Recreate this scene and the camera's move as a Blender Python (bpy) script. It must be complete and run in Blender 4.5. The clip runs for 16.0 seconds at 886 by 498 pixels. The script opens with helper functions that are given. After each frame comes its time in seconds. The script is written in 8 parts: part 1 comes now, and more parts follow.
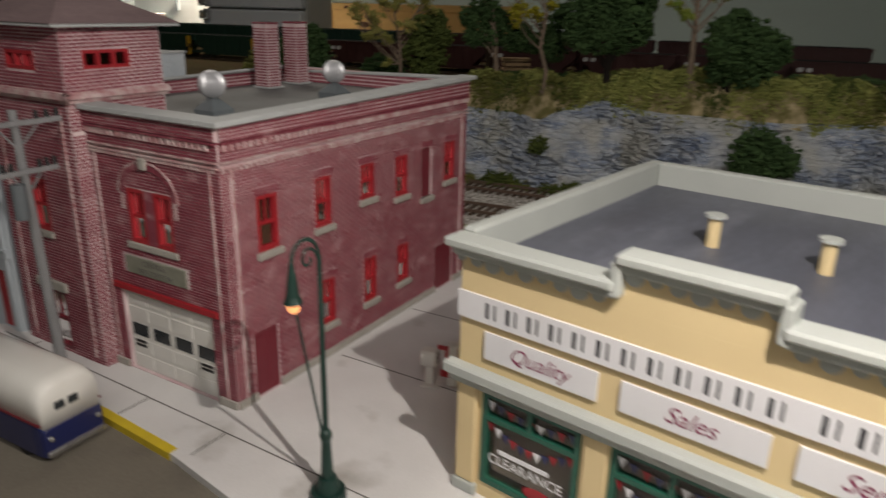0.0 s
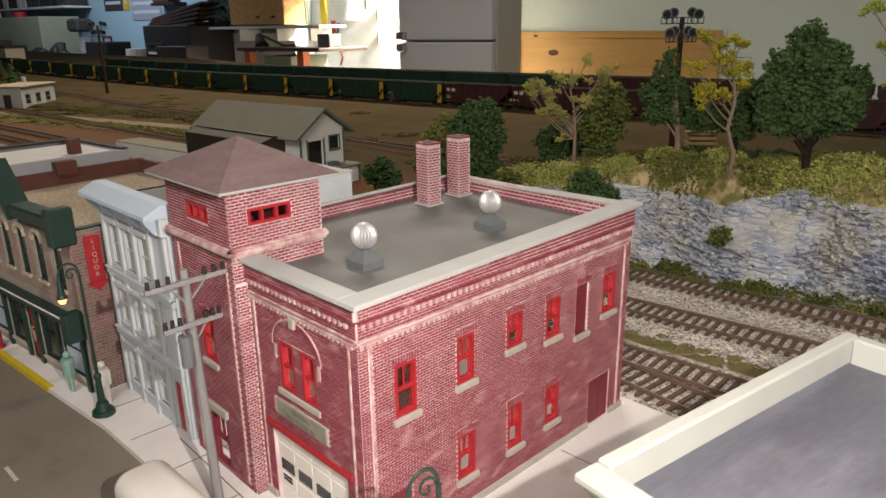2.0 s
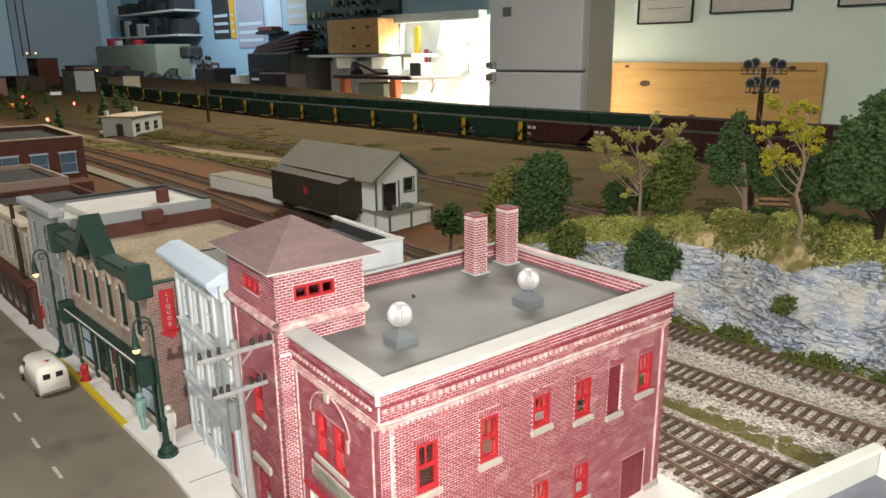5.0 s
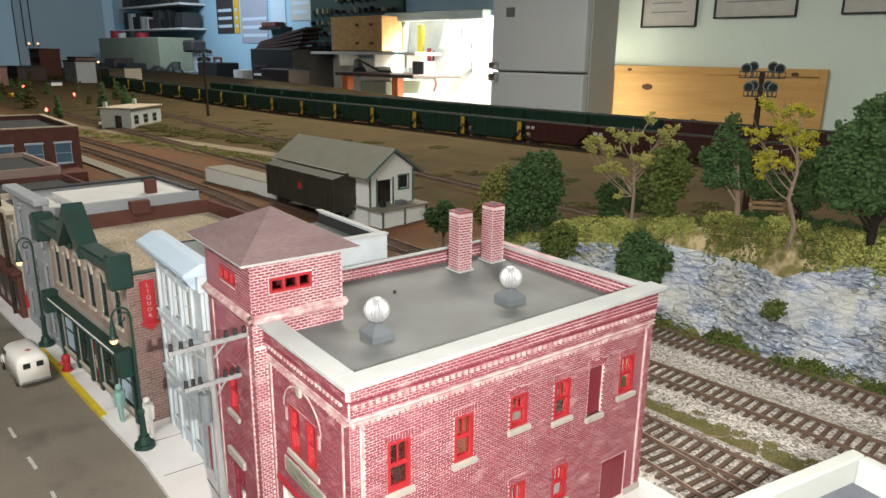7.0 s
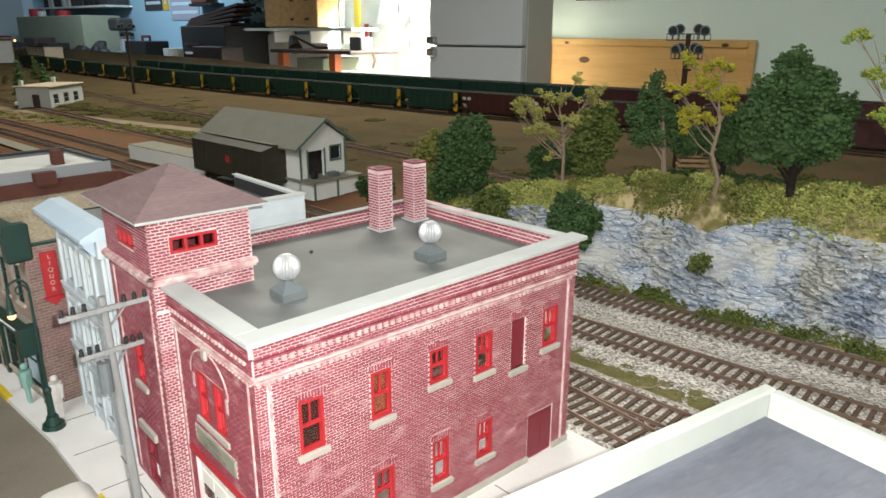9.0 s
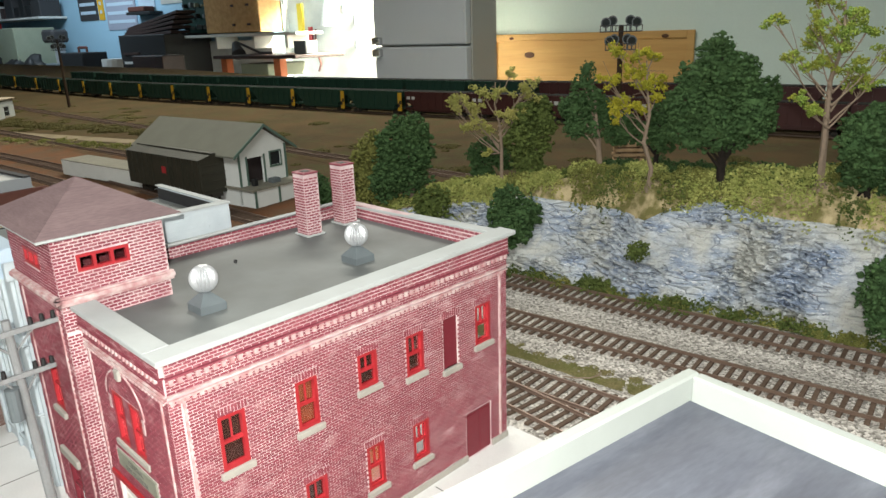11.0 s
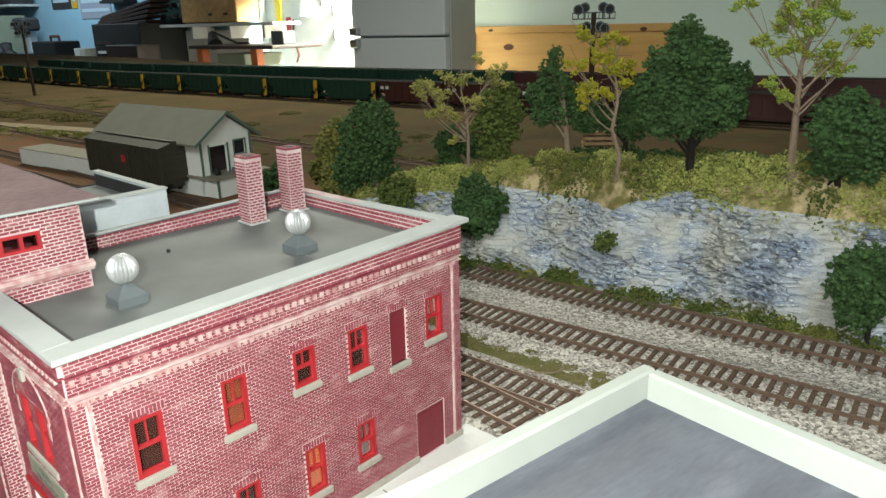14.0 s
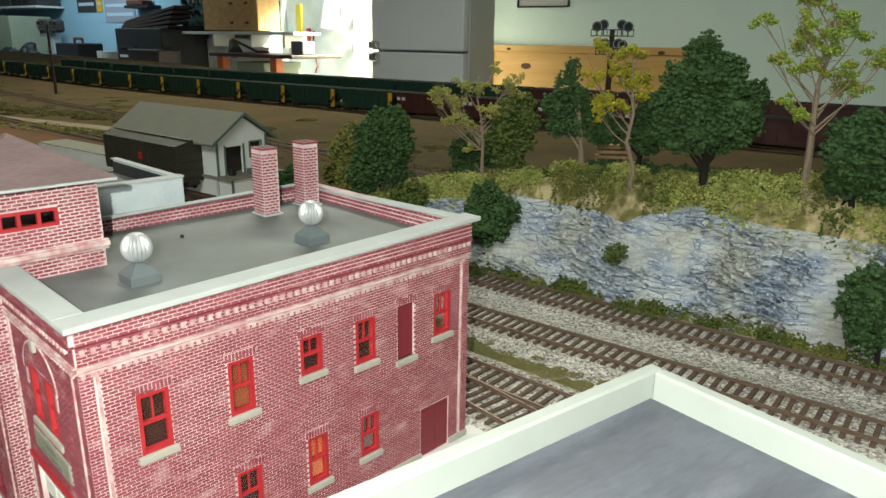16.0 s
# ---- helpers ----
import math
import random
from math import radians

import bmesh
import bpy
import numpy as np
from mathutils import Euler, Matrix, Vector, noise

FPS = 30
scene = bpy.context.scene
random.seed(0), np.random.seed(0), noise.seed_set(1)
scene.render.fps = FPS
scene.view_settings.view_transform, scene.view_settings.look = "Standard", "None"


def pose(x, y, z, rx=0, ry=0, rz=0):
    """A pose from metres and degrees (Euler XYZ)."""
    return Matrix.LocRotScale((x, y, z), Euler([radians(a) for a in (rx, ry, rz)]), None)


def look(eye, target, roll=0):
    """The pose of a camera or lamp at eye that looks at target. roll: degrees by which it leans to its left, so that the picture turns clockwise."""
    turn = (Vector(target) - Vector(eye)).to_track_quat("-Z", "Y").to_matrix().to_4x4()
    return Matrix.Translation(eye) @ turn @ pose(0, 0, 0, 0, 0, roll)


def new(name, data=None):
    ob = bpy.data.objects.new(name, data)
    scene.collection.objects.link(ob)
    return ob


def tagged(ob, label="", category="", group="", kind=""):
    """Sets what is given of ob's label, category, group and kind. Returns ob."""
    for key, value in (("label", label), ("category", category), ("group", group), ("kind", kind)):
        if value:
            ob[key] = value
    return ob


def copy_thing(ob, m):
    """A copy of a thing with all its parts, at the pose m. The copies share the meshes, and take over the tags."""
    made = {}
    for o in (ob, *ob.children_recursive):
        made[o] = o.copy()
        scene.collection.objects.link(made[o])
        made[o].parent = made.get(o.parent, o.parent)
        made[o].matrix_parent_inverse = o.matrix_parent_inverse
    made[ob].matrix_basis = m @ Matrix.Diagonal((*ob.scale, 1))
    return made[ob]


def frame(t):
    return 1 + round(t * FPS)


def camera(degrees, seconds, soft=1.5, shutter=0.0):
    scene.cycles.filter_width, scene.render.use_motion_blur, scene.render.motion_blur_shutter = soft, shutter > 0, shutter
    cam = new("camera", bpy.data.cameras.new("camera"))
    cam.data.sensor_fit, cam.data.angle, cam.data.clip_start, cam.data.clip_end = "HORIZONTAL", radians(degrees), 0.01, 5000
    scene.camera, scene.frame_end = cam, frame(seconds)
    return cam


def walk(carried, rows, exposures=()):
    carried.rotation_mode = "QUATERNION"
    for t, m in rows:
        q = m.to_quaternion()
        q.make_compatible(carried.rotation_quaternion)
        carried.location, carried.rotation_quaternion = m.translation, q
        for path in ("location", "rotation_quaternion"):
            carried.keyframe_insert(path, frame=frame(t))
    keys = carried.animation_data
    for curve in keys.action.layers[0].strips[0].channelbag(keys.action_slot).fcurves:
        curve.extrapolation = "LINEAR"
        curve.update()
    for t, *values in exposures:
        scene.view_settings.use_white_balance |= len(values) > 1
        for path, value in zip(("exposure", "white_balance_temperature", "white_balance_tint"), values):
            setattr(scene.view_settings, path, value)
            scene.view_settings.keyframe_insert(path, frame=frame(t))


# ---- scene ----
cam = camera(64.6, 16.0, shutter=0.5)
PATH = [
    (0, (13.765, -12.106, 11.258), (12.808, -10.476, 10.604), 1.3),
    (0.2, (13.312, -11.851, 11.941), (12.283, -10.277, 11.26), 1.1),
    (0.5, (13.342, -11.442, 12.496), (12.226, -9.925, 11.822), 2.3),
    (0.8, (13.104, -10.643, 13.239), (11.906, -9.19, 12.565), 0.5),
    (1, (13.007, -10.815, 13.654), (11.765, -9.395, 12.988), 0.6),
    (1.5, (13.002, -10.298, 14.413), (11.684, -8.929, 13.79), -0.7),
    (2, (13.21, -9.674, 15.014), (11.841, -8.346, 14.412), -0.8),
    (2.5, (13.792, -8.571, 15.486), (12.393, -7.277, 14.879), -1.0),
    (3, (14.263, -8.4, 16.317), (12.836, -7.14, 15.703), -0.5),
    (3.5, (14.021, -9.615, 17.378), (12.485, -8.468, 16.808), -1.4),
    (4, (14.544, -9.051, 17.537), (12.978, -7.931, 16.995), -2.0),
    (4.2, (14.775, -9.12, 17.278), (13.227, -7.98, 16.728), -1.3),
    (6.3, (14.758, -8.042, 17.023), (13.211, -6.888, 16.494), 0.4),
    (6.5, (14.802, -8.035, 16.931), (13.257, -6.883, 16.397), 0.6),
    (7, (14.927, -8.061, 16.923), (13.387, -6.902, 16.388), 0.7),
    (7.5, (15.097, -7.791, 16.688), (13.573, -6.618, 16.141), 1.0),
    (8, (15.154, -7.48, 16.497), (13.652, -6.279, 15.947), 1.4),
    (8.5, (15.126, -7.172, 16.253), (13.661, -5.934, 15.685), 0.7),
    (9, (15.164, -6.909, 15.881), (13.735, -5.642, 15.288), 0.1),
    (9.5, (15.278, -6.613, 16.116), (13.888, -5.303, 15.523), -1.1),
    (10, (15.416, -6.143, 16.198), (14.039, -4.814, 15.618), -2.0),
    (10.2, (15.527, -6.091, 16.114), (14.158, -4.755, 15.532), -1.9),
    (12.5, (15.739, -4.98, 15.561), (14.412, -3.616, 14.945), -2.3),
    (13, (15.642, -4.599, 15.429), (14.322, -3.232, 14.806), -2.0),
    (13.5, (15.548, -4.317, 15.178), (14.243, -2.936, 14.553), -1.6),
    (14, (15.495, -4.107, 15.149), (14.192, -2.721, 14.533), -1.4),
    (14.5, (15.481, -3.872, 14.995), (14.185, -2.477, 14.385), -1.1),
    (15, (15.51, -3.657, 14.859), (14.205, -2.262, 14.267), -0.4),
    (15.5, (15.592, -3.919, 14.658), (14.27, -2.533, 14.08), 0.3),
    (16, (15.66, -4.356, 14.555), (14.328, -2.978, 13.982), 0.8),
]
CM = 0.01
EXPOSURES = [(0, -0.65, 6600, 13), (0.5, -0.5, 6600, 15), (1.0, 0.05, 6700, 17), (1.5, 0.4, 6900, 18), (2.5, 0.9, 7000, 15), (3.0, 1.0, 6900, 13), (4.0, 1.25, 6800, 11), (7.0, 1.3, 6400, 9), (9.0, 1.25, 6250, 6), (13.0, 1.1, 6150, 2), (16.0, 0.98, 6250, -4)]
walk(cam, [(t, look(Vector(eye) * CM, Vector(target) * CM, roll)) for t, eye, target, roll in PATH], EXPOSURES)

# ---- light: an indoor room with ceiling lamps and one bright work alcove ----
world = bpy.data.worlds.new("room_world")
world.use_nodes = True
world.node_tree.nodes["Background"].inputs[0].default_value = (0.6, 0.7, 0.8, 1)
world.node_tree.nodes["Background"].inputs[1].default_value = 0.02
scene.world = world


def area_lamp(name, eye, target, sx, sy, watts, colour):
    data = bpy.data.lights.new(name, "AREA")
    data.shape, data.size, data.size_y, data.energy, data.color = "RECTANGLE", sx * CM, sy * CM, watts, colour
    ob = new(name, data)
    ob.matrix_world = look(Vector(eye) * CM, Vector(target) * CM)
    return ob


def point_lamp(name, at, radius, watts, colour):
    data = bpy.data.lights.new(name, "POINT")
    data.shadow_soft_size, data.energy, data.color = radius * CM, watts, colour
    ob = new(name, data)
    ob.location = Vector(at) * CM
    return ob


area_lamp("ceiling_lamp", (62, -82, 112), (0, 6, 0), 90, 40, 8.0, (1.0, 0.96, 0.9))
area_lamp("ceiling_lamp", (-130, 95, 128), (-135, 105, 0), 120, 40, 20.0, (1.0, 0.92, 0.79))
area_lamp("alcove_lamp", (-395, 372, 60), (-395, 388, 0), 80, 14, 420.0, (1.0, 0.88, 0.7))
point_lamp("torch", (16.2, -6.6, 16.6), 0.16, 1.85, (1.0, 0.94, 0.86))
area_lamp("ceiling_lamp", (-660, 165, 126), (-760, 270, 10), 120, 40, 16.0, (0.78, 0.9, 1.0))


# ---- materials ----
def material(name, colour, rough=0.7, metal=0.0, second=None, scale=3.0, amount=0.5, grain=40.0, grain_amount=0.15, bump=0.15, stain=None,
             stain_scale=1.2, stain_low=0.55, stain_high=0.75, island=0.0, emit=0.0, coat=0.0, stretch=(1, 1, 1), alpha_glass=False):
    """Scales count features per centimetre."""
    m = bpy.data.materials.new(name)
    m.use_nodes = True
    nt = m.node_tree
    bsdf = nt.nodes["Principled BSDF"]
    tc = nt.nodes.new("ShaderNodeTexCoord")
    mp = nt.nodes.new("ShaderNodeMapping")
    mp.inputs["Scale"].default_value = [100 * s for s in stretch]
    nt.links.new(tc.outputs["Object"], mp.inputs["Vector"])

    def noise_node(sc, detail=4.0):
        n = nt.nodes.new("ShaderNodeTexNoise")
        n.inputs["Scale"].default_value, n.inputs["Detail"].default_value = sc, detail
        nt.links.new(mp.outputs["Vector"], n.inputs["Vector"])
        return n

    def ramp(source, low, high):
        r = nt.nodes.new("ShaderNodeMapRange")
        r.inputs["From Min"].default_value, r.inputs["From Max"].default_value = low, high
        nt.links.new(source, r.inputs["Value"])
        return r.outputs["Result"]

    def mix(fac, a, b):
        x = nt.nodes.new("ShaderNodeMix")
        x.data_type = "RGBA"
        for socket, value in ((x.inputs[0], fac), (x.inputs[6], a), (x.inputs[7], b)):
            if isinstance(value, (tuple, list)):
                socket.default_value = (*value[:3], 1)
            elif isinstance(value, (int, float)):
                socket.default_value = value
            else:
                nt.links.new(value, socket)
        return x.outputs[2]

    second = second or tuple(c * 0.7 for c in colour)
    big, fine = noise_node(scale), noise_node(grain, 3.0)
    fac = nt.nodes.new("ShaderNodeMath")
    fac.operation = "MULTIPLY"
    nt.links.new(ramp(big.outputs["Fac"], 0.35, 0.65), fac.inputs[0])
    fac.inputs[1].default_value = amount
    out = mix(fac.outputs[0], colour, second)
    if island:
        geo = nt.nodes.new("ShaderNodeNewGeometry")
        info = nt.nodes.new("ShaderNodeObjectInfo")
        add = nt.nodes.new("ShaderNodeMath")
        add.operation = "ADD"
        nt.links.new(geo.outputs["Random Per Island"], add.inputs[0])
        nt.links.new(info.outputs["Random"], add.inputs[1])
        frac = nt.nodes.new("ShaderNodeMath")
        frac.operation = "FRACT"
        nt.links.new(add.outputs[0], frac.inputs[0])
        sc = nt.nodes.new("ShaderNodeMath")
        sc.operation = "MULTIPLY"
        nt.links.new(frac.outputs[0], sc.inputs[0])
        sc.inputs[1].default_value = island
        out = mix(sc.outputs[0], out, tuple(c * 0.35 for c in colour))
    if stain:
        st = noise_node(stain_scale, 8.0)
        out = mix(ramp(st.outputs["Fac"], stain_low, stain_high), out, stain)
    g = nt.nodes.new("ShaderNodeMath")
    g.operation = "MULTIPLY"
    nt.links.new(ramp(fine.outputs["Fac"], 0.3, 0.7), g.inputs[0])
    g.inputs[1].default_value = grain_amount
    out = mix(g.outputs[0], out, tuple(c * 0.3 for c in colour))
    nt.links.new(out, bsdf.inputs["Base Color"])
    bsdf.inputs["Specular IOR Level"].default_value = 0.12 if rough >= 0.8 and not metal else 0.45
    bsdf.inputs["Roughness"].default_value, bsdf.inputs["Metallic"].default_value = rough, metal
    bsdf.inputs["Coat Weight"].default_value = coat
    if bump:
        b = nt.nodes.new("ShaderNodeBump")
        b.inputs["Strength"].default_value, b.inputs["Distance"].default_value = bump, 0.0006
        nt.links.new(fine.outputs["Fac"], b.inputs["Height"])
        nt.links.new(b.outputs["Normal"], bsdf.inputs["Normal"])
    if emit:
        bsdf.inputs["Emission Color"].default_value = (*colour, 1)
        bsdf.inputs["Emission Strength"].default_value = emit
    return m


def glass(name, tint, rough=0.05):
    m = bpy.data.materials.new(name)
    m.use_nodes = True
    b = m.node_tree.nodes["Principled BSDF"]
    b.inputs["Base Color"].default_value = (*tint, 1)
    b.inputs["Roughness"].default_value, b.inputs["Transmission Weight"].default_value, b.inputs["IOR"].default_value = rough, 1.0, 1.3
    return m


M = {}
M["brick"] = material("red_brick", (0.24, 0.042, 0.066), 0.65, second=(0.31, 0.078, 0.1), scale=1.2, amount=0.8, island=0.35, stain=(0.52, 0.31, 0.32),
                      stain_scale=1.6, stain_low=0.55, stain_high=0.85, grain=30, stretch=(0.8, 0.8, 2.0))
M["mortar"] = material("pale_mortar", (0.72, 0.60, 0.60), 0.9, second=(0.50, 0.34, 0.355), scale=0.8, amount=0.9, grain=40)
M["trim_brick"] = material("whitewashed_trim", (0.62, 0.50, 0.49), 0.8, second=(0.40, 0.16, 0.17), scale=3, amount=0.8)
M["cap"] = material("grey_coping", (0.43, 0.45, 0.45), 0.7, second=(0.36, 0.37, 0.37), scale=0.8, grain_amount=0.08)
M["stone"] = material("grey_stone_sill", (0.40, 0.38, 0.34), 0.8, second=(0.32, 0.3, 0.27), scale=2)
M["plate_stone"] = material("grey_green_plate", (0.26, 0.26, 0.21), 0.8, second=(0.19, 0.19, 0.15), scale=1.5, amount=0.9)
M["roof_grey"] = material("grey_roof_paint", (0.15, 0.163, 0.162), 0.6, stain=(0.10, 0.105, 0.10), stain_scale=0.5, stain_low=0.5, stain_high=0.8, second=(0.085, 0.09, 0.09), scale=0.35, amount=0.8, grain=25, grain_amount=0.1, bump=0.08)
M["tower_roof"] = material("mauve_shingle", (0.21, 0.148, 0.152), 0.8, second=(0.16, 0.11, 0.115), scale=0.9, amount=0.8, grain=7, grain_amount=0.3, stretch=(0.5, 0.5, 6))
M["red"] = material("red_paint", (0.36, 0.018, 0.026), 0.5, second=(0.28, 0.013, 0.018), scale=2, grain_amount=0.06, bump=0.04)
M["dark_red"] = material("dark_red_door_paint", (0.17, 0.018, 0.03), 0.5, second=(0.14, 0.014, 0.025), scale=1.5, grain_amount=0.08)
M["pane"] = glass("window_glass", (0.5, 0.45, 0.43))
M["dark_room"] = material("dark_interior", (0.05, 0.04, 0.04), 0.9)
M["metal"] = material("galvanised_metal", (0.60, 0.61, 0.63), 0.38, 0.55, second=(0.45, 0.45, 0.47), scale=2, grain_amount=0.1)
M["vent_base"] = material("grey_vent_base", (0.125, 0.145, 0.155), 0.6, second=(0.10, 0.115, 0.125), scale=1.5)
M["white"] = material("white_paint", (0.72, 0.71, 0.67), 0.5, second=(0.62, 0.61, 0.57), scale=1.2, grain_amount=0.06, bump=0.05)
M["glossy_white"] = material("glossy_white_enamel", (0.75, 0.74, 0.70), 0.25, second=(0.68, 0.67, 0.62), scale=0.8, grain_amount=0.03, bump=0.02, coat=0.3)
M["navy"] = material("navy_enamel", (0.012, 0.018, 0.09), 0.3, second=(0.01, 0.014, 0.07), scale=1, grain_amount=0.04, bump=0.02, coat=0.3)
M["black"] = material("black_trim", (0.012, 0.012, 0.013), 0.6, grain_amount=0.1)
M["chrome"] = material("dull_chrome", (0.6, 0.6, 0.6), 0.25, 0.9, grain_amount=0.05)
M["cream"] = material("cream_paint", (0.68, 0.54, 0.30), 0.7, second=(0.63, 0.49, 0.27), scale=0.7, grain_amount=0.05, bump=0.05)
M["cream_trim"] = material("pale_grey_green_trim", (0.42, 0.445, 0.42), 0.65, second=(0.38, 0.40, 0.38), scale=0.8, grain_amount=0.06, bump=0.05)
M["cream_roof"] = material("slate_blue_roof", (0.13, 0.14, 0.175), 0.5, second=(0.095, 0.10, 0.125), scale=0.6, amount=0.95, grain=9, grain_amount=0.3, stain=(0.19, 0.2, 0.24), stain_scale=0.9, stain_low=0.5, stain_high=0.75, stretch=(1, 0.22, 1))
M["green"] = material("dark_green_paint", (0.009, 0.036, 0.028), 0.45, second=(0.007, 0.027, 0.021), scale=1.5, grain_amount=0.1)
M["sign_white"] = material("white_sign_board", (0.72, 0.72, 0.74), 0.5, scale=1, second=(0.66, 0.66, 0.68), grain_amount=0.03, bump=0.02)
M["ink"] = material("black_lettering", (0.03, 0.03, 0.035), 0.6, bump=0)
M["script"] = material("maroon_script", (0.22, 0.03, 0.08), 0.6, bump=0)
M["asphalt"] = material("asphalt", (0.21, 0.188, 0.152), 0.85, second=(0.16, 0.143, 0.115), scale=0.15, amount=0.9, grain=14, grain_amount=0.25, stain=(0.09, 0.08, 0.07), stain_scale=0.25)
M["concrete"] = material("pale_concrete", (0.68, 0.67, 0.66), 0.85, second=(0.57, 0.56, 0.55), scale=0.3, amount=0.8, grain=16, grain_amount=0.1, stain=(0.33, 0.31, 0.28), stain_scale=0.35, stain_low=0.58)
M["joint"] = material("dark_joint", (0.15, 0.142, 0.13), 0.9)
M["yellow"] = material("yellow_kerb_paint", (0.62, 0.46, 0.02), 0.6, second=(0.5, 0.36, 0.03), scale=2)
M["lane"] = material("worn_lane_paint", (0.5, 0.5, 0.46), 0.7, second=(0.32, 0.31, 0.28), scale=3)
M["wb"] = material("pale_blue_white_paint", (0.50, 0.55, 0.58), 0.7, second=(0.42, 0.47, 0.51), scale=0.9, amount=0.8, grain_amount=0.08)
M["blue_cornice"] = material("light_blue_cornice", (0.44, 0.54, 0.64), 0.6, second=(0.4, 0.5, 0.6), scale=1)
M["grey_wall"] = material("grey_painted_facade", (0.30, 0.32, 0.34), 0.7, second=(0.25, 0.27, 0.29), scale=0.8)
M["tan_brick"] = material("dusty_pink_brick", (0.33, 0.25, 0.21), 0.85, second=(0.26, 0.19, 0.16), scale=1.2, island=0.2, stain=(0.4, 0.34, 0.3), stain_scale=0.6)
M["tan_mortar"] = material("tan_mortar", (0.36, 0.32, 0.28), 0.9)
M["stone_tan"] = material("tan_window_stone", (0.5, 0.44, 0.36), 0.8)
M["brown_brick"] = material("brown_brick", (0.115, 0.05, 0.04), 0.8, second=(0.085, 0.038, 0.031), scale=1.2, amount=0.7)
M["gravel"] = material("tan_roof_gravel", (0.47, 0.40, 0.30), 0.95, second=(0.36, 0.30, 0.22), scale=0.7, grain=6, grain_amount=0.75, bump=1.0)
M["tar"] = material("black_tar_roof", (0.02, 0.02, 0.022), 0.7, second=(0.035, 0.034, 0.035), scale=0.6)
M["glass_dark"] = material("dark_shop_glass", (0.02, 0.025, 0.028), 0.12, grain_amount=0.0, bump=0)
M["pale_blind"] = material("pale_window_blind", (0.42, 0.42, 0.37), 0.8, second=(0.34, 0.34, 0.3), scale=1)
M["wood_pole"] = material("grey_weathered_pole", (0.27, 0.275, 0.28), 0.8, second=(0.18, 0.18, 0.185), scale=2, stretch=(3, 3, 0.4), grain_amount=0.3)
M["dark_pole"] = material("creosoted_pole", (0.035, 0.022, 0.014), 0.85, second=(0.05, 0.035, 0.022), scale=2)
M["tie"] = material("brown_tie", (0.10, 0.066, 0.048), 0.85, second=(0.14, 0.10, 0.075), scale=3, amount=0.8, island=0.3, grain=18, grain_amount=0.3)
M["rail"] = material("rusty_rail", (0.15, 0.10, 0.075), 0.5, 0.3, second=(0.20, 0.145, 0.11), scale=2)
M["rail_top"] = material("worn_rail_head", (0.30, 0.22, 0.18), 0.35, 0.6, second=(0.17, 0.11, 0.08), scale=0.6)
M["bulb"] = material("warm_bulb", (1.0, 0.42, 0.16), 0.4, emit=1.6, bump=0)
M["red_lamp"] = material("red_signal_lamp", (1.0, 0.05, 0.03), 0.4, emit=10.0, bump=0)
M["leaf_dark"] = material("dark_green_foam", (0.085, 0.15, 0.055), 0.9, second=(0.045, 0.09, 0.034), scale=1.5, amount=0.9, island=0.3, grain=14, grain_amount=0.5, bump=0.8)
M["leaf_mid"] = material("mid_green_foam", (0.13, 0.165, 0.045), 0.9, second=(0.075, 0.105, 0.03), scale=1.5, amount=0.9, island=0.3, grain=12, grain_amount=0.4, bump=0.5)
M["leaf_olive"] = material("olive_foam", (0.25, 0.25, 0.07), 0.9, second=(0.14, 0.155, 0.045), scale=1.2, amount=0.9, island=0.35, grain=12, grain_amount=0.4, bump=0.5)
M["leaf_yellow"] = material("yellow_leaf_flock", (0.46, 0.40, 0.035), 0.9, second=(0.30, 0.32, 0.04), scale=1.0, amount=0.9, island=0.4, grain=12, bump=0.4)
M["leaf_lime"] = material("yellow_green_leaf_flock", (0.27, 0.40, 0.08), 0.9, second=(0.36, 0.34, 0.05), scale=0.8, amount=0.9, island=0.4, grain=12, bump=0.4)
M["leaf_straw"] = material("straw_green_flock", (0.44, 0.41, 0.13), 0.9, second=(0.30, 0.32, 0.08), scale=0.8, amount=0.9, island=0.4, grain=12, bump=0.4)
M["weed"] = material("dark_weed_flock", (0.10, 0.085, 0.03), 0.9, second=(0.065, 0.062, 0.02), scale=0.8, amount=0.9, island=0.5, grain=12, bump=0.4)
M["dry_grass"] = material("dry_grass_flock", (0.28, 0.235, 0.12), 0.9, second=(0.19, 0.155, 0.07), scale=0.8, amount=0.9, island=0.5, grain=12, bump=0.4)
M["leaf_speckle"] = material("speckled_groundcover", (0.50, 0.51, 0.16), 0.9, second=(0.27, 0.32, 0.08), scale=1.2, amount=0.9, island=0.65, grain=12, grain_amount=0.3, bump=0.4)
M["verge"] = material("olive_verge_flock", (0.17, 0.17, 0.06), 0.9, second=(0.24, 0.20, 0.10), scale=1.0, amount=0.9, island=0.5, grain=12, bump=0.4)
M["bark"] = material("brown_bark", (0.17, 0.125, 0.095), 0.9, second=(0.08, 0.06, 0.045), scale=3)
M["bark_dark"] = material("dark_bark", (0.022, 0.018, 0.015), 0.9)
M["bark_pale"] = material("pale_bark", (0.25, 0.19, 0.14), 0.9, second=(0.17, 0.13, 0.1), scale=3)
M["car_green"] = material("dark_green_car_paint", (0.010, 0.042, 0.026), 0.6, second=(0.008, 0.03, 0.02), scale=0.5)
M["car_maroon"] = material("maroon_car_paint", (0.055, 0.014, 0.012), 0.6, second=(0.04, 0.011, 0.01), scale=0.5)
M["car_black"] = material("sooty_black_steel", (0.022, 0.019, 0.015), 0.7, second=(0.035, 0.028, 0.02), scale=0.6)
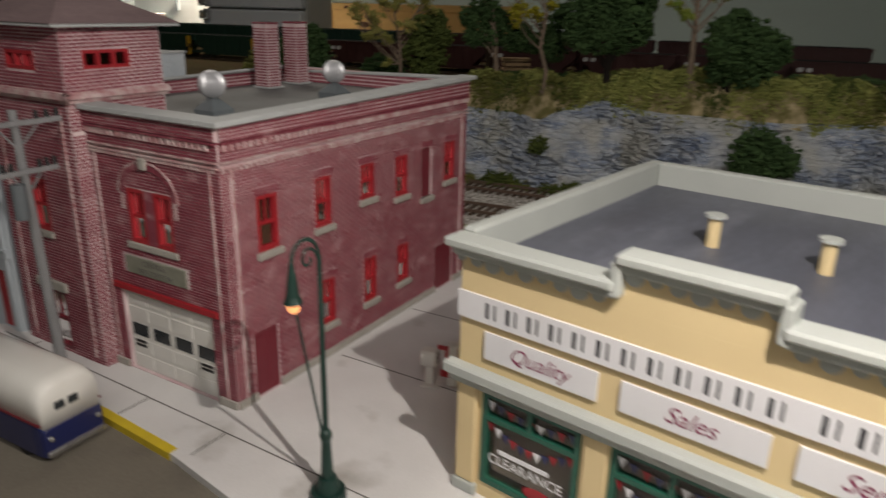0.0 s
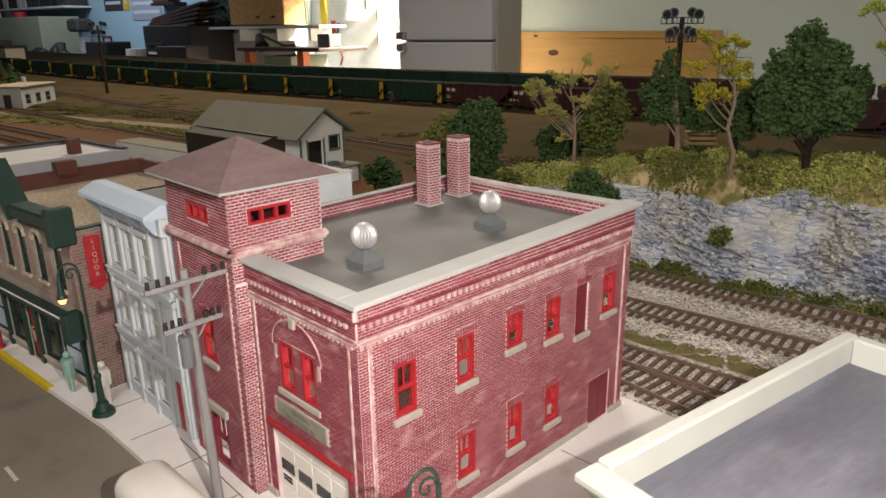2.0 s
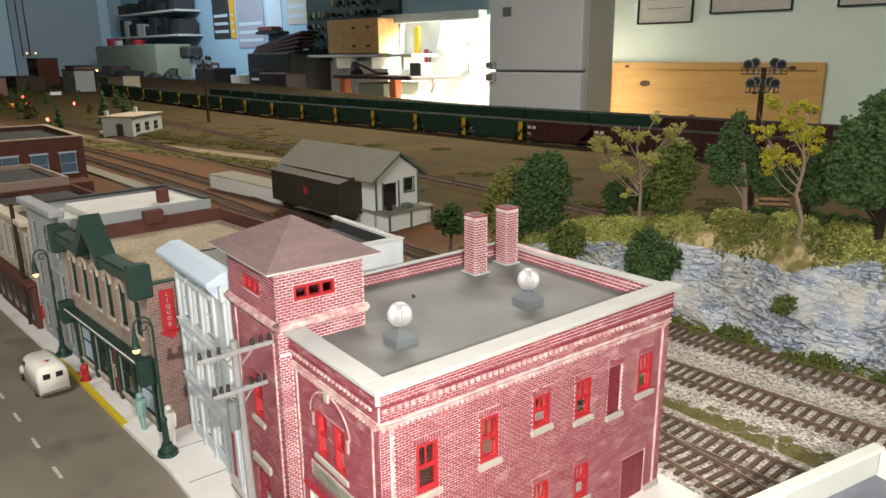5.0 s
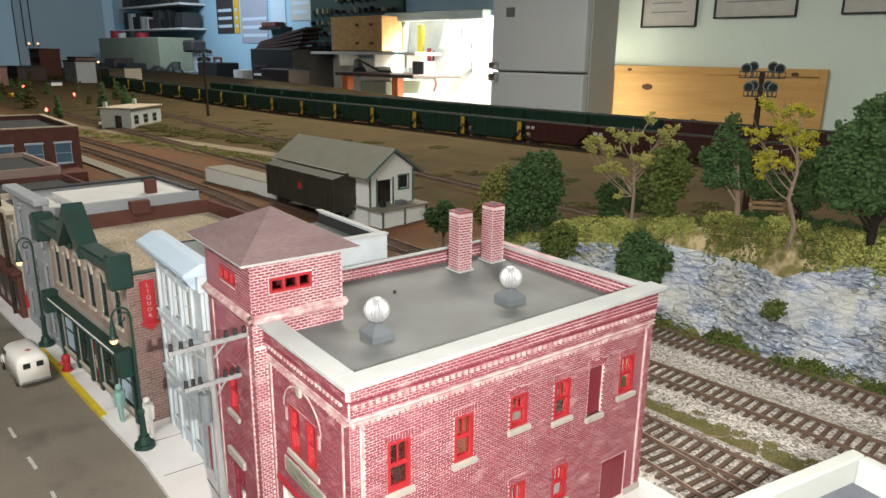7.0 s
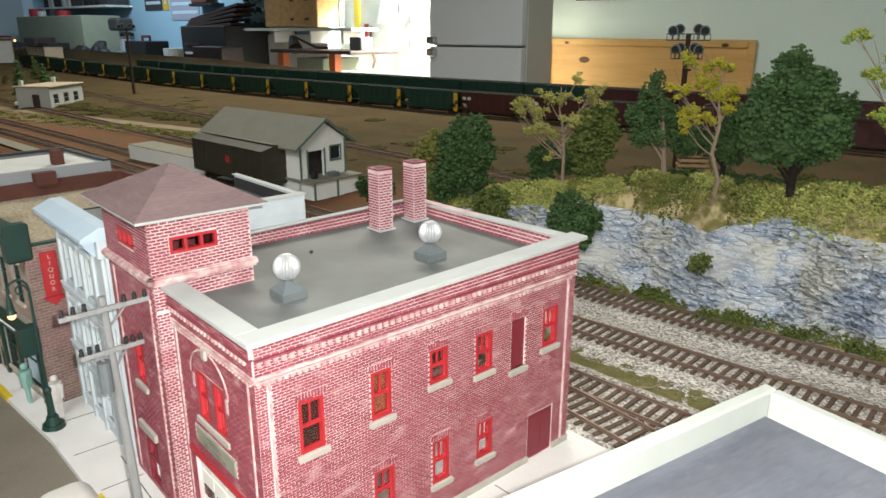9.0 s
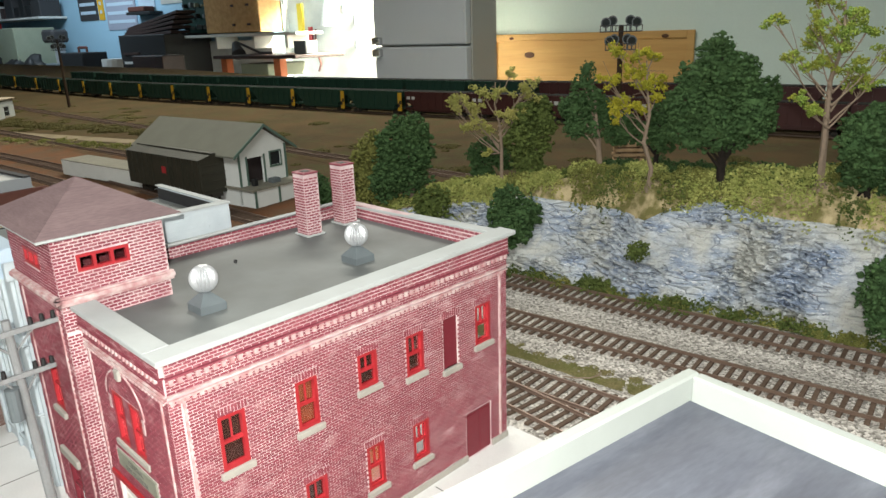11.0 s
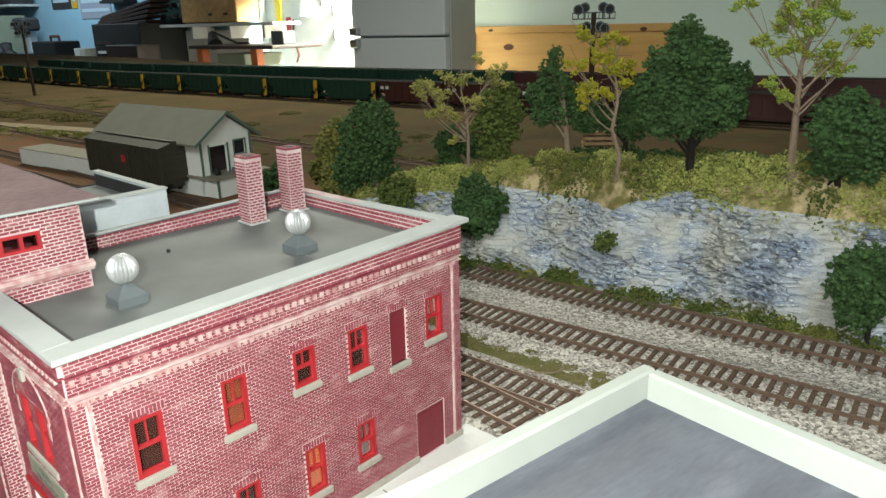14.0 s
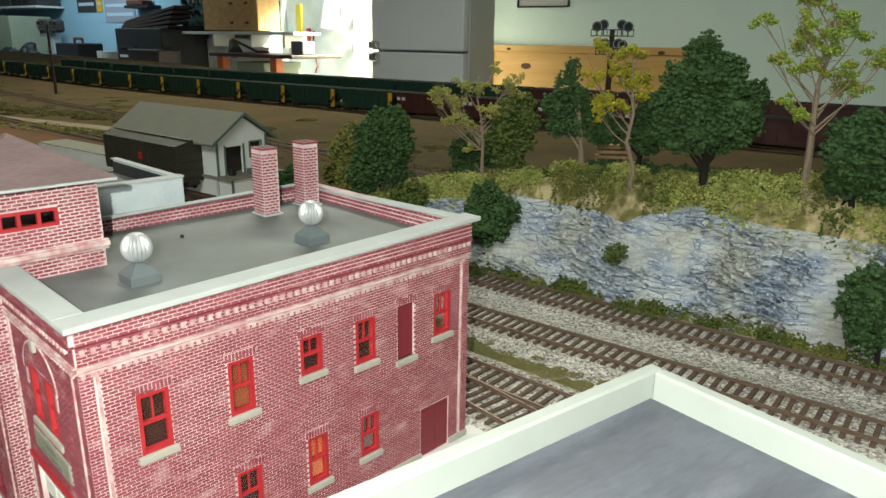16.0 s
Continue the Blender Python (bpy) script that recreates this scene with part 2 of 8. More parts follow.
M["mark_yellow"] = material("yellow_end_marking", (0.62, 0.36, 0.02), 0.6)
M["fridge"] = material("white_appliance_enamel", (0.55, 0.58, 0.62), 0.35, second=(0.52, 0.55, 0.59), scale=0.02, grain=2, grain_amount=0.03, bump=0.02)
M["fridge_side"] = material("beige_appliance_side", (0.42, 0.42, 0.40), 0.5, second=(0.40, 0.40, 0.38), scale=0.02, grain=2, grain_amount=0.03)
M["room_wall"] = material("pale_aqua_wall_paint", (0.74, 0.86, 0.81), 0.8, second=(0.72, 0.84, 0.79), scale=0.01, grain=1.0, grain_amount=0.04, bump=0.03)
M["blue_wall"] = material("blue_wall_paint", (0.30, 0.46, 0.58), 0.8, second=(0.26, 0.42, 0.55), scale=0.01, grain=1.0, grain_amount=0.05)
M["slate_wall"] = material("slate_blue_partition", (0.40, 0.47, 0.50), 0.8, second=(0.36, 0.43, 0.46), scale=0.02, grain=1)
M["shop_green"] = material("green_window_paint", (0.016, 0.10, 0.065), 0.4, second=(0.012, 0.075, 0.05), scale=1.5, grain_amount=0.08)
M["blind"] = material("dark_brown_blind", (0.085, 0.042, 0.036), 0.9, second=(0.045, 0.024, 0.022), scale=2)
# Orange put into this blind's colour for a faint glow in the window.
M["tan_blind"] = material("orange_glow_tint_blind", (0.42, 0.13, 0.06), 0.7, second=(0.3, 0.09, 0.05), scale=1.5)
# This blind emits orange itself, standing in for lamplight from the room behind.
M["lit_blind"] = material("self_glowing_blind", (0.75, 0.20, 0.06), 0.7, second=(0.6, 0.2, 0.08), scale=1.5, emit=0.25, bump=0)
M["dirt_road"] = material("pale_dusty_dirt", (0.22, 0.18, 0.12), 0.95, second=(0.15, 0.12, 0.075), scale=0.3, amount=0.9, grain=6, grain_amount=0.3)
M["coal"] = material("coal_load", (0.012, 0.013, 0.012), 1.0, second=(0.02, 0.02, 0.018), scale=2)
M["side_brick"] = material("mauve_brown_brick", (0.20, 0.13, 0.115), 0.8, second=(0.26, 0.175, 0.155), scale=0.8, amount=0.9, island=0.4, stain=(0.34, 0.16, 0.17), stain_scale=0.35, stain_low=0.5, stain_high=0.75)
M["pine"] = material("knotty_pine", (0.68, 0.42, 0.15), 0.5, second=(0.56, 0.32, 0.1), scale=0.12, amount=0.9, grain=0.8, grain_amount=0.15, stretch=(0.08, 0.08, 1))
M["lavender"] = material("pale_lavender_paper", (0.27, 0.29, 0.36), 0.7, second=(0.24, 0.26, 0.33), scale=0.05, grain=1, grain_amount=0.05, bump=0.02)
M["pale_blue_wall"] = material("pale_blue_wall_paint", (0.56, 0.70, 0.78), 0.8, second=(0.52, 0.66, 0.75), scale=0.01, grain=1, grain_amount=0.04, bump=0.02)
M["blue_pane"] = material("dull_blue_window", (0.07, 0.14, 0.21), 0.3, second=(0.1, 0.18, 0.26), scale=0.4, bump=0)
M["pale_timber"] = material("pale_sawn_timber", (0.40, 0.27, 0.155), 0.8, second=(0.3, 0.2, 0.11), scale=1.5, amount=0.8)
M["knot"] = material("pine_knot", (0.10, 0.038, 0.014), 0.6)
M["osb"] = material("wood_panel_box", (0.50, 0.31, 0.12), 0.7, second=(0.36, 0.2, 0.07), scale=0.3, amount=0.8, grain=1.5)
M["dark_room_thing"] = material("dark_grey_plastic", (0.03, 0.03, 0.033), 0.6, second=(0.05, 0.045, 0.045), scale=0.1, grain=1)
M["dark_chest"] = material("dark_brown_tool_chest", (0.045, 0.025, 0.022), 0.5, second=(0.03, 0.018, 0.017), scale=0.1, grain=1)
M["shelf_white"] = material("white_shelf_board", (0.6, 0.6, 0.58), 0.6, scale=0.1, grain=1)
M["sage_box"] = material("sage_grey_cabinet", (0.24, 0.26, 0.19), 0.7, second=(0.2, 0.22, 0.16), scale=0.1, grain=1)
M["paper"] = material("framed_print_paper", (0.6, 0.6, 0.58), 0.5, second=(0.5, 0.5, 0.5), scale=0.2, grain=1)
M["orange"] = material("orange_leg_paint", (0.5, 0.13, 0.04), 0.6, scale=0.2, grain=1)
M["flesh_tan"] = material("tan_painted_figure", (0.42, 0.3, 0.2), 0.7)
M["fig_orange"] = material("orange_painted_figure", (0.55, 0.25, 0.04), 0.7)
M["fig_teal"] = material("teal_painted_figure", (0.22, 0.38, 0.34), 0.7)
M["fig_white"] = material("white_painted_figure", (0.6, 0.58, 0.56), 0.7)
M["boxcar"] = material("dark_olive_brown_boxcar", (0.024, 0.024, 0.015), 0.65, second=(0.042, 0.034, 0.022), scale=0.6)
M["shed_white"] = material("shed_white_siding", (0.74, 0.76, 0.74), 0.7, second=(0.64, 0.66, 0.64), scale=0.6, grain_amount=0.08)
M["shed_green"] = material("shed_green_trim", (0.10, 0.16, 0.13), 0.6)
M["shed_roof"] = material("grey_green_shed_roof", (0.17, 0.17, 0.14), 0.8, second=(0.14, 0.14, 0.115), scale=0.5, grain=10)
M["wood_deck"] = material("weathered_deck", (0.22, 0.21, 0.17), 0.85, second=(0.17, 0.16, 0.13), scale=0.8)


# ---- building blocks (all lengths in centimetres) ----
def thing(name, at=(0, 0, 0), turn=0.0, label="", category="", group="", kind=""):
    ob = new(name)
    ob.empty_display_size = 0.01
    ob.matrix_basis = Matrix.Translation(Vector(at) * CM) @ Matrix.Rotation(radians(turn), 4, "Z")
    return tagged(ob, label, category, group, kind)


def part(name, bm, mat, parent=None, label="", smooth=False, kind=""):
    bmesh.ops.scale(bm, vec=(CM, CM, CM), verts=bm.verts)
    me = bpy.data.meshes.new(name)
    bm.to_mesh(me)
    bm.free()
    me.materials.append(M[mat])
    if smooth:
        me.shade_smooth()
    ob = new(name, me)
    ob.parent = parent
    return tagged(ob, label, kind=kind)


def raw(name, verts, faces, mat, parent=None, label="", smooth=False, kind=""):
    me = bpy.data.meshes.new(name)
    me.from_pydata([(x * CM, y * CM, z * CM) for x, y, z in verts], [], faces)
    me.materials.append(M[mat])
    if smooth:
        me.shade_smooth()
    me.update()
    ob = new(name, me)
    ob.parent = parent
    return tagged(ob, label, kind=kind)


def box(bm, x0, y0, z0, x1, y1, z1, bevel=0.0, m=None):
    t = Matrix.Translation(((x0 + x1) / 2, (y0 + y1) / 2, (z0 + z1) / 2)) @ Matrix.Diagonal((abs(x1 - x0), abs(y1 - y0), abs(z1 - z0), 1))
    r = bmesh.ops.create_cube(bm, size=1, matrix=(m @ t) if m else t)
    if bevel:
        edges = list({e for v in r["verts"] for e in v.link_edges})
        bmesh.ops.bevel(bm, geom=edges, offset=bevel, segments=1, affect="EDGES")
    return r


def boxed(x0, y0, z0, x1, y1, z1, bevel=0.0):
    bm = bmesh.new()
    box(bm, x0, y0, z0, x1, y1, z1, bevel)
    return bm


def cyl(bm, p0, p1, r0, r1=None, seg=8):
    p0, p1 = Vector(p0), Vector(p1)
    d = p1 - p0
    q = d.to_track_quat("Z", "Y").to_matrix().to_4x4()
    bmesh.ops.create_cone(bm, cap_ends=True, segments=seg, radius1=r0, radius2=r0 if r1 is None else r1, depth=d.length,
                          matrix=Matrix.Translation((p0 + p1) / 2) @ q)


def ball(bm, at, r, sub=2, squash=(1, 1, 1)):
    bmesh.ops.create_icosphere(bm, subdivisions=sub, radius=1, matrix=Matrix.Translation(at) @ Matrix.Diagonal((r * squash[0], r * squash[1], r * squash[2], 1)))


def tube(bm, points, r, seg=6):
    for a, b in zip(points, points[1:]):
        cyl(bm, a, b, r, r, seg)
    for p in points[1:-1]:
        ball(bm, p, r, 1)


def prism(bm, outline, y0, y1):
    """Outline in x, z, pushed from y0 to y1."""
    a = [bm.verts.new((x, y0, z)) for x, z in outline]
    b = [bm.verts.new((x, y1, z)) for x, z in outline]
    bm.faces.new(a)
    bm.faces.new(list(reversed(b)))
    n = len(outline)
    for i in range(n):
        bm.faces.new((a[i], b[i], b[(i + 1) % n], a[(i + 1) % n]))
    bmesh.ops.recalc_face_normals(bm, faces=bm.faces)


def frame_matrix(origin, along, out):
    """Wall space: x along the wall, y outwards, z up."""
    a, o = Vector(along).normalized(), Vector(out).normalized()
    return Matrix(((a.x, o.x, 0, origin[0]), (a.y, o.y, 0, origin[1]), (a.z, o.z, 1, origin[2]), (0, 0, 0, 1)))


def wall_slab(name, m, width, height, holes, thick, mat, parent):
    """One closed shell: a wall of some thickness with rectangular holes (u0, z0, u1, z1) through it."""
    us = sorted({0.0, width, *(h[0] for h in holes), *(h[2] for h in holes)})
    zs = sorted({0.0, height, *(h[1] for h in holes), *(h[3] for h in holes)})
    us, zs = [u for u in us if 0 <= u <= width], [z for z in zs if 0 <= z <= height]
    nu, nz = len(us) - 1, len(zs) - 1

    def solid(i, k):
        if not (0 <= i < nu and 0 <= k < nz):
            return False
        mu, mz = (us[i] + us[i + 1]) / 2, (zs[k] + zs[k + 1]) / 2
        return not any(h[0] < mu < h[2] and h[1] < mz < h[3] for h in holes)
    verts, index, faces = [], {}, []

    def at(i, k, back):
        if (i, k, back) not in index:
            index[(i, k, back)] = len(verts)
            verts.append(tuple(m @ Vector((us[i], -thick if back else 0, zs[k]))))
        return index[(i, k, back)]
    for i in range(nu):
        for k in range(nz):
            if not solid(i, k):
                continue
            faces.append((at(i, k, 0), at(i, k + 1, 0), at(i + 1, k + 1, 0), at(i + 1, k, 0)))
            faces.append((at(i, k, 1), at(i + 1, k, 1), at(i + 1, k + 1, 1), at(i, k + 1, 1)))
            for a, b, gone in (((i, k), (i + 1, k), (i, k - 1)), ((i + 1, k), (i + 1, k + 1), (i + 1, k)), ((i + 1, k + 1), (i, k + 1), (i, k + 1)), ((i, k + 1), (i, k), (i - 1, k))):
                if not solid(*gone):
                    faces.append((at(*a, 0), at(*b, 0), at(*b, 1), at(*a, 1)))
    bm = bmesh.new()
    vs = [bm.verts.new(v) for v in verts]
    for f in faces:
        bm.faces.new([vs[n] for n in f])
    bmesh.ops.recalc_face_normals(bm, faces=bm.faces)
    return part(name, bm, mat, parent)


def brick_boxes(m, width, height, holes, course, length, proud=0.018, gap=0.026, rng=None):
    """Eight corners for each brick of a running bond, cut round the holes."""
    rng = rng or random.Random(5)
    rows = int(height / course)
    out = []
    for r in range(rows):
        z0, z1 = r * course, (r + 1) * course - gap
        zm = (z0 + z1) / 2
        cuts = sorted((h[0], h[2]) for h in holes if h[1] - gap < zm < h[3] + gap * 0.3)
        spans, u = [], 0.0
        for a, b in cuts:
            if a > u:
                spans.append((u, a))
            u = max(u, b)
        if u < width:
            spans.append((u, width))
        shift = (r % 2) * length / 2
        for a, b in spans:
            k = math.floor((a + shift) / length)
            while k * length - shift < b:
                s, e = max(a, k * length - shift), min(b, (k + 1) * length - shift) - gap
                if e - s > 0.06:
                    p = proud * rng.uniform(0.7, 1.3)
                    out.append([m @ Vector(c) for c in ((s, 0, z0), (e, 0, z0), (e, 0, z1), (s, 0, z1), (s, p, z0), (e, p, z0), (e, p, z1), (s, p, z1))])
                k += 1
    return out


BRICK_FACES = ((4, 5, 6, 7), (0, 1, 5, 4), (1, 2, 6, 5), (2, 3, 7, 6), (3, 0, 4, 7))


def lay_bricks(bricks, mat, parent, singles=0, pick=None):
    """The bricks picked by a stretch of the plan become objects of their own; the rest is joined."""
    first = sorted(range(len(bricks)), key=lambda i: pick(bricks[i][0]))[:singles] if singles else []
    chosen = set(first)
    verts, faces = [], []
    for i, b in enumerate(bricks):
        if i in chosen:
            c = sum(b, Vector()) / 8
            me = bpy.data.meshes.new("brick")
            me.from_pydata([(v - c) * CM for v in b], [], BRICK_FACES)
            me.materials.append(M[mat])
            ob = new("brick", me)
            ob.parent, ob.location = parent, c * CM
            continue
        n = len(verts)
        verts.extend(tuple(v) for v in b)
        faces.extend(tuple(n + k for k in f) for f in BRICK_FACES)
    return raw("brickwork", verts, faces, mat, parent, kind="stuff")


def sash_window(parent, m, u0, z0, u1, z1, frame_mat="red", pane="pane", bars=2, depth=0.07, rail=0.1, name="window", blind="blind"):
    """A double-hung window set back in its opening; local wall space through m."""
    bm = bmesh.new()
    mid = z0 + (z1 - z0) * 0.5
    for a in ((u0 - 0.01, z0, u0 + rail, z1, 0.012), (u1 - rail, z0, u1 + 0.01, z1, 0.012), (u0 + rail, z0, u1 - rail, z0 + rail * 1.3, 0.008), (u0 + rail, z1 - rail, u1 - rail, z1 + 0.01, 0.008),
              (u0 + rail, mid - rail * 0.45, u1 - rail, mid + rail * 0.45, 0.03 - depth)):
        box(bm, a[0], -depth - 0.08, a[1], a[2], a[4], a[3], m=m)
    for i in range(1, bars):
        u = u0 + rail + (u1 - u0 - 2 * rail) * i / bars
        box(bm, u - 0.025, -depth - 0.05, mid + rail * 0.45, u + 0.025, -depth, z1 - rail, m=m)
    bmesh.ops.recalc_face_normals(bm, faces=bm.faces)
    w = part(name, bm, frame_mat, parent)
    for a, b, back in ((z0 + rail, mid, 0.03), (mid, z1 - rail, 0.05)):
        bm = bmesh.new()
        box(bm, u0 + rail * 0.8, -depth - back - 0.012, a, u1 - rail * 0.8, -depth - back, b, m=m)
        p = part("pane", bm, pane, w)
        p.visible_shadow = False
    bm = bmesh.new()
    box(bm, u0 - 0.05, -depth - 0.26, z0 - 0.05, u1 + 0.05, -depth - 0.22, z1 + 0.05, m=m)
    part("blind", bm, blind, w)
    return w


def lintel_and_sill(parent, m, u0, z0, u1, z1, sill_mat="stone", over=0.12, soldier=True):
    bm = bmesh.new()
    box(bm, u0 - over, -0.1, z0 - 0.2, u1 + over, 0.13, z0, 0.02, m=m)
    part("sill", bm, sill_mat, parent, "grey stone sill")
    if soldier:
        bm = bmesh.new()
        box(bm, u0 - 0.11, -0.02, z1 + 0.01, u1 + 0.11, 0.02, z1 + 0.27, m=m)
        part("lintel_bed", bm, "mortar", parent)
        n = max(3, round((u1 - u0 + 0.2) / 0.105))
        for i in range(n):
            u = u0 - 0.1 + (u1 - u0 + 0.2) * i / n
            bm = bmesh.new()
            box(bm, u + 0.014, 0.0, z1 + 0.03, u + (u1 - u0 + 0.2) / n - 0.014, 0.038, z1 + 0.25, m=m)
            part("lintel_brick", bm, "brick", parent)


# ---- ground ----
BEND = ((-12, 0.0), (-20, -0.6), (-30, -0.95), (-40, -1.1), (-55, -1.1), (-70, -1.4), (-90, -3.0), (-118, -5.9), (-200, -16), (-330, -35))


def track_y(x, a, slope=0.135):
    """Tracks run almost straight past the station and bend gently in the yard."""
    if x >= -12:
        return a + slope * x
    for (p, u), (q, v) in zip(BEND, BEND[1:]):
        if q <= x <= p:
            return a - 12 * slope + u + (v - u) * (x - p) / (q - p)
    return a - 12 * slope + BEND[-1][1]


def main_line(x, a, slope=0.135):
    """The two main tracks run a little flatter past the station and join the yard's lines behind the row of shops."""
    new_a, new_slope = (29.0, 0.103) if a > 26 else (23.85, 0.11)
    shift = (new_a - a) + (new_slope - slope) * max(x, -12.0)
    return track_y(x, a, slope) + shift * smooth_step(-46, -13, x)


def along(pts, x):
    for (a, p), (b, q) in zip(pts, pts[1:]):
        if a <= x <= b:
            return p + (q - p) * (x - a) / (b - a)
    return pts[0][1] if x < pts[0][0] else pts[-1][1]


def hill_top(x):
    """Height of the rock's upper edge."""
    return along(((-60, 0.0), (-36, 0.0), (-30, 1.0), (-23, 2.9), (-17, 4.1), (-13, 4.7), (-9.4, 4.5), (-5.1, 4.1), (-3.7, 5.0), (-1.3, 5.8), (0.8, 5.2), (3, 5.05), (8, 5.0), (14, 5.2), (60, 5.4)), x)


def bank_top(x):
    """Height of the wooded bank behind the rock."""
    return along(((-60, 0.0), (-36, 0.0), (-28, 1.4), (-22, 4.0), (-17, 4.9), (-9.4, 6.4), (-5.5, 6.4), (-1.3, 6.7), (3.7, 7.1), (60, 7.2)), x)


def rock_foot(x):
    return 31.2 + 0.14 * x + 0.25 * math.sin(x * 0.55) + 0.15 * math.sin(x * 1.7 + 1)


def rock_edge(x):
    return rock_foot(x) + 0.8 + 0.48 * hill_top(x) + 0.25 * math.sin(x * 0.9 + 2)


def smooth_step(a, b, v):
    t = min(1.0, max(0.0, (v - a) / (b - a)))
    return t * t * (3 - 2 * t)


def ground_z(x, y):
    z = -0.25
    far = (1.4 + 2.0 * smooth_step(-150, -320, x)) * smooth_step(30, 70, y - 0.14 * x)
    h, top = hill_top(x), bank_top(x)
    f, e = rock_foot(x), rock_edge(x)
    if y > f:
        t = min(1.0, (y - f) / (e - f))
        up = -0.25 + (h + 0.1) * t ** 2.2
        up += (top - h) * smooth_step(e - 0.3, e + 1.0, y)
        up += 0.3 * noise.noise((x * 0.45, y * 0.45, 3.0)) * min(1.0, h) * smooth_step(e, e + 1.0, y)
        fall = 1 - smooth_step(e + 4.5, e + 20, y)
        z = max(z, up * fall + z * (1 - fall))
    return max(z, -0.25 + far) + 0.05 * noise.noise((x * 0.9, y * 0.9, 0.0))


def ground_material():
    m = bpy.data.materials.new("layout_ground")
    m.use_nodes = True
    nt = m.node_tree
    bsdf = nt.nodes["Principled BSDF"]
    bsdf.inputs["Roughness"].default_value, bsdf.inputs["Specular IOR Level"].default_value = 0.95, 0.08
    tc = nt.nodes.new("ShaderNodeTexCoord")
    sep = nt.nodes.new("ShaderNodeSeparateXYZ")
    nt.links.new(tc.outputs["Object"], sep.inputs[0])

    def math_node(op, a, b):
        n = nt.nodes.new("ShaderNodeMath")
        n.operation = op
        for s, v in ((n.inputs[0], a), (n.inputs[1], b)):
            if isinstance(v, (int, float)):
                s.default_value = v
            else:
                nt.links.new(v, s)
        return n.outputs[0]

    def noise_out(scale, detail=5.0):
        n = nt.nodes.new("ShaderNodeTexNoise")
        n.inputs["Scale"].default_value, n.inputs["Detail"].default_value = scale * 100, detail
        nt.links.new(tc.outputs["Object"], n.inputs["Vector"])
        return n.outputs["Fac"]

    def rng(v, a, b):
        r = nt.nodes.new("ShaderNodeMapRange")
        r.inputs["From Min"].default_value, r.inputs["From Max"].default_value = a, b
        nt.links.new(v, r.inputs["Value"])
        return r.outputs["Result"]

    def mix(f, a, b):
        x = nt.nodes.new("ShaderNodeMix")
        x.data_type = "RGBA"
        nt.links.new(f, x.inputs[0])
        for s, v in ((x.inputs[6], a), (x.inputs[7], b)):
            if isinstance(v, tuple):
                s.default_value = (*v, 1)
            else:
                nt.links.new(v, s)
        return x.outputs[2]

    # distance from the main line, in centimetres, with a ragged edge
    v = math_node("MULTIPLY", math_node("SUBTRACT", sep.outputs[1], math_node("MULTIPLY", sep.outputs[0], 0.135)), 100.0)
    ragged = math_node("ADD", v, math_node("MULTIPLY", math_node("SUBTRACT", noise_out(0.35), 0.5), 5.0))
    pebble = nt.nodes.new("ShaderNodeTexVoronoi")
    pebble.inputs["Scale"].default_value = 950
    nt.links.new(tc.outputs["Object"], pebble.inputs["Vector"])
    stone_value = nt.nodes.new("ShaderNodeSeparateColor")
    nt.links.new(pebble.outputs["Color"], stone_value.inputs[0])
    ballast = mix(stone_value.outputs[0], (0.13, 0.118, 0.105), (0.62, 0.585, 0.54))
    dirt = mix(rng(noise_out(0.25), 0.35, 0.65), (0.16, 0.07, 0.033), (0.11, 0.078, 0.05))
    dirt = mix(rng(noise_out(6.0), 0.4, 0.8), dirt, (0.09, 0.05, 0.03))
    tan = mix(rng(noise_out(0.12), 0.35, 0.65), (0.078, 0.05, 0.024), (0.048, 0.036, 0.018))
    tan = mix(rng(noise_out(0.5), 0.5, 0.7), tan, (0.055, 0.055, 0.022))
    tan = mix(rng(noise_out(4.0), 0.45, 0.75), tan, (0.06, 0.045, 0.025))
    grassy = mix(rng(noise_out(1.2), 0.4, 0.6), (0.48, 0.39, 0.23), (0.16, 0.145, 0.055))
    left = rng(math_node("ADD", math_node("MULTIPLY", sep.outputs[0], 100.0), math_node("MULTIPLY", noise_out(0.2), 14.0)), -18, -30)
    near = mix(left, ballast, dirt)
    upper = mix(left, grassy, dirt)
    c = mix(rng(ragged, 30.2, 31.2), near, upper)
    c = mix(rng(ragged, 41, 47), c, tan)
    nt.links.new(c, bsdf.inputs["Base Color"])
    b = nt.nodes.new("ShaderNodeBump")
    b.inputs["Strength"].default_value, b.inputs["Distance"].default_value = 0.7, 0.0008
    nt.links.new(pebble.outputs["Distance"], b.inputs["Height"])
    nt.links.new(b.outputs["Normal"], bsdf.inputs["Normal"])
    return m


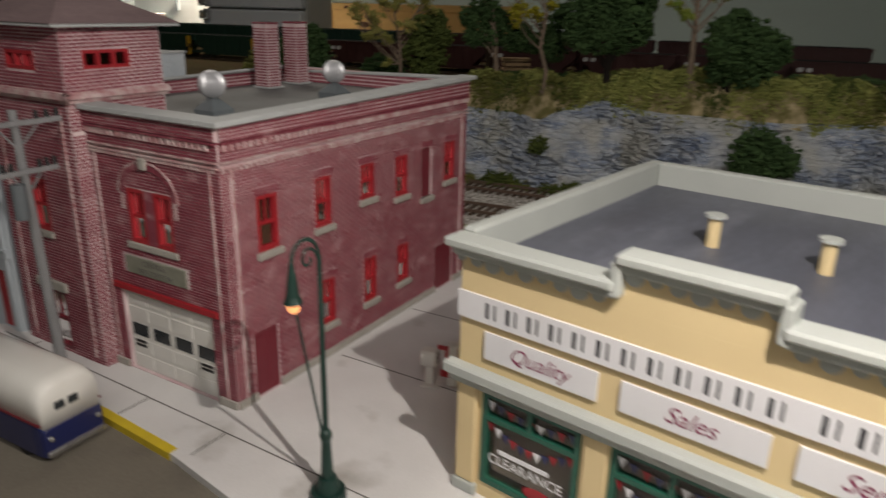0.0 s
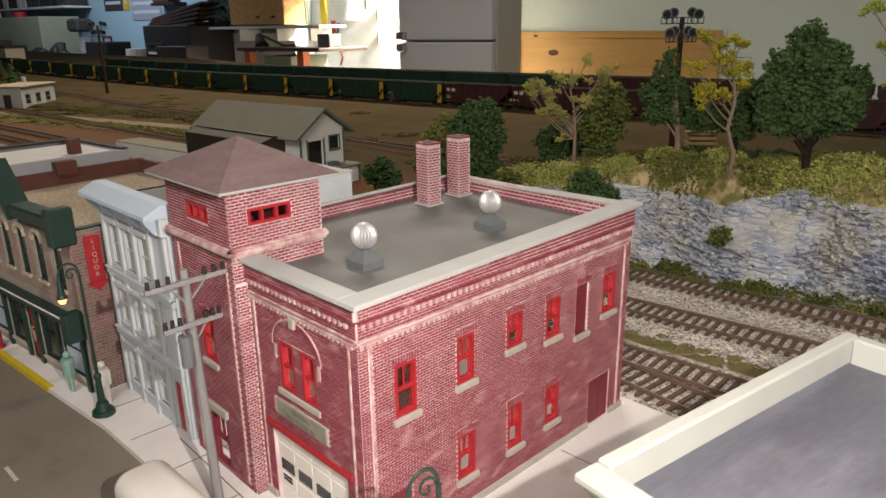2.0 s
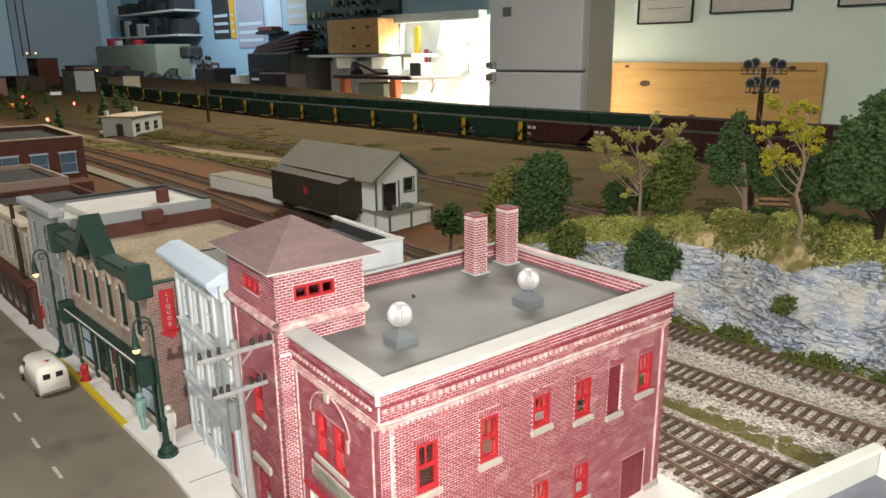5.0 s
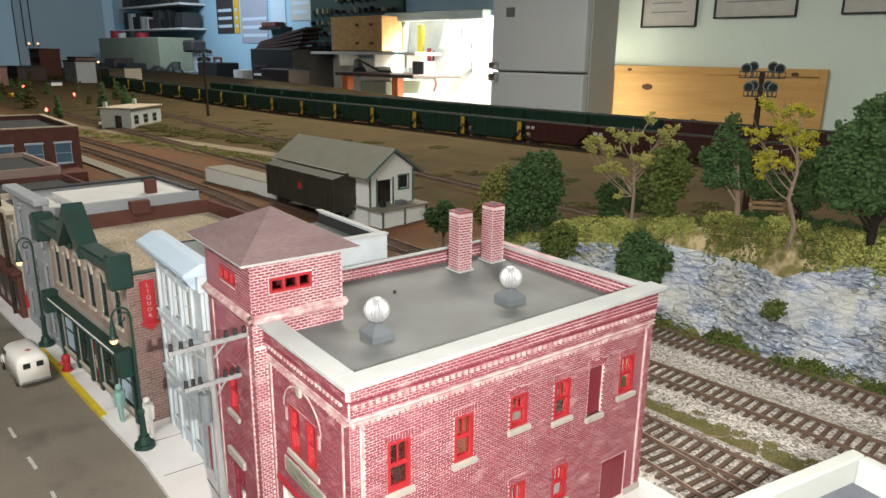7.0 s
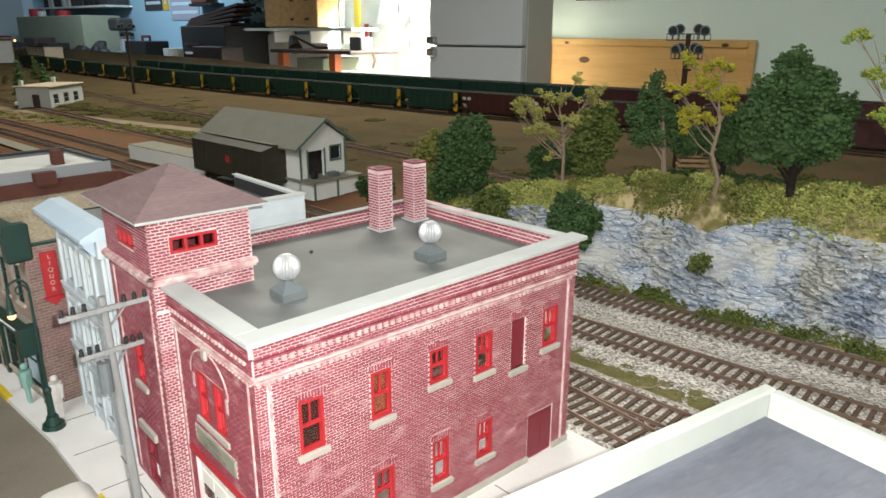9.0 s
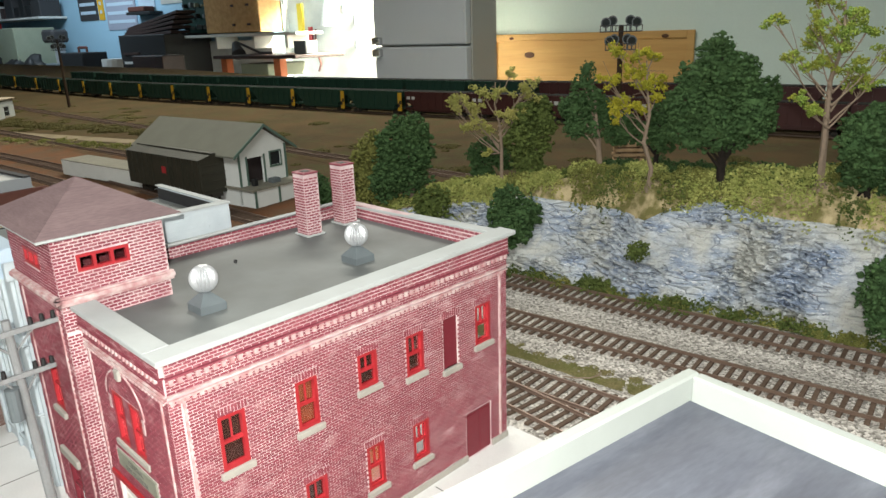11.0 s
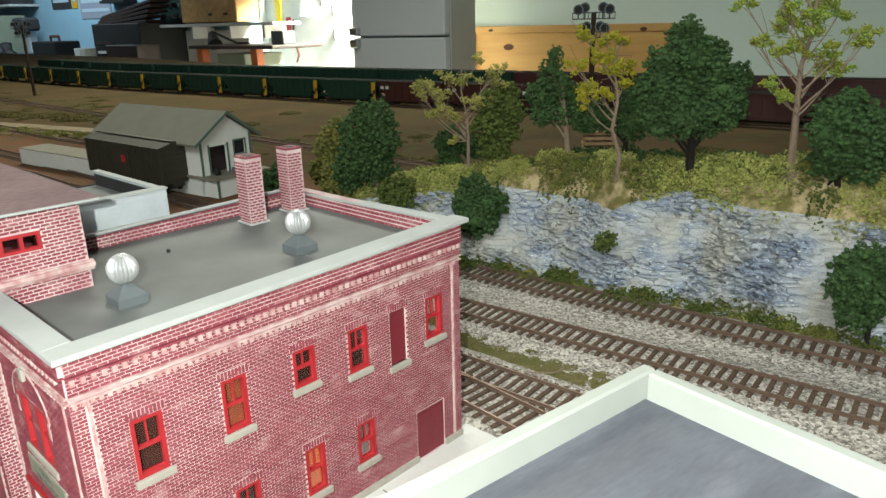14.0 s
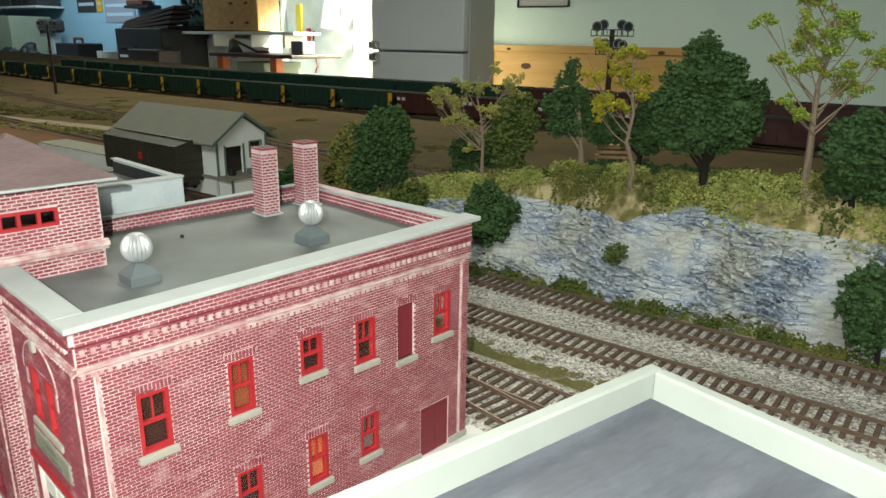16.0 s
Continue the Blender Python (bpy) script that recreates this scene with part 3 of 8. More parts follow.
def rock_material():
    """Painted plaster rock: pale beds, bluish washes and thin dark cracks that dip along the beds."""
    m = bpy.data.materials.new("layered_grey_rock")
    m.use_nodes = True
    nt = m.node_tree
    bsdf = nt.nodes["Principled BSDF"]
    bsdf.inputs["Roughness"].default_value, bsdf.inputs["Specular IOR Level"].default_value = 0.7, 0.3
    tc = nt.nodes.new("ShaderNodeTexCoord")

    def link(a, b):
        nt.links.new(a, b)

    def mapped(scale, tilt):
        mp = nt.nodes.new("ShaderNodeMapping")
        mp.inputs["Scale"].default_value = [100 * s for s in scale]
        mp.inputs["Rotation"].default_value = (0, tilt, 0)
        link(tc.outputs["Object"], mp.inputs["Vector"])
        return mp.outputs["Vector"]

    def noisy(vec, scale, detail=6.0, distortion=0.0):
        n = nt.nodes.new("ShaderNodeTexNoise")
        n.inputs["Scale"].default_value, n.inputs["Detail"].default_value, n.inputs["Distortion"].default_value = scale, detail, distortion
        link(vec, n.inputs["Vector"])
        return n.outputs["Fac"]

    def span(v, a, b):
        r = nt.nodes.new("ShaderNodeMapRange")
        r.inputs["From Min"].default_value, r.inputs["From Max"].default_value = a, b
        link(v, r.inputs["Value"])
        return r.outputs["Result"]

    def mix(f, a, b):
        x = nt.nodes.new("ShaderNodeMix")
        x.data_type = "RGBA"
        link(f, x.inputs[0])
        for s, v in ((x.inputs[6], a), (x.inputs[7], b)):
            if isinstance(v, tuple):
                s.default_value = (*v, 1)
            else:
                link(v, s)
        return x.outputs[2]
    flat, beds = mapped((1, 1, 1), 0.0), mapped((0.5, 0.5, 1.7), -0.2)

    def times(a, b):
        n = nt.nodes.new("ShaderNodeMath")
        n.operation = "MULTIPLY"
        link(a, n.inputs[0])
        link(b, n.inputs[1])
        return n.outputs[0]
    # smooth buff-grey plaster between broken blue-grey beds
    rough_part = span(noisy(flat, 0.33, 3.0, 0.4), 0.42, 0.56)
    smooth_rock = mix(span(noisy(flat, 0.9, 5.0), 0.35, 0.65), (0.43, 0.44, 0.425), (0.52, 0.52, 0.49))
    blue_rock = mix(span(noisy(beds, 1.2, 8.0), 0.4, 0.62), (0.44, 0.48, 0.53), (0.27, 0.325, 0.43))
    c = mix(rough_part, smooth_rock, blue_rock)
    c = mix(times(span(noisy(beds, 3.6, 4.0, 0.8), 0.57, 0.63), rough_part), c, (0.56, 0.58, 0.60))
    cells = nt.nodes.new("ShaderNodeTexVoronoi")
    cells.feature = "DISTANCE_TO_EDGE"
    cells.inputs["Scale"].default_value = 2.0
    link(beds, cells.inputs["Vector"])
    broken = span(noisy(flat, 0.8, 4.0), 0.44, 0.56)
    c = mix(times(span(cells.outputs["Distance"], 0.06, 0.0), times(broken, rough_part)), c, (0.05, 0.06, 0.09))
    c = mix(times(span(noisy(beds, 6.0, 3.0, 1.2), 0.64, 0.7), rough_part), c, (0.09, 0.105, 0.15))
    c = mix(times(span(noisy(beds, 8.0, 2.0, 0.5), 0.65, 0.69), rough_part), c, (0.80, 0.82, 0.84))
    c = mix(span(noisy(flat, 9.0, 3.0), 0.55, 0.85), c, (0.2, 0.21, 0.22))
    link(c, bsdf.inputs["Base Color"])
    b = nt.nodes.new("ShaderNodeBump")
    b.inputs["Strength"].default_value, b.inputs["Distance"].default_value = 0.8, 0.0012
    h = nt.nodes.new("ShaderNodeMath")
    h.operation = "ADD"
    link(span(cells.outputs["Distance"], 0.0, 0.25), h.inputs[0])
    link(noisy(beds, 5.0, 6.0), h.inputs[1])
    link(h.outputs[0], b.inputs["Height"])
    link(b.outputs["Normal"], bsdf.inputs["Normal"])
    return m


M["ground"] = ground_material()
M["rock"] = rock_material()


def axis(a, b, step, dense_a, dense_b, dense):
    out, v = [], a
    while v < b:
        out.append(v)
        v += dense if dense_a <= v < dense_b else step
    return out + [b]


def build_ground():
    xs = axis(-640, 70, 8, -45, 30, 0.6)
    ys = axis(-70, 140, 6, 12, 64, 0.6)
    ok = lambda x, y: ground_z(x, y)
    verts = [(x, y, ok(x, y)) for y in ys for x in xs]
    n = len(xs)
    faces = [(j * n + i, j * n + i + 1, (j + 1) * n + i + 1, (j + 1) * n + i) for j in range(len(ys) - 1) for i in range(n - 1)]
    ob = raw("ground", verts, faces, "ground", smooth=True)
    tagged(ob, "model railway ground of grey ballast and brown dirt", "ground", kind="structure")


def build_rock():
    verts, faces = [], []
    nu, nv = 960, 110
    for i in range(nu + 1):
        x = -30 + 66 * i / nu
        h = hill_top(x)
        f, e = rock_foot(x), rock_edge(x)
        for j in range(nv + 1):
            t = j / nv
            y, z = f + (e + 0.25 - f) * t ** 1.15, -0.3 + (h + 0.3) * (t ** 0.8)
            # beds dip gently to the right; ledges break off along them
            bed = z * 2.3 + x * 0.42 + 1.3 * noise.noise((x * 0.3, z * 0.6, 1.0))
            ledge = (bed * 1.5 + 0.5 * noise.noise((x * 1.1, z * 1.5, 4.0))) % 1.0
            slab = noise.noise((x * 0.7, math.floor(bed * 1.5) * 3.1, 2.0))
            chip = noise.noise((x * 2.4, y * 1.4, z * 4.0)) + 0.7 * noise.noise((x * 5.5, y * 3.0, z * 9.0))
            big = noise.noise((x * 0.4, 0.0, z * 0.5))
            calm = smooth_step(-0.15, 0.25, noise.noise((x * 0.22 + 9, z * 0.5, 7.0)) + 0.25 * (1 - t))
            edge = 1 - smooth_step(0.85, 1.0, t)
            push = (0.42 * big + calm * (0.34 * ledge + 0.32 * slab + 0.36 * chip) + 0.05 * chip) * edge * min(1, h / 3) + 0.15
            verts.append((x, y - push, z + 0.3 * push - (0.3 if t > 0.98 else 0)))
    n = nv + 1
    for i in range(nu):
        for j in range(nv):
            faces.append((i * n + j, (i + 1) * n + j, (i + 1) * n + j + 1, i * n + j + 1))
    ob = raw("rock_face", verts, faces, "rock")
    tagged(ob, "layered blue-grey rock face below the wooded bank", "rock face", kind="structure")


# ---- tracks ----
def track_points(a, slope, x0, x1, step=4.0, line=track_y):
    n = max(2, int((x1 - x0) / step))
    return [(x0 + (x1 - x0) * i / n, line(x0 + (x1 - x0) * i / n, a, slope)) for i in range(n + 1)]


def rail_mesh(points, off, z, mat, parent, name="rail", half=0.036, height=0.16, follow=False):
    verts, faces = [], []
    lift = z
    for i, (x, y) in enumerate(points):
        p, q = points[max(0, i - 1)], points[min(len(points) - 1, i + 1)]
        d = Vector((q[0] - p[0], q[1] - p[1])).normalized()
        nx, ny = -d.y, d.x
        z = lift + (ground_z(x, y) if follow else 0.0)
        for o, h in ((-half * 1.8, 0), (half * 1.8, 0), (half * 1.8, 0.03), (half * 0.6, 0.05), (half, height - 0.05), (half, height), (-half, height), (-half, height - 0.05), (-half * 0.6, 0.05), (-half * 1.8, 0.03)):
            verts.append((x + nx * (off + o), y + ny * (off + o), z + h))
    k = 10
    for i in range(len(points) - 1):
        for j in range(k):
            faces.append((i * k + j, (i + 1) * k + j, (i + 1) * k + (j + 1) % k, i * k + (j + 1) % k))
    return raw(name, verts, faces, mat, parent)


def build_track(label, a, slope, x0, x1, z=-0.12, gauge=1.65, spacing=0.52, singles=(-14, 20), tie_len=2.5, rail="rail", line=track_y, follow=False):
    rest = lambda x, y: z + (ground_z(x, y) if follow else 0.0)
    tr = thing("railway_track", label=label, category="track", kind="structure")
    pts = track_points(a, slope, x0, x1, line=line)
    bed_v, bed_f = [], []
    for x, y in pts:
        for o, h in ((-2.3, -0.16), (-1.6, 0.06), (1.6, 0.06), (2.3, -0.16)):
            bed_v.append((x - o * 0.135, y + o * 0.99, rest(x, y) + h - 0.02))
    for i in range(len(pts) - 1):
        for j in range(3):
            bed_f.append((i * 4 + j, (i + 1) * 4 + j, (i + 1) * 4 + j + 1, i * 4 + j + 1))
    raw("ballast_bed", bed_v, bed_f, "ground", tr)
    rng = random.Random(int(a * 10))
    x = x0
    tv, tf = [], []
    shared = None
    while x < x1:
        y = line(x, a, slope)
        ang = math.atan2(line(x + 0.5, a, slope) - y, 0.5) + rng.uniform(-0.03, 0.03)
        c, s = math.cos(ang), math.sin(ang)
        half = tie_len / 2 + rng.uniform(-0.08, 0.08)
        if singles[0] < x < singles[1]:
            if shared is None:
                bm = bmesh.new()
                box(bm, -0.105, -tie_len / 2, 0, 0.105, tie_len / 2, 0.14, 0.02)
                shared = part("tie", bm, "tie", tr)
                ob = shared
            else:
                ob = new("tie", shared.data)
                ob.parent = tr
            ob.matrix_basis = Matrix.Translation(Vector((x, y, rest(x, y) + rng.uniform(-0.02, 0.02))) * CM) @ Matrix.Rotation(ang, 4, "Z")
        else:
            n = len(tv)
            for dz in (0, 0.14):
                for u, v in ((-0.12, -half), (0.12, -half), (0.12, half), (-0.12, half)):
                    tv.append((x + u * c - v * s, y + u * s + v * c, rest(x, y) + dz))
            tf += [(n + 4, n + 5, n + 6, n + 7), (n, n + 1, n + 5, n + 4), (n + 1, n + 2, n + 6, n + 5), (n + 2, n + 3, n + 7, n + 6), (n + 3, n, n + 4, n + 7)]
        x += spacing * rng.uniform(0.93, 1.07)
    if tv:
        raw("far_ties", tv, tf, "tie", tr, kind="stuff")
    for o in (-gauge / 2, gauge / 2):
        rail_mesh(pts, o, z + 0.14, rail, tr, follow=follow)
    return tr


# ---- street, kerbs and pavements ----
KERB = ((40, -9.2), (30, -7.2), (20, -5.3), (10, -3.75), (4, -2.75), (0, -2.1), (-4, -1.85), (-9, -1.95), (-14, -2.15), (-19, -2.75), (-26, -3.5), (-45, -5.9), (-90, -11.6), (-180, -24))


def kerb_y(x):
    for (a, p), (b, q) in zip(KERB, KERB[1:]):
        if b <= x <= a:
            return p + (q - p) * (x - a) / (b - a)
    return KERB[-1][1]


def strip(name, xs, low, high, z0, z1, mat, parent=None, label=""):
    """A raised band along the street between two lines."""
    verts, faces = [], []
    for x in xs:
        a, b = low(x), high(x)
        verts += [(x, a, z0), (x, a, z1), (x, b, z1), (x, b, z0)]
    for i in range(len(xs) - 1):
        for j in range(3):
            faces.append((i * 4 + j, i * 4 + j + 1, i * 4 + j + 5, i * 4 + j + 4))
    faces += [(0, 3, 2, 1), tuple(4 * (len(xs) - 1) + k for k in range(4))]
    return raw(name, verts, faces, mat, parent, label)


def build_street():
    xs = [40 - 2 * i for i in range(110)]
    road = strip("road", xs, lambda x: kerb_y(x) - 9.2, lambda x: kerb_y(x) + 0.1, -0.4, -0.2, "asphalt")
    tagged(road, "dark worn asphalt street with a dashed centre line", "road", kind="structure")
    x = 24.0
    while x > -120:
        dash = strip("lane_dash", [x, x - 1.2], lambda v: kerb_y(v) - 3.72, lambda v: kerb_y(v) - 3.58, -0.2, -0.19, "lane", road)
        x -= 3.35
    pave = strip("pavement", xs, lambda x: kerb_y(x), lambda x: kerb_y(x) + 14.0 if -10 < x < 7 else kerb_y(x) + 6.0, -0.4, 0.0, "concrete")
    tagged(pave, "pale grey concrete pavement with dark expansion joints", "pavement", kind="structure")
    lot = part("pavement", boxed(-0.6, 9, -0.4, 7.6, 14.1, 0.003), "concrete")
    tagged(lot, "pale concrete service yard behind the station", "pavement", kind="structure")
    kerb = strip("kerb", xs, lambda x: kerb_y(x) - 0.16, lambda x: kerb_y(x) + 0.14, -0.4, 0.02, "concrete", pave)
    for a, b in ((-0.2, -9.0), (-19.0, -30.0)):
        n = 8
        ys = [a + (b - a) * i / n for i in range(n + 1)]
        strip("yellow_kerb", ys, lambda x: kerb_y(x) - 0.18, lambda x: kerb_y(x) + 0.1, -0.2, 0.03, "yellow", pave, "worn yellow kerb paint")
    far = strip("pavement", xs, lambda x: kerb_y(x) - 18, lambda x: kerb_y(x) - 7.4, -0.4, 0.0, "concrete")
    tagged(far, "pale grey concrete pavement across the street", "pavement", kind="structure")
    plat = strip("pavement", [-125 + 3 * i for i in range(29)], lambda x: track_y(x, 23.55, 0.125) - 4.8, lambda x: track_y(x, 23.55, 0.125) - 2.7, -0.4, 0.05, "wood_deck")
    tagged(plat, "long pale strip of platform beside the yard tracks", "platform", kind="structure")
    for x0, y0, x1, y1 in ((-11, -0.55, 9, -0.95), (-6.2, -0.6, -6.2, -1.8), (-9.2, -0.3, -9.2, -1.85), (-12.2, -0.3, -12.2, -1.95), (-15.2, -0.3, -15.2, -2.1), (0.3, -0.8, 0.3, -2.0), (-3, -0.7, -3, -1.8), (0.1, 4.56, 6.5, 4.6), (0.0, 9.1, 7, 9.3)):
        d = Vector((x1 - x0, y1 - y0, 0))
        bm = bmesh.new()
        box(bm, 0, -0.022, 0.002, d.length, 0.022, 0.008, m=Matrix.Translation((x0, y0, 0)) @ Matrix.Rotation(math.atan2(d.y, d.x), 4, "Z"))
        part("expansion_joint", bm, "joint", pave)


# ---- the brick fire station ----
R_X, F_Y, B_Y, L_X, TOP = -0.25, 0.25, 13.45, -9.75, 8.4
SIDE_WINDOWS = [(1.45, 4.5, 2.25, 6.15), (3.9, 4.6, 4.65, 6.2), (6.2, 5.0, 6.97, 6.2), (8.25, 4.66, 9.03, 6.15), (11.68, 4.6, 12.5, 6.17),
                (3.92, 1.2, 4.7, 2.78), (6.32, 1.2, 7.05, 2.85), (8.38, 1.28, 9.12, 2.76)]
SIDE_BLANK = (10.0, 4.25, 10.73, 6.18)
SIDE_DOORS = [(11.08, 0.02, 12.5, 1.97), (1.0, 0.02, 2.0, 2.1)]


def build_station():
    st = thing("fire_station", label="weathered red brick two-storey fire station with a square hose tower", category="building")
    rng = random.Random(3)
    side = frame_matrix((R_X, F_Y, 0), (0, 1, 0), (1, 0, 0))
    off = lambda h: (h[0] - F_Y, h[1], h[2] - F_Y, h[3])
    holes = [off(h) for h in SIDE_WINDOWS + [SIDE_BLANK] + SIDE_DOORS]
    width = B_Y - F_Y
    wall_slab("side_wall", side, width, 7.95, holes, 0.3, "mortar", st)
    near = lambda p: abs(p.y - 6.0) + abs(p.z - 5.5) * 1.5
    band = [(0, 7.0, width, 8.0)]
    lay_bricks(brick_boxes(side, width, 7.2, holes + [(0.33, 0.25, 0.45, 7.05), (width - 0.45, 0.25, width - 0.33, 7.05), (0, 0, width, 0.26)], 0.088, 0.24, rng=rng), "brick", st, 300, near)
    for h in SIDE_WINDOWS:
        a = off(h)
        sash_window(st, side, *a, blind="lit_blind" if h == SIDE_WINDOWS[6] else "tan_blind" if h == SIDE_WINDOWS[1] else "blind")
        lintel_and_sill(st, side, *a)
    a = off(SIDE_BLANK)
    bm = bmesh.new()
    box(bm, a[0], -0.2, a[1], a[2], -0.06, a[3], m=side)
    part("blind_window", bm, "dark_red", st, "boarded dark red window")
    lintel_and_sill(st, side, *a)
    for d in SIDE_DOORS:
        a = off(d)
        bm = bmesh.new()
        box(bm, a[0], -0.2, a[1], a[2], -0.05, a[3], m=side)
        for i in range(2):
            w = (a[2] - a[0]) / 2
            box(bm, a[0] + w * i + 0.08, -0.06, a[1] + 0.15, a[0] + w * (i + 1) - 0.08, -0.03, a[3] - 0.15, 0.01, m=side)
        part("side_door", bm, "dark_red", st, "closed dark red plank door")
    # front wall of the garage bay, from the tower to the corner
    fx0, fx1 = -5.75, R_X
    front = frame_matrix((fx0, F_Y, 0), (1, 0, 0), (0, -1, 0))
    fo = lambda u0, z0, u1, z1: (u0 - fx0, z0, u1 - fx0, z1)
    garage, leaf_a, leaf_b = fo(-5.05, 0.02, -1.05, 2.78), fo(-4.2, 4.45, -3.45, 6.1), fo(-3.05, 4.45, -2.32, 6.1)
    fw = fx1 - fx0
    fholes = [garage, leaf_a, leaf_b]
    wall_slab("front_wall", front, fw - 0.3, 7.95, fholes, 0.3, "mortar", st)
    arch = [fo(-4.55, 6.1, -2.0, 6.35), fo(-4.4, 6.35, -2.15, 6.6), fo(-4.1, 6.6, -2.45, 6.85), (leaf_a[2], 4.45, leaf_b[0], 6.1)]
    lay_bricks(brick_boxes(front, fw, 7.2, fholes + arch[3:] + [(0.2, 3.2, 0.32, 7.05), (fw - 0.45, 0.25, fw - 0.33, 7.05), fo(-4.75, 3.42, -1.85, 4.02)], 0.088, 0.24, rng=rng), "brick", st)
    sash_window(st, front, *leaf_a)
    sash_window(st, front, *leaf_b)
    bm = bmesh.new()
    box(bm, leaf_a[2], -0.1, 4.45, leaf_b[0], 0.012, 6.1, m=front)
    part("mullion", bm, "brick", st, "brick pier between the windows")
    bm = bmesh.new()
    box(bm, leaf_a[0] - 0.2, -0.1, 4.25, leaf_b[2] + 0.15, 0.08, 4.45, 0.02, m=front)
    part("sill", bm, "stone", st, "grey stone sill")
    mid = (leaf_a[0] + leaf_b[2]) / 2
    for k in range(17):
        a = math.pi * (k + 0.5) / 17
        p = Vector((mid + 1.14 * math.cos(a), 0, 5.95 + 0.88 * math.sin(a)))
        bm = bmesh.new()
        box(bm, -0.088, -0.02, -0.085, 0.088, 0.045, 0.085, m=front @ Matrix.Translation(p) @ Matrix.Rotation(math.pi / 2 - a, 4, "Y"))
        part("arch_brick", bm, "brick", st)
    for k in range(18):
        a = math.pi * (k + 0.5) / 18
        p = Vector((mid + 1.27 * math.cos(a), 0, 5.95 + 1.0 * math.sin(a)))
        bm = bmesh.new()
        box(bm, -0.115, -0.02, -0.02, 0.115, 0.05, 0.02, m=front @ Matrix.Translation(p) @ Matrix.Rotation(math.pi / 2 - a, 4, "Y"))
        part("arch_rim", bm, "trim_brick", st)
    for s in (-1, 1):
        bm = bmesh.new()
        box(bm, mid + s * 1.14 - 0.07, -0.02, 5.45, mid + s * 1.14 + 0.07, 0.035, 5.95, m=front)
        part("arch_leg", bm, "trim_brick", st)
    bm = bmesh.new()
    box(bm, mid - 0.13, 0, 6.75, mid + 0.13, 0.14, 7.08, 0.02, m=front)
    part("keystone", bm, "stone", st)
    # name plate
    bm = bmesh.new()
    box(bm, *(-4.62 - fx0, -0.02, 3.42), *(-1.95 - fx0, 0.05, 3.98), 0.02, m=front)
    plate = part("name_plate", bm, "plate_stone", st, "weathered grey stone name plate")
    for text, z, size in (("CENTRAL", 3.75, 0.24), ("FIRE STATION", 3.48, 0.24)):
        lettering(text, plate, front @ Matrix.Translation((-3.3 - fx0, 0.055, z)), size, "joint")
    # garage door
    bm = bmesh.new()
    box(bm, garage[0], -0.22, garage[1], garage[2], -0.12, garage[3], m=front)
    gd = part("garage_door", bm, "white", st, "white panelled garage door with small dark lights")
    gw, gh = garage[2] - garage[0], garage[3] - garage[1]
    for r in range(5):
        for c in range(4):
            u0, z0 = garage[0] + gw * c / 4 + 0.05, garage[1] + gh * r / 5 + 0.05
            u1, z1 = garage[0] + gw * (c + 1) / 4 - 0.05, garage[1] + gh * (r + 1) / 5 - 0.05
            bm = bmesh.new()
            if r == 2:
                box(bm, u0 + 0.08, -0.13, z0 + 0.02, u1 - 0.08, -0.1, z1 - 0.02, 0.01, m=front)
                part("light", bm, "glass_dark", gd, "small dark pane")
            else:
                box(bm, u0, -0.13, z0, u1, -0.1, z1, 0.012, m=front)
                part("panel", bm, "white", gd)
    for c in (0, 3):
        for k in range(2):
            u0 = garage[0] + gw * c / 4 + 0.22
            bm = bmesh.new()
            box(bm, u0, -0.11, garage[1] + gh * 0.29 + 0.14 * k, u0 + 0.5, -0.085, garage[1] + gh * 0.29 + 0.14 * k + 0.09, m=front)
            part("vent_slot", bm, "black", gd)
    bm = bmesh.new()
    box(bm, garage[0] - 0.3, -0.2, garage[3], garage[2] + 0.3, 0.09, garage[3] + 0.2, 0.02, m=front)
    part("garage_lintel", bm, "red", st, "bright red steel lintel")
    # corner piers, string courses and corbel table
    for m, w, x_a in ((side, width, 0.0), (front, fw, 0.0)):
        for u in ((0.36, w - 0.42) if m is side else (0.22, w - 0.42)):
            bm = bmesh.new()
            box(bm, u, 0, 0.25, u + 0.06, 0.05, 7.1, m=m)
            part("pier_edge", bm, "trim_brick", st, "whitewashed brick pier edge")
        for z, h, p in ((7.13, 0.05, 0.09), (7.28, 0.04, 0.1), (7.78, 0.05, 0.15)):
            bm = bmesh.new()
            box(bm, 0, 0, z, w, p, z + h, m=m)
            part("string_course", bm, "brick" if z > 7.5 else "trim_brick", st)
        lay_bricks(brick_boxes(m @ Matrix.Translation((0, 0.03, 7.34)), w, 0.44, [], 0.088, 0.24, rng=rng), "brick", st)
        lay_bricks(brick_boxes(m @ Matrix.Translation((0, 0.1, 7.86)), w, 0.36, [], 0.088, 0.24, rng=rng), "brick", st)
        bm = bmesh.new()
        box(bm, 0, 0, 7.34, w, 0.03, 7.8, m=m)
        box(bm, 0, 0, 7.86, w, 0.1, 8.25, m=m)
        part("frieze", bm, "mortar", st)
        n = int(w / 0.24)
        for k in range(n):
            bm = bmesh.new()
            box(bm, 0.06 + k * 0.24, 0.02, 7.6, 0.17 + k * 0.24, 0.13, 7.78, m=m)
            part("corbel", bm, "trim_brick", st)
        n = int(w / 0.2)
        verts, faces = [], []
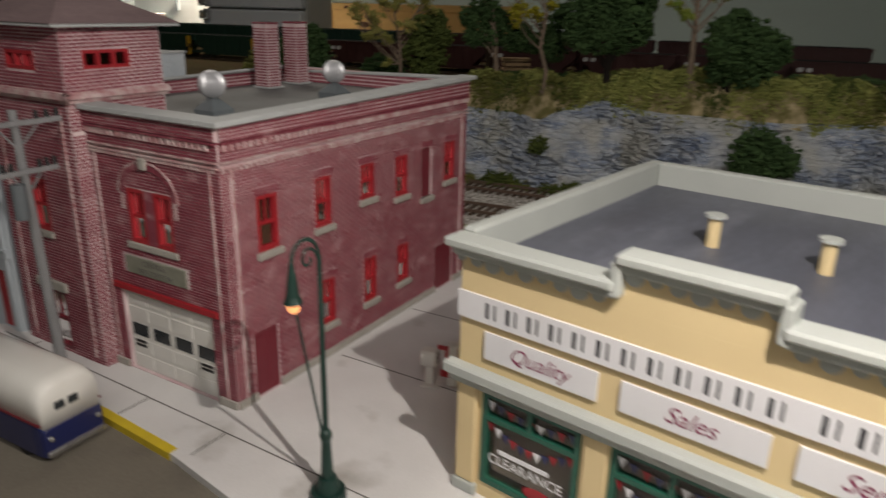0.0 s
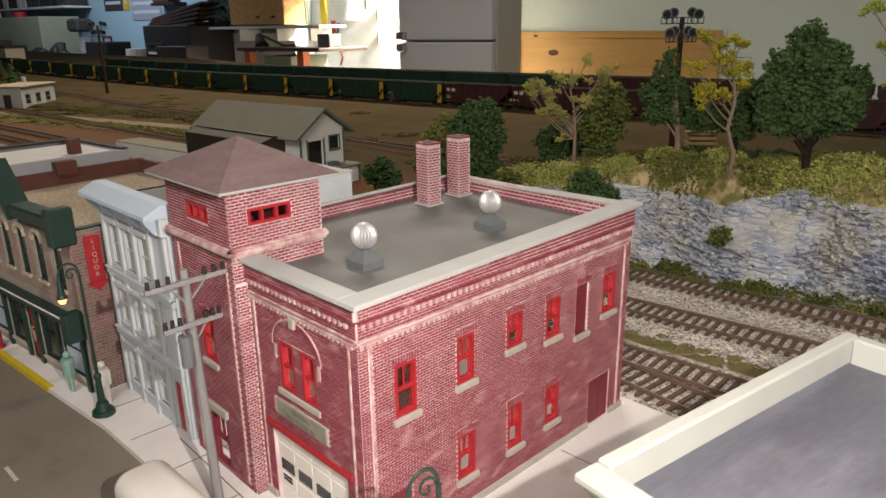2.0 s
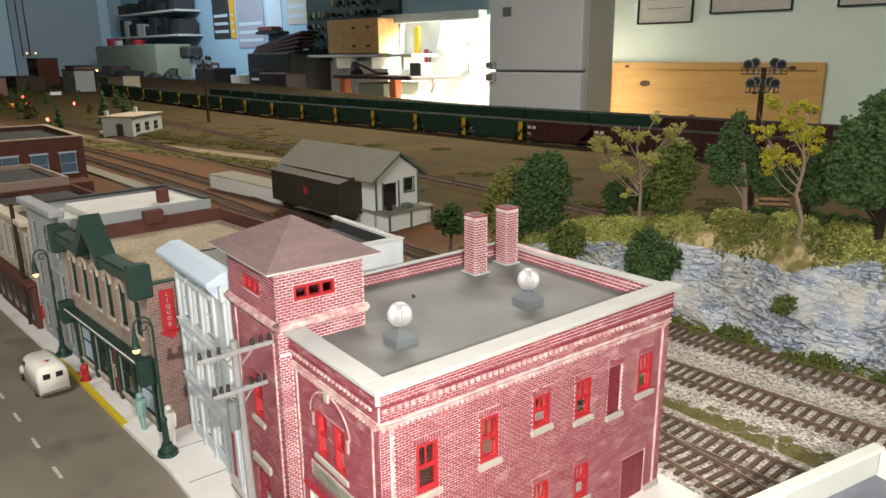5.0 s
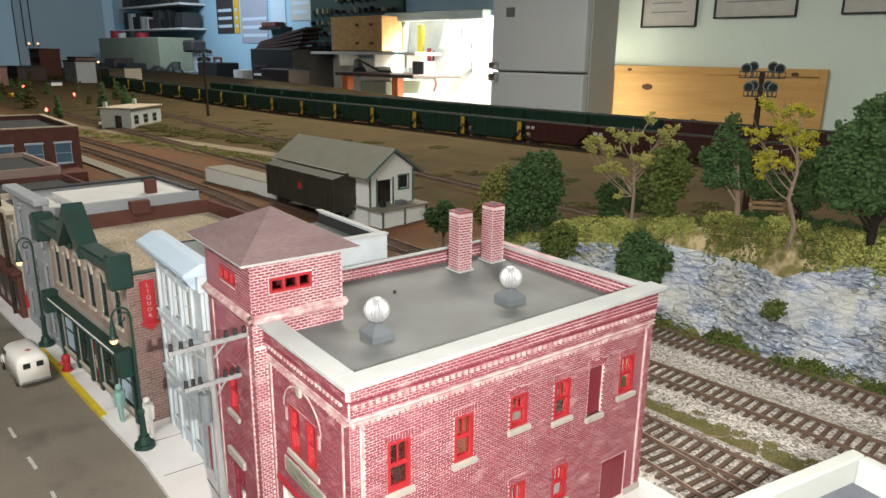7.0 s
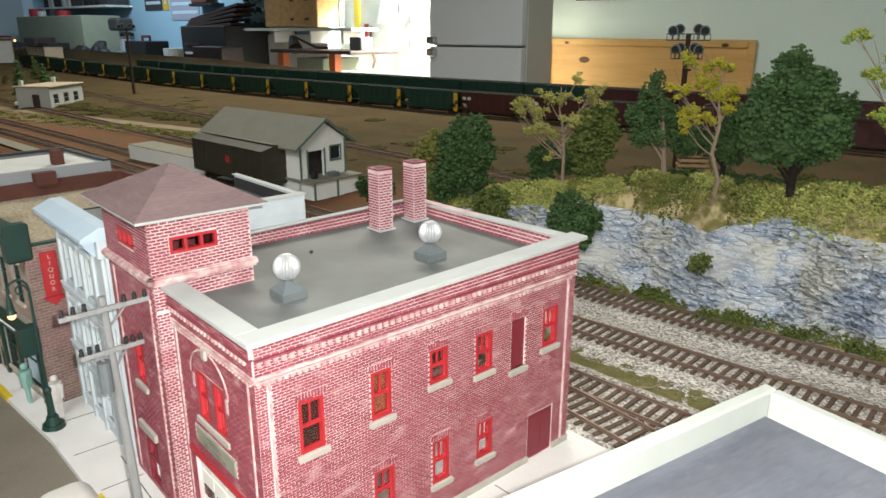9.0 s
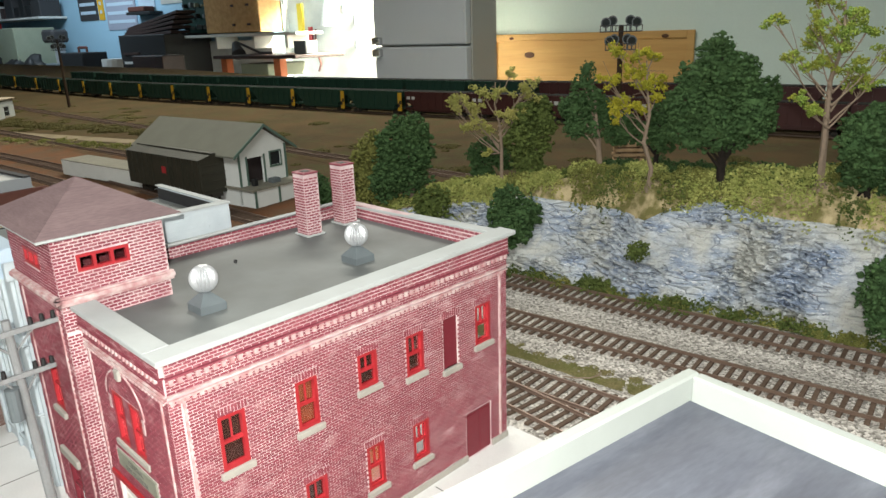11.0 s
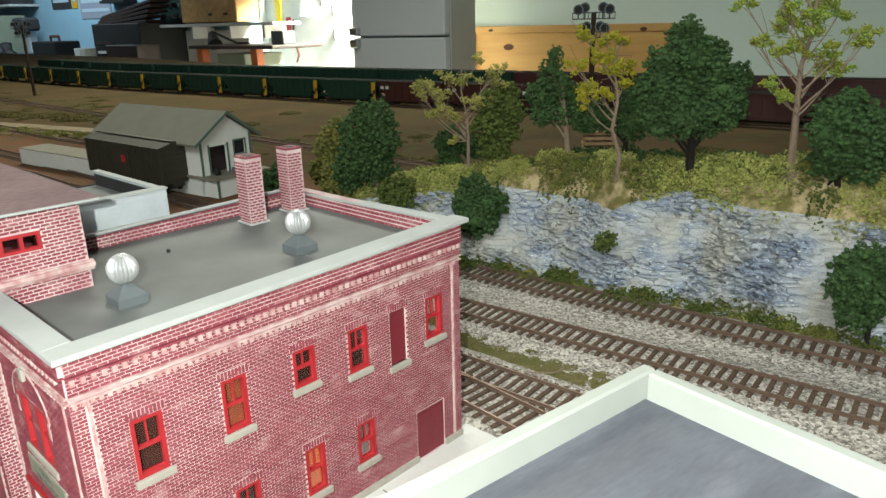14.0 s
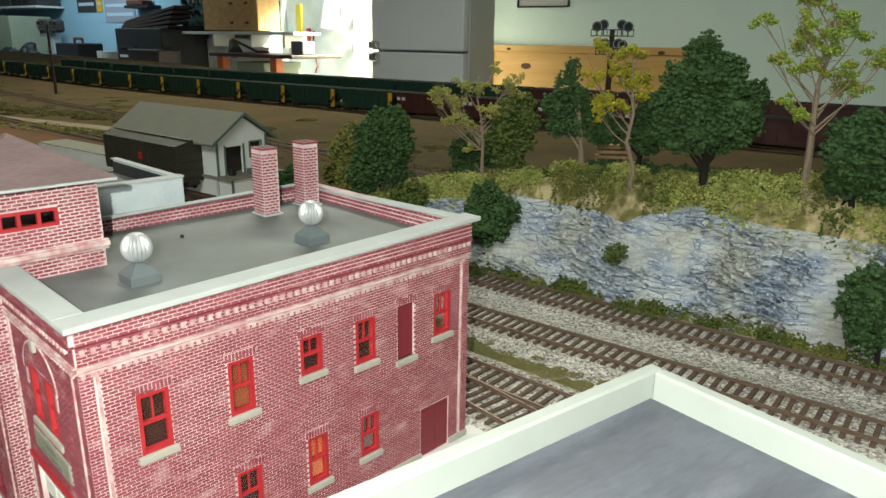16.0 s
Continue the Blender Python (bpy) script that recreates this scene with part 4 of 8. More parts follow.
        for k in range(n):
            b = [m @ Vector((0.04 + k * 0.2 + dx, dy, 7.02 + dz)) for dx, dy, dz in ((0, 0, 0), (0.1, 0, 0), (0.1, 0, 0.09), (0, 0, 0.09), (0, 0.07, 0), (0.1, 0.07, 0), (0.1, 0.07, 0.09), (0, 0.07, 0.09))]
            i = len(verts)
            verts += [tuple(v) for v in b]
            faces += [tuple(i + q for q in f) for f in BRICK_FACES]
        raw("dentil_course", verts, faces, "trim_brick", st, kind="stuff")
    for a, b in ((0.0, 0.75), (1.75, 10.83), (12.25, width)):
        bm = bmesh.new()
        box(bm, a, 0, 0, b, 0.09, 0.25, 0.015, m=side)
        part("plinth", bm, "stone", st, "grey stone plinth")
    for a, b in ((0.0, garage[0] - 0.05), (garage[2] + 0.05, fw)):
        bm = bmesh.new()
        box(bm, a, 0, 0, b, 0.09, 0.25, 0.015, m=front)
        part("plinth", bm, "stone", st, "grey stone plinth")
    # back and left walls, deck, coping
    part("rear_wall", boxed(L_X, B_Y - 0.3, 0, R_X - 0.3, B_Y, 8.25), "mortar", st)
    part("left_wall", boxed(L_X, 3.1, 0, L_X + 0.3, B_Y - 0.3, 8.25), "mortar", st)
    part("parapet_wall", boxed(R_X - 0.45, F_Y + 0.05, 7.951, R_X - 0.01, B_Y - 0.3, 8.25), "mortar", st)
    part("parapet_wall", boxed(fx0, F_Y + 0.01, 7.951, R_X - 0.45, F_Y + 0.45, 8.25), "mortar", st)
    part("roof_deck", boxed(L_X + 0.3, F_Y + 0.45, 7.5, R_X - 0.45, B_Y - 0.3, 7.85), "roof_grey", st, "flat roof painted mid grey")
    for a in ((-0.75, -0.0, 0.02, 13.72), (-5.75, -0.0, -0.75, 0.72)):
        part("coping", boxed(a[0], a[1], 8.25, a[2], a[3], 8.4, 0.02), "cap", st, "wide pale grey coping")
    part("coping", boxed(L_X - 0.05, 13.1, 8.25, -0.75, 13.55, 8.36, 0.02), "cap", st)
    part("coping", boxed(L_X - 0.05, 3.2, 8.25, L_X + 0.35, 13.1, 8.36, 0.02), "cap", st)
    inner_back = frame_matrix((L_X + 0.3, B_Y - 0.3, 7.85), (1, 0, 0), (0, -1, 0))
    inner_left = frame_matrix((L_X + 0.3, 3.1, 7.85), (0, 1, 0), (1, 0, 0))
    lay_bricks(brick_boxes(inner_back, R_X - L_X - 0.75, 0.4, [], 0.1, 0.26, gap=0.036, rng=rng), "brick", st)
    lay_bricks(brick_boxes(inner_left, B_Y - 3.4, 0.4, [], 0.1, 0.26, gap=0.036, rng=rng), "brick", st)
    # chimneys
    for x, y in ((-8.45, 9.85), (-8.75, 11.95)):
        ch = part("chimney", boxed(x, y, 7.85, x + 0.75, y + 0.68, 10.42), "mortar", st, "tall square brick chimney")
        for o, al, out, w in (((x, y, 7.9), (1, 0, 0), (0, -1, 0), 0.75), ((x + 0.75, y, 7.9), (0, 1, 0), (1, 0, 0), 0.68), ((x, y + 0.68, 7.9), (0, -1, 0), (-1, 0, 0), 0.68)):
            lay_bricks(brick_boxes(frame_matrix(o, al, out), w, 2.5, [], 0.115, 0.245, gap=0.05, rng=rng), "brick", ch)
        part("chimney_cap", boxed(x - 0.03, y - 0.03, 10.42, x + 0.78, y + 0.71, 10.5, 0.02), "brick", ch)
        part("flue", boxed(x + 0.2, y + 0.18, 10.48, x + 0.55, y + 0.5, 10.515), "black", ch)
        part("flashing", boxed(x - 0.1, y - 0.1, 7.85, x + 0.85, y + 0.78, 7.93, 0.02), "cap", ch)
    # hose tower
    tx0, tx1, ty0, ty1 = -9.95, -5.72, -0.2, 3.1
    tz, tl = 10.5, 8.62
    tfront = frame_matrix((tx0, ty0, 0), (1, 0, 0), (0, -1, 0))
    tright = frame_matrix((tx1, ty0, 0), (0, 1, 0), (1, 0, 0))
    tw, td = tx1 - tx0, ty1 - ty0
    f_holes = [(1.4, 9.25, 2.9, 9.8), (1.55, 4.25, 2.4, 5.95), (1.35, 0.1, 2.55, 2.2)]
    r_holes = [(0.62, 9.32, 2.16, 9.86)]
    wall_slab("tower_front", tfront, tw, tz, f_holes, 0.25, "mortar", st)
    wall_slab("tower_side", frame_matrix((tx1, ty0 + 0.25, 0), (0, 1, 0), (1, 0, 0)), td - 0.25, tz, [(h[0] - 0.25, h[1], h[2] - 0.25, h[3]) for h in r_holes], 0.25, "mortar", st)
    part("tower_left", boxed(tx0, ty0 + 0.25, 0, tx0 + 0.25, ty1, tz), "brick", st)
    part("tower_rear", boxed(tx0 + 0.25, ty1 - 0.25, 0, tx1 - 0.25, ty1, tz), "brick", st)
    pier = [(tw - 0.5, 0.25, tw - 0.42, 8.0), (0.42, 0.25, 0.5, 8.0)]
    lay_bricks(brick_boxes(tfront, tw, tz, f_holes + pier + [(0, tl - 0.25, tw, tl + 0.1)], 0.1, 0.26, gap=0.034, rng=rng), "brick", st)
    lay_bricks(brick_boxes(tright, td, tz, r_holes + [(0, tl - 0.25, td, tl + 0.1), (0, 0, td, 7.6)], 0.1, 0.26, gap=0.034, rng=rng), "brick", st)
    # the pier of the tower beside the garage bay
    lay_bricks(brick_boxes(frame_matrix((tx1, ty0, 0), (0, 1, 0), (1, 0, 0)), F_Y - ty0, 7.6, [], 0.1, 0.2, gap=0.034, rng=rng), "brick", st)
    for m, w in ((tfront, tw), (tright, td)):
        for z, h, p in ((tl - 0.22, 0.12, 0.1), (tl - 0.1, 0.14, 0.22), (tl + 0.04, 0.05, 0.14)):
            bm = bmesh.new()
            box(bm, -p if m is tright else 0, 0, z, w + (p if m is tfront else 0.1), p, z + h, 0.01, m=m)
            part("tower_ledge", bm, "trim_brick", st)
    for u in (0.42, tw - 0.5):
        bm = bmesh.new()
        box(bm, u, 0, 0.25, u + 0.08, 0.05, 8.2, m=tfront)
        part("pier_edge", bm, "trim_brick", st)
    for m, (u0, z0, u1, z1) in ((tfront, f_holes[0]), (tright, r_holes[0])):
        bm = bmesh.new()
        for a in ((u0, z0, u1, z0 + 0.1), (u0, z1 - 0.1, u1, z1), (u0, z0 + 0.1, u0 + 0.1, z1 - 0.1), (u1 - 0.1, z0 + 0.1, u1, z1 - 0.1),
                  (u0 + (u1 - u0) / 3 - 0.05, z0 + 0.1, u0 + (u1 - u0) / 3 + 0.05, z1 - 0.1), (u0 + (u1 - u0) * 2 / 3 - 0.05, z0 + 0.1, u0 + (u1 - u0) * 2 / 3 + 0.05, z1 - 0.1)):
            box(bm, a[0], -0.16, a[1], a[2], 0.01, a[3], m=m)
        w = part("tower_window", bm, "red", st, "three-light red window strip")
        bm = bmesh.new()
        box(bm, u0 + 0.05, -0.14, z0 + 0.05, u1 - 0.05, -0.125, z1 - 0.05, m=m)
        part("pane", bm, "pane", w).visible_shadow = False
    sash_window(st, tfront, *f_holes[1])
    lintel_and_sill(st, tfront, *f_holes[1])
    sash_window(st, tfront, f_holes[2][0], 0.1, f_holes[2][2], 2.2, frame_mat="dark_red", bars=2)
    bm = bmesh.new()
    box(bm, f_holes[2][0] - 0.2, 0, 2.25, f_holes[2][2] + 0.2, 0.14, 2.55, 0.02, m=tfront)
    part("door_hood", bm, "stone", st)
    ex0, ex1, ey0, ey1, ez = tx0 - 0.45, tx1 + 0.52, ty0 - 0.47, ty1 + 0.42, 10.5
    ax, ay, az = -7.85, 1.5, 11.75
    part("eave_board", boxed(ex0, ey0, ez, ex1, ey1, ez + 0.1, 0.02), "cap", st, "pale eave board")
    raw("tower_roof", [(ex0 - 0.03, ey0 - 0.03, ez + 0.1), (ex1 + 0.03, ey0 - 0.03, ez + 0.1), (ex1 + 0.03, ey1 + 0.03, ez + 0.1), (ex0 - 0.03, ey1 + 0.03, ez + 0.1), (ax, ay, az)],
        [(0, 1, 4), (1, 2, 4), (2, 3, 4), (3, 0, 4), (3, 2, 1, 0)], "tower_roof", st, "low hipped mauve tile roof")
    for cx, cy in ((ex0, ey0), (ex1, ey0), (ex1, ey1), (ex0, ey1)):
        bm = bmesh.new()
        cyl(bm, (cx, cy, ez + 0.1), (ax, ay, az), 0.018, 0.018, 6)
        part("hip_ridge", bm, "tower_roof", st)
    # dark floors inside, so that the rooms are closed
    for z in (3.1, 7.3):
        part("floor_slab", boxed(L_X + 0.3, F_Y + 0.3, z, R_X - 0.3, B_Y - 0.3, z + 0.1), "dark_room", st)
    # the parapet and its coping rise slightly towards the back corner
    for ob in st.children:
        if ob.name.split(".")[0] in ("coping", "parapet_wall", "frieze", "string_course", "brickwork", "rear_wall"):
            for v in ob.data.vertices:
                if v.co.z > 0.0786 and v.co.x > -0.0975 and v.co.y > 0.0:
                    v.co.z += 0.0024 * (v.co.y / 0.137) * min(1.0, (v.co.z - 0.0786) / 0.004)
    # ventilators stand on the deck
    for x, y, r in ((-3.6, 3.2, 0.43), (-3.68, 9.17, 0.43)):
        build_ventilator(x, y, 7.85, r)
    point_lamp("room_glow", (-3.2, 7.6, 2.95), 0.1, 0.02, (1.0, 0.5, 0.2))
    point_lamp("room_glow", (-3.0, 3.2, 7.1), 0.1, 0.02, (1.0, 0.5, 0.2))


def lettering(text, parent, m, size, mat, name="lettering"):
    """Built-in font, upright in wall space, centred at m."""
    cu = bpy.data.curves.new(name, "FONT")
    cu.body, cu.size, cu.align_x, cu.extrude, cu.shear = text, size * CM, "CENTER", 0.004 * CM, 0.35 if mat == "script" else 0.0
    ob = bpy.data.objects.new("text_source", cu)
    scene.collection.objects.link(ob)
    dg = bpy.context.evaluated_depsgraph_get()
    me = bpy.data.meshes.new_from_object(ob.evaluated_get(dg))
    bpy.data.objects.remove(ob)
    me.materials.clear()
    me.materials.append(M[mat])
    flat = Matrix(((1, 0, 0, 0), (0, 0, -1, 0), (0, 1, 0, 0), (0, 0, 0, 1)))
    mm = m.copy()
    mm.translation = mm.translation * CM
    # wall space has y outwards; text faces out
    me.transform(mm @ Matrix(((1, 0, 0, 0), (0, 0, 1, 0), (0, 1, 0, 0), (0, 0, 0, 1))))
    t = new(name, me)
    t.parent = parent
    return t


def build_ventilator(x, y, z, r):
    v = thing("roof_ventilator", (x, y, z), label="round silver turbine ventilator on a grey tapered base", category="ventilator", group="roof ventilators")
    bm = bmesh.new()
    bmesh.ops.create_cone(bm, cap_ends=True, segments=4, radius1=0.6, radius2=0.12, depth=0.36, matrix=Matrix.Translation((0, 0, 0.42)) @ Matrix.Rotation(radians(45), 4, "Z"))
    box(bm, -0.425, -0.425, 0, 0.425, 0.425, 0.24)
    part("base", bm, "vent_base", v)
    bm = bmesh.new()
    cyl(bm, (0, 0, 0.45), (0, 0, 0.68), 0.1, 0.1, 12)
    part("neck", bm, "vent_base", v)
    bm = bmesh.new()
    seg, rings = 48, 14
    grid = []
    for j in range(rings + 1):
        a = -math.pi / 2 + math.pi * j / rings
        grid.append([bm.verts.new((math.cos(a) * r * (1.0 if i % 2 else 0.88) * math.cos(2 * math.pi * i / seg), math.cos(a) * r * (1.0 if i % 2 else 0.88) * math.sin(2 * math.pi * i / seg), 1.0 + r * math.sin(a))) for i in range(seg)])
    for j in range(rings):
        for i in range(seg):
            bm.faces.new((grid[j][i], grid[j][(i + 1) % seg], grid[j + 1][(i + 1) % seg], grid[j + 1][i]))
    bmesh.ops.remove_doubles(bm, verts=bm.verts, dist=0.0005)
    part("turbine", bm, "metal", v, "ribbed silver turbine ball")
    return v


# ---- cream motor shop ----
def build_motor_shop():
    ang = -8.6
    sh = thing("motor_shop", (6.70, 0.81, 0), ang, "cream stucco motor shop with grey-green trim and flat roof", "building")
    W, D, H = 17.0, 10.37, 5.85
    fm = frame_matrix((0, 0, 0), (1, 0, 0), (0, -1, 0))
    bays = [(0.75, 0.45, 3.3, 2.9), (4.0, 0.45, 6.6, 2.9), (7.2, 0.3, 9.8, 2.9), (10.4, 0.45, 13.0, 2.9), (13.6, 0.45, 16.2, 2.9)]
    wall_slab("front_wall", fm, W, H, bays, 0.3, "cream", sh)
    part("left_wall", boxed(0, 0.3, 0, 0.1, D, 5.6), "cream", sh)
    part("right_wall", boxed(W - 0.1, 0.3, 0, W, D, 5.6), "cream", sh)
    part("rear_wall", boxed(0.1, D - 0.1, 0, W - 0.1, D, 5.6), "cream", sh)
    part("roof_deck", boxed(0.1, 0.3, 5.5, W - 0.1, D - 0.1, 5.84), "cream_roof", sh, "slate blue felt roof")
    part("floor_slab", boxed(0.3, 0.3, 0, W - 0.3, D - 0.3, 0.1), "dark_room", sh)
    part("ceiling_slab", boxed(0.3, 0.3, 3.5, W - 0.3, D - 0.3, 3.6), "dark_room", sh)
    # parapet with a broad coping, stepped up over the middle of the front
    t = 0.85
    for a in ((-0.3, 0.34, 0.1, D + 0.3), (W - 0.1, 0.34, W + 0.3, D + 0.3), (0.1, D - 0.1, W - 0.1, D + 0.3)):
        part("coping", boxed(a[0], a[1], 5.602, a[2], a[3], 6.58, 0.06), "cream_trim", sh, "pale grey-green parapet coping")
    for u0, u1, z in ((-0.3, 3.75, 6.5), (3.75, 6.75, 7.05), (6.75, 10.2, 6.5), (10.2, 13.2, 7.05), (13.2, W + 0.3, 6.5)):
        part("coping", boxed(u0 + 0.002, -0.34, z - 0.22, u1, 0.34, z, 0.05), "cream_trim", sh, "moulded grey-green cornice")
        part("cornice_step", boxed(max(-0.15, u0), -0.2, z - 0.4, min(W + 0.15, u1), 0.3, z - 0.22, 0.03), "cream_trim", sh)
        part("fascia", boxed(max(0, u0), 0.0, 5.851, min(W, u1), 0.3, z - 0.4), "cream", sh)
        n = int((u1 - u0) / 0.42)
        for k in range(n):
            c = u0 + 0.3 + 0.42 * k
            bm = bmesh.new()
            r = 0.13 + 0.1 * ((k * 7 + int(u0)) % 5) / 5
            cyl(bm, (c, -0.05, z - 0.4 - 0.35 * r), (c, 0.0, z - 0.4 - 0.35 * r), r, r, 14)
            part("scallop", bm, "cream_trim", sh)
    for u in (3.75, 6.75, 10.2, 13.2):
        part("step_block", boxed(u - 0.11, -0.28, 6.15, u + 0.11, 0.3, 6.86, 0.04), "cream_trim", sh)
    part("cornice_band", boxed(-0.25, -0.35, 3.18, W + 0.25, 0.0, 3.48, 0.05), "cream_trim", sh, "grey-green band over the shop windows")
    part("cornice_band", boxed(-0.15, -0.18, 2.95, W + 0.15, 0.0, 3.18, 0.03), "cream_trim", sh)
    for u in (0.05, 3.4, 6.65, 9.85, 13.05, 16.3):
        part("pilaster", boxed(u, -0.12, 0.3, u + 0.55, 0.0, 2.95, 0.03), "cream", sh)
        part("pilaster_base", boxed(u - 0.06, -0.18, 0, u + 0.61, 0.0, 0.3, 0.03), "cream_trim", sh)
    rng = random.Random(8)
    for k, (u0, z0, u1, z1) in enumerate(bays):
        bm = bmesh.new()
        for a in ((u0, z0, u0 + 0.14, z1), (u1 - 0.14, z0, u1, z1), (u0 + 0.14, z0, u1 - 0.14, z0 + 0.14), (u0 + 0.14, z1 - 0.1, u1 - 0.14, z1), (u0 + 0.14, 2.2, u1 - 0.14, 2.32), ((u0 + u1) / 2 - 0.06, 2.32, (u0 + u1) / 2 + 0.06, z1 - 0.1)):
            box(bm, a[0], -0.05, a[1], a[2], 0.14, a[3])
        w = part("shop_window", bm, "shop_green", sh, "green framed shop window")
        bm = bmesh.new()
        box(bm, u0 + 0.1, 0.06, z0 + 0.1, u1 - 0.1, 0.075, z1 - 0.05)
        part("pane", bm, "pane", w).visible_shadow = False
        bm = bmesh.new()
        box(bm, u0, 0.5, z0, u1, 0.55, z1)
        part("window_backing", bm, "pale_blind", w)
        for row, (top, drop, n) in enumerate(((2.12, 0.3, 11), (2.68, 0.12, 9))):
            for i in range(n):
                u = u0 + 0.22 + (u1 - u0 - 0.44) * i / (n - 1)
                z = top - drop * math.sin(math.pi * i / (n - 1))
                bm = bmesh.new()
                prism(bm, [(u - 0.1, z), (u + 0.1, z), (u, z - 0.24)], 0.02, 0.035)
                part("pennant", bm, ("red", "sign_white", "navy", "red", "navy")[(i + row) % 5], w)
        bm = bmesh.new()
        ball(bm, ((u0 + u1) / 2 + 0.3, 0.03, 0.72), 0.36, 2, (1.15, 0.04, 0.5))
        part("sale_sticker", bm, "red", w, "red oval sale sticker")
        part("writing_bar", boxed(u0 + 0.45, 0.03, 1.36, u1 - 0.75, 0.045, 1.47), "sign_white", w)
        lettering("CLEARANCE", w, fm @ Matrix.Translation(((u0 + u1) / 2 - 0.1, -0.03, 1.05)), 0.36, "sign_white")
    # signs
    sb = part("long_sign", boxed(-0.02, -0.09, 4.62, 13.2, -0.03, 5.25), "sign_white", sh, "long white sign board with black serif letters")
    u = 0.75
    for word in (12, 6):
        for i in range(word):
            for du, wide in ((0.0, 0.09), (0.22, 0.05)):
                part("letter_bar", boxed(u + du, -0.1, 4.76, u + du + wide, -0.088, 5.12), "ink", sb)
            u += 0.54
        u += 0.3
    for k, (u0, word) in enumerate(((0.75, "Quality"), (4.05, "Sales"), (7.3, "Service"))):
        b = part("small_sign", boxed(u0, -0.08, 3.76, u0 + 2.8, -0.03, 4.42), "sign_white", sh, "white sign board with maroon script")
        lettering(word, b, fm @ Matrix.Translation((u0 + 1.4, 0.085, 3.93)), 0.5, "script")
    for x, y in ((11.18, 5.31), (13.7, 4.76)):
        build_roof_pipe((x, y, 5.8))


def build_roof_pipe(p):
    v = thing("roof_vent_pipe", p, label="cream roof vent pipe with a flat cap", category="vent", group="shop roof vents")
    bm = bmesh.new()
    cyl(bm, (0, 0, 0), (0, 0, 0.78), 0.16, 0.16, 16)
    part("pipe", bm, "cream", v)
    bm = bmesh.new()
    cyl(bm, (0, 0, 0.78), (0, 0, 0.86), 0.25, 0.25, 16)
    part("cap", bm, "cream_trim", v, "pale flat cap")


# ---- row of shops along the street ----
def facade_window(parent, m, u0, z0, u1, z1, mat, pane="glass_dark", arched=False, hood=None, hood_mat="stone_tan"):
    bm = bmesh.new()
    r = 0.07
    for a in ((u0, z0, u0 + r, z1), (u1 - r, z0, u1, z1), (u0 + r, z0, u1 - r, z0 + r), (u0 + r, z1 - r, u1 - r, z1), (u0 + r, (z0 + z1) / 2 - 0.03, u1 - r, (z0 + z1) / 2 + 0.03)):
        box(bm, a[0], -0.14, a[1], a[2], -0.04, a[3], m=m)
    w = part("window", bm, mat, parent)
    bm = bmesh.new()
    box(bm, u0 + 0.02, -0.13, z0 + 0.02, u1 - 0.02, -0.1, z1 - 0.02, m=m)
    part("pane", bm, pane, w)
    bm = bmesh.new()
    box(bm, u0 - 0.08, -0.05, z0 - 0.14, u1 + 0.08, 0.1, z0, m=m)
    part("sill", bm, hood_mat, w)
    if arched:
        c, n = (u0 + u1) / 2, 9
        for k in range(n):
            a = math.pi * (k + 0.5) / n
            R = (u1 - u0) / 2 + 0.1
            bm = bmesh.new()
            box(bm, -0.1, -0.02, -0.09, 0.1, 0.1, 0.09, m=m @ Matrix.Translation((c + R * math.cos(a), 0, z1 - 0.25 + R * math.sin(a))) @ Matrix.Rotation(math.pi / 2 - a, 4, "Y"))
            part("hood", bm, hood_mat, w)
    elif hood:
        bm = bmesh.new()
        box(bm, u0 - 0.12, -0.02, z1, u1 + 0.12, 0.14, z1 + hood, 0.02, m=m)
        part("hood", bm, hood_mat, w)
    return w


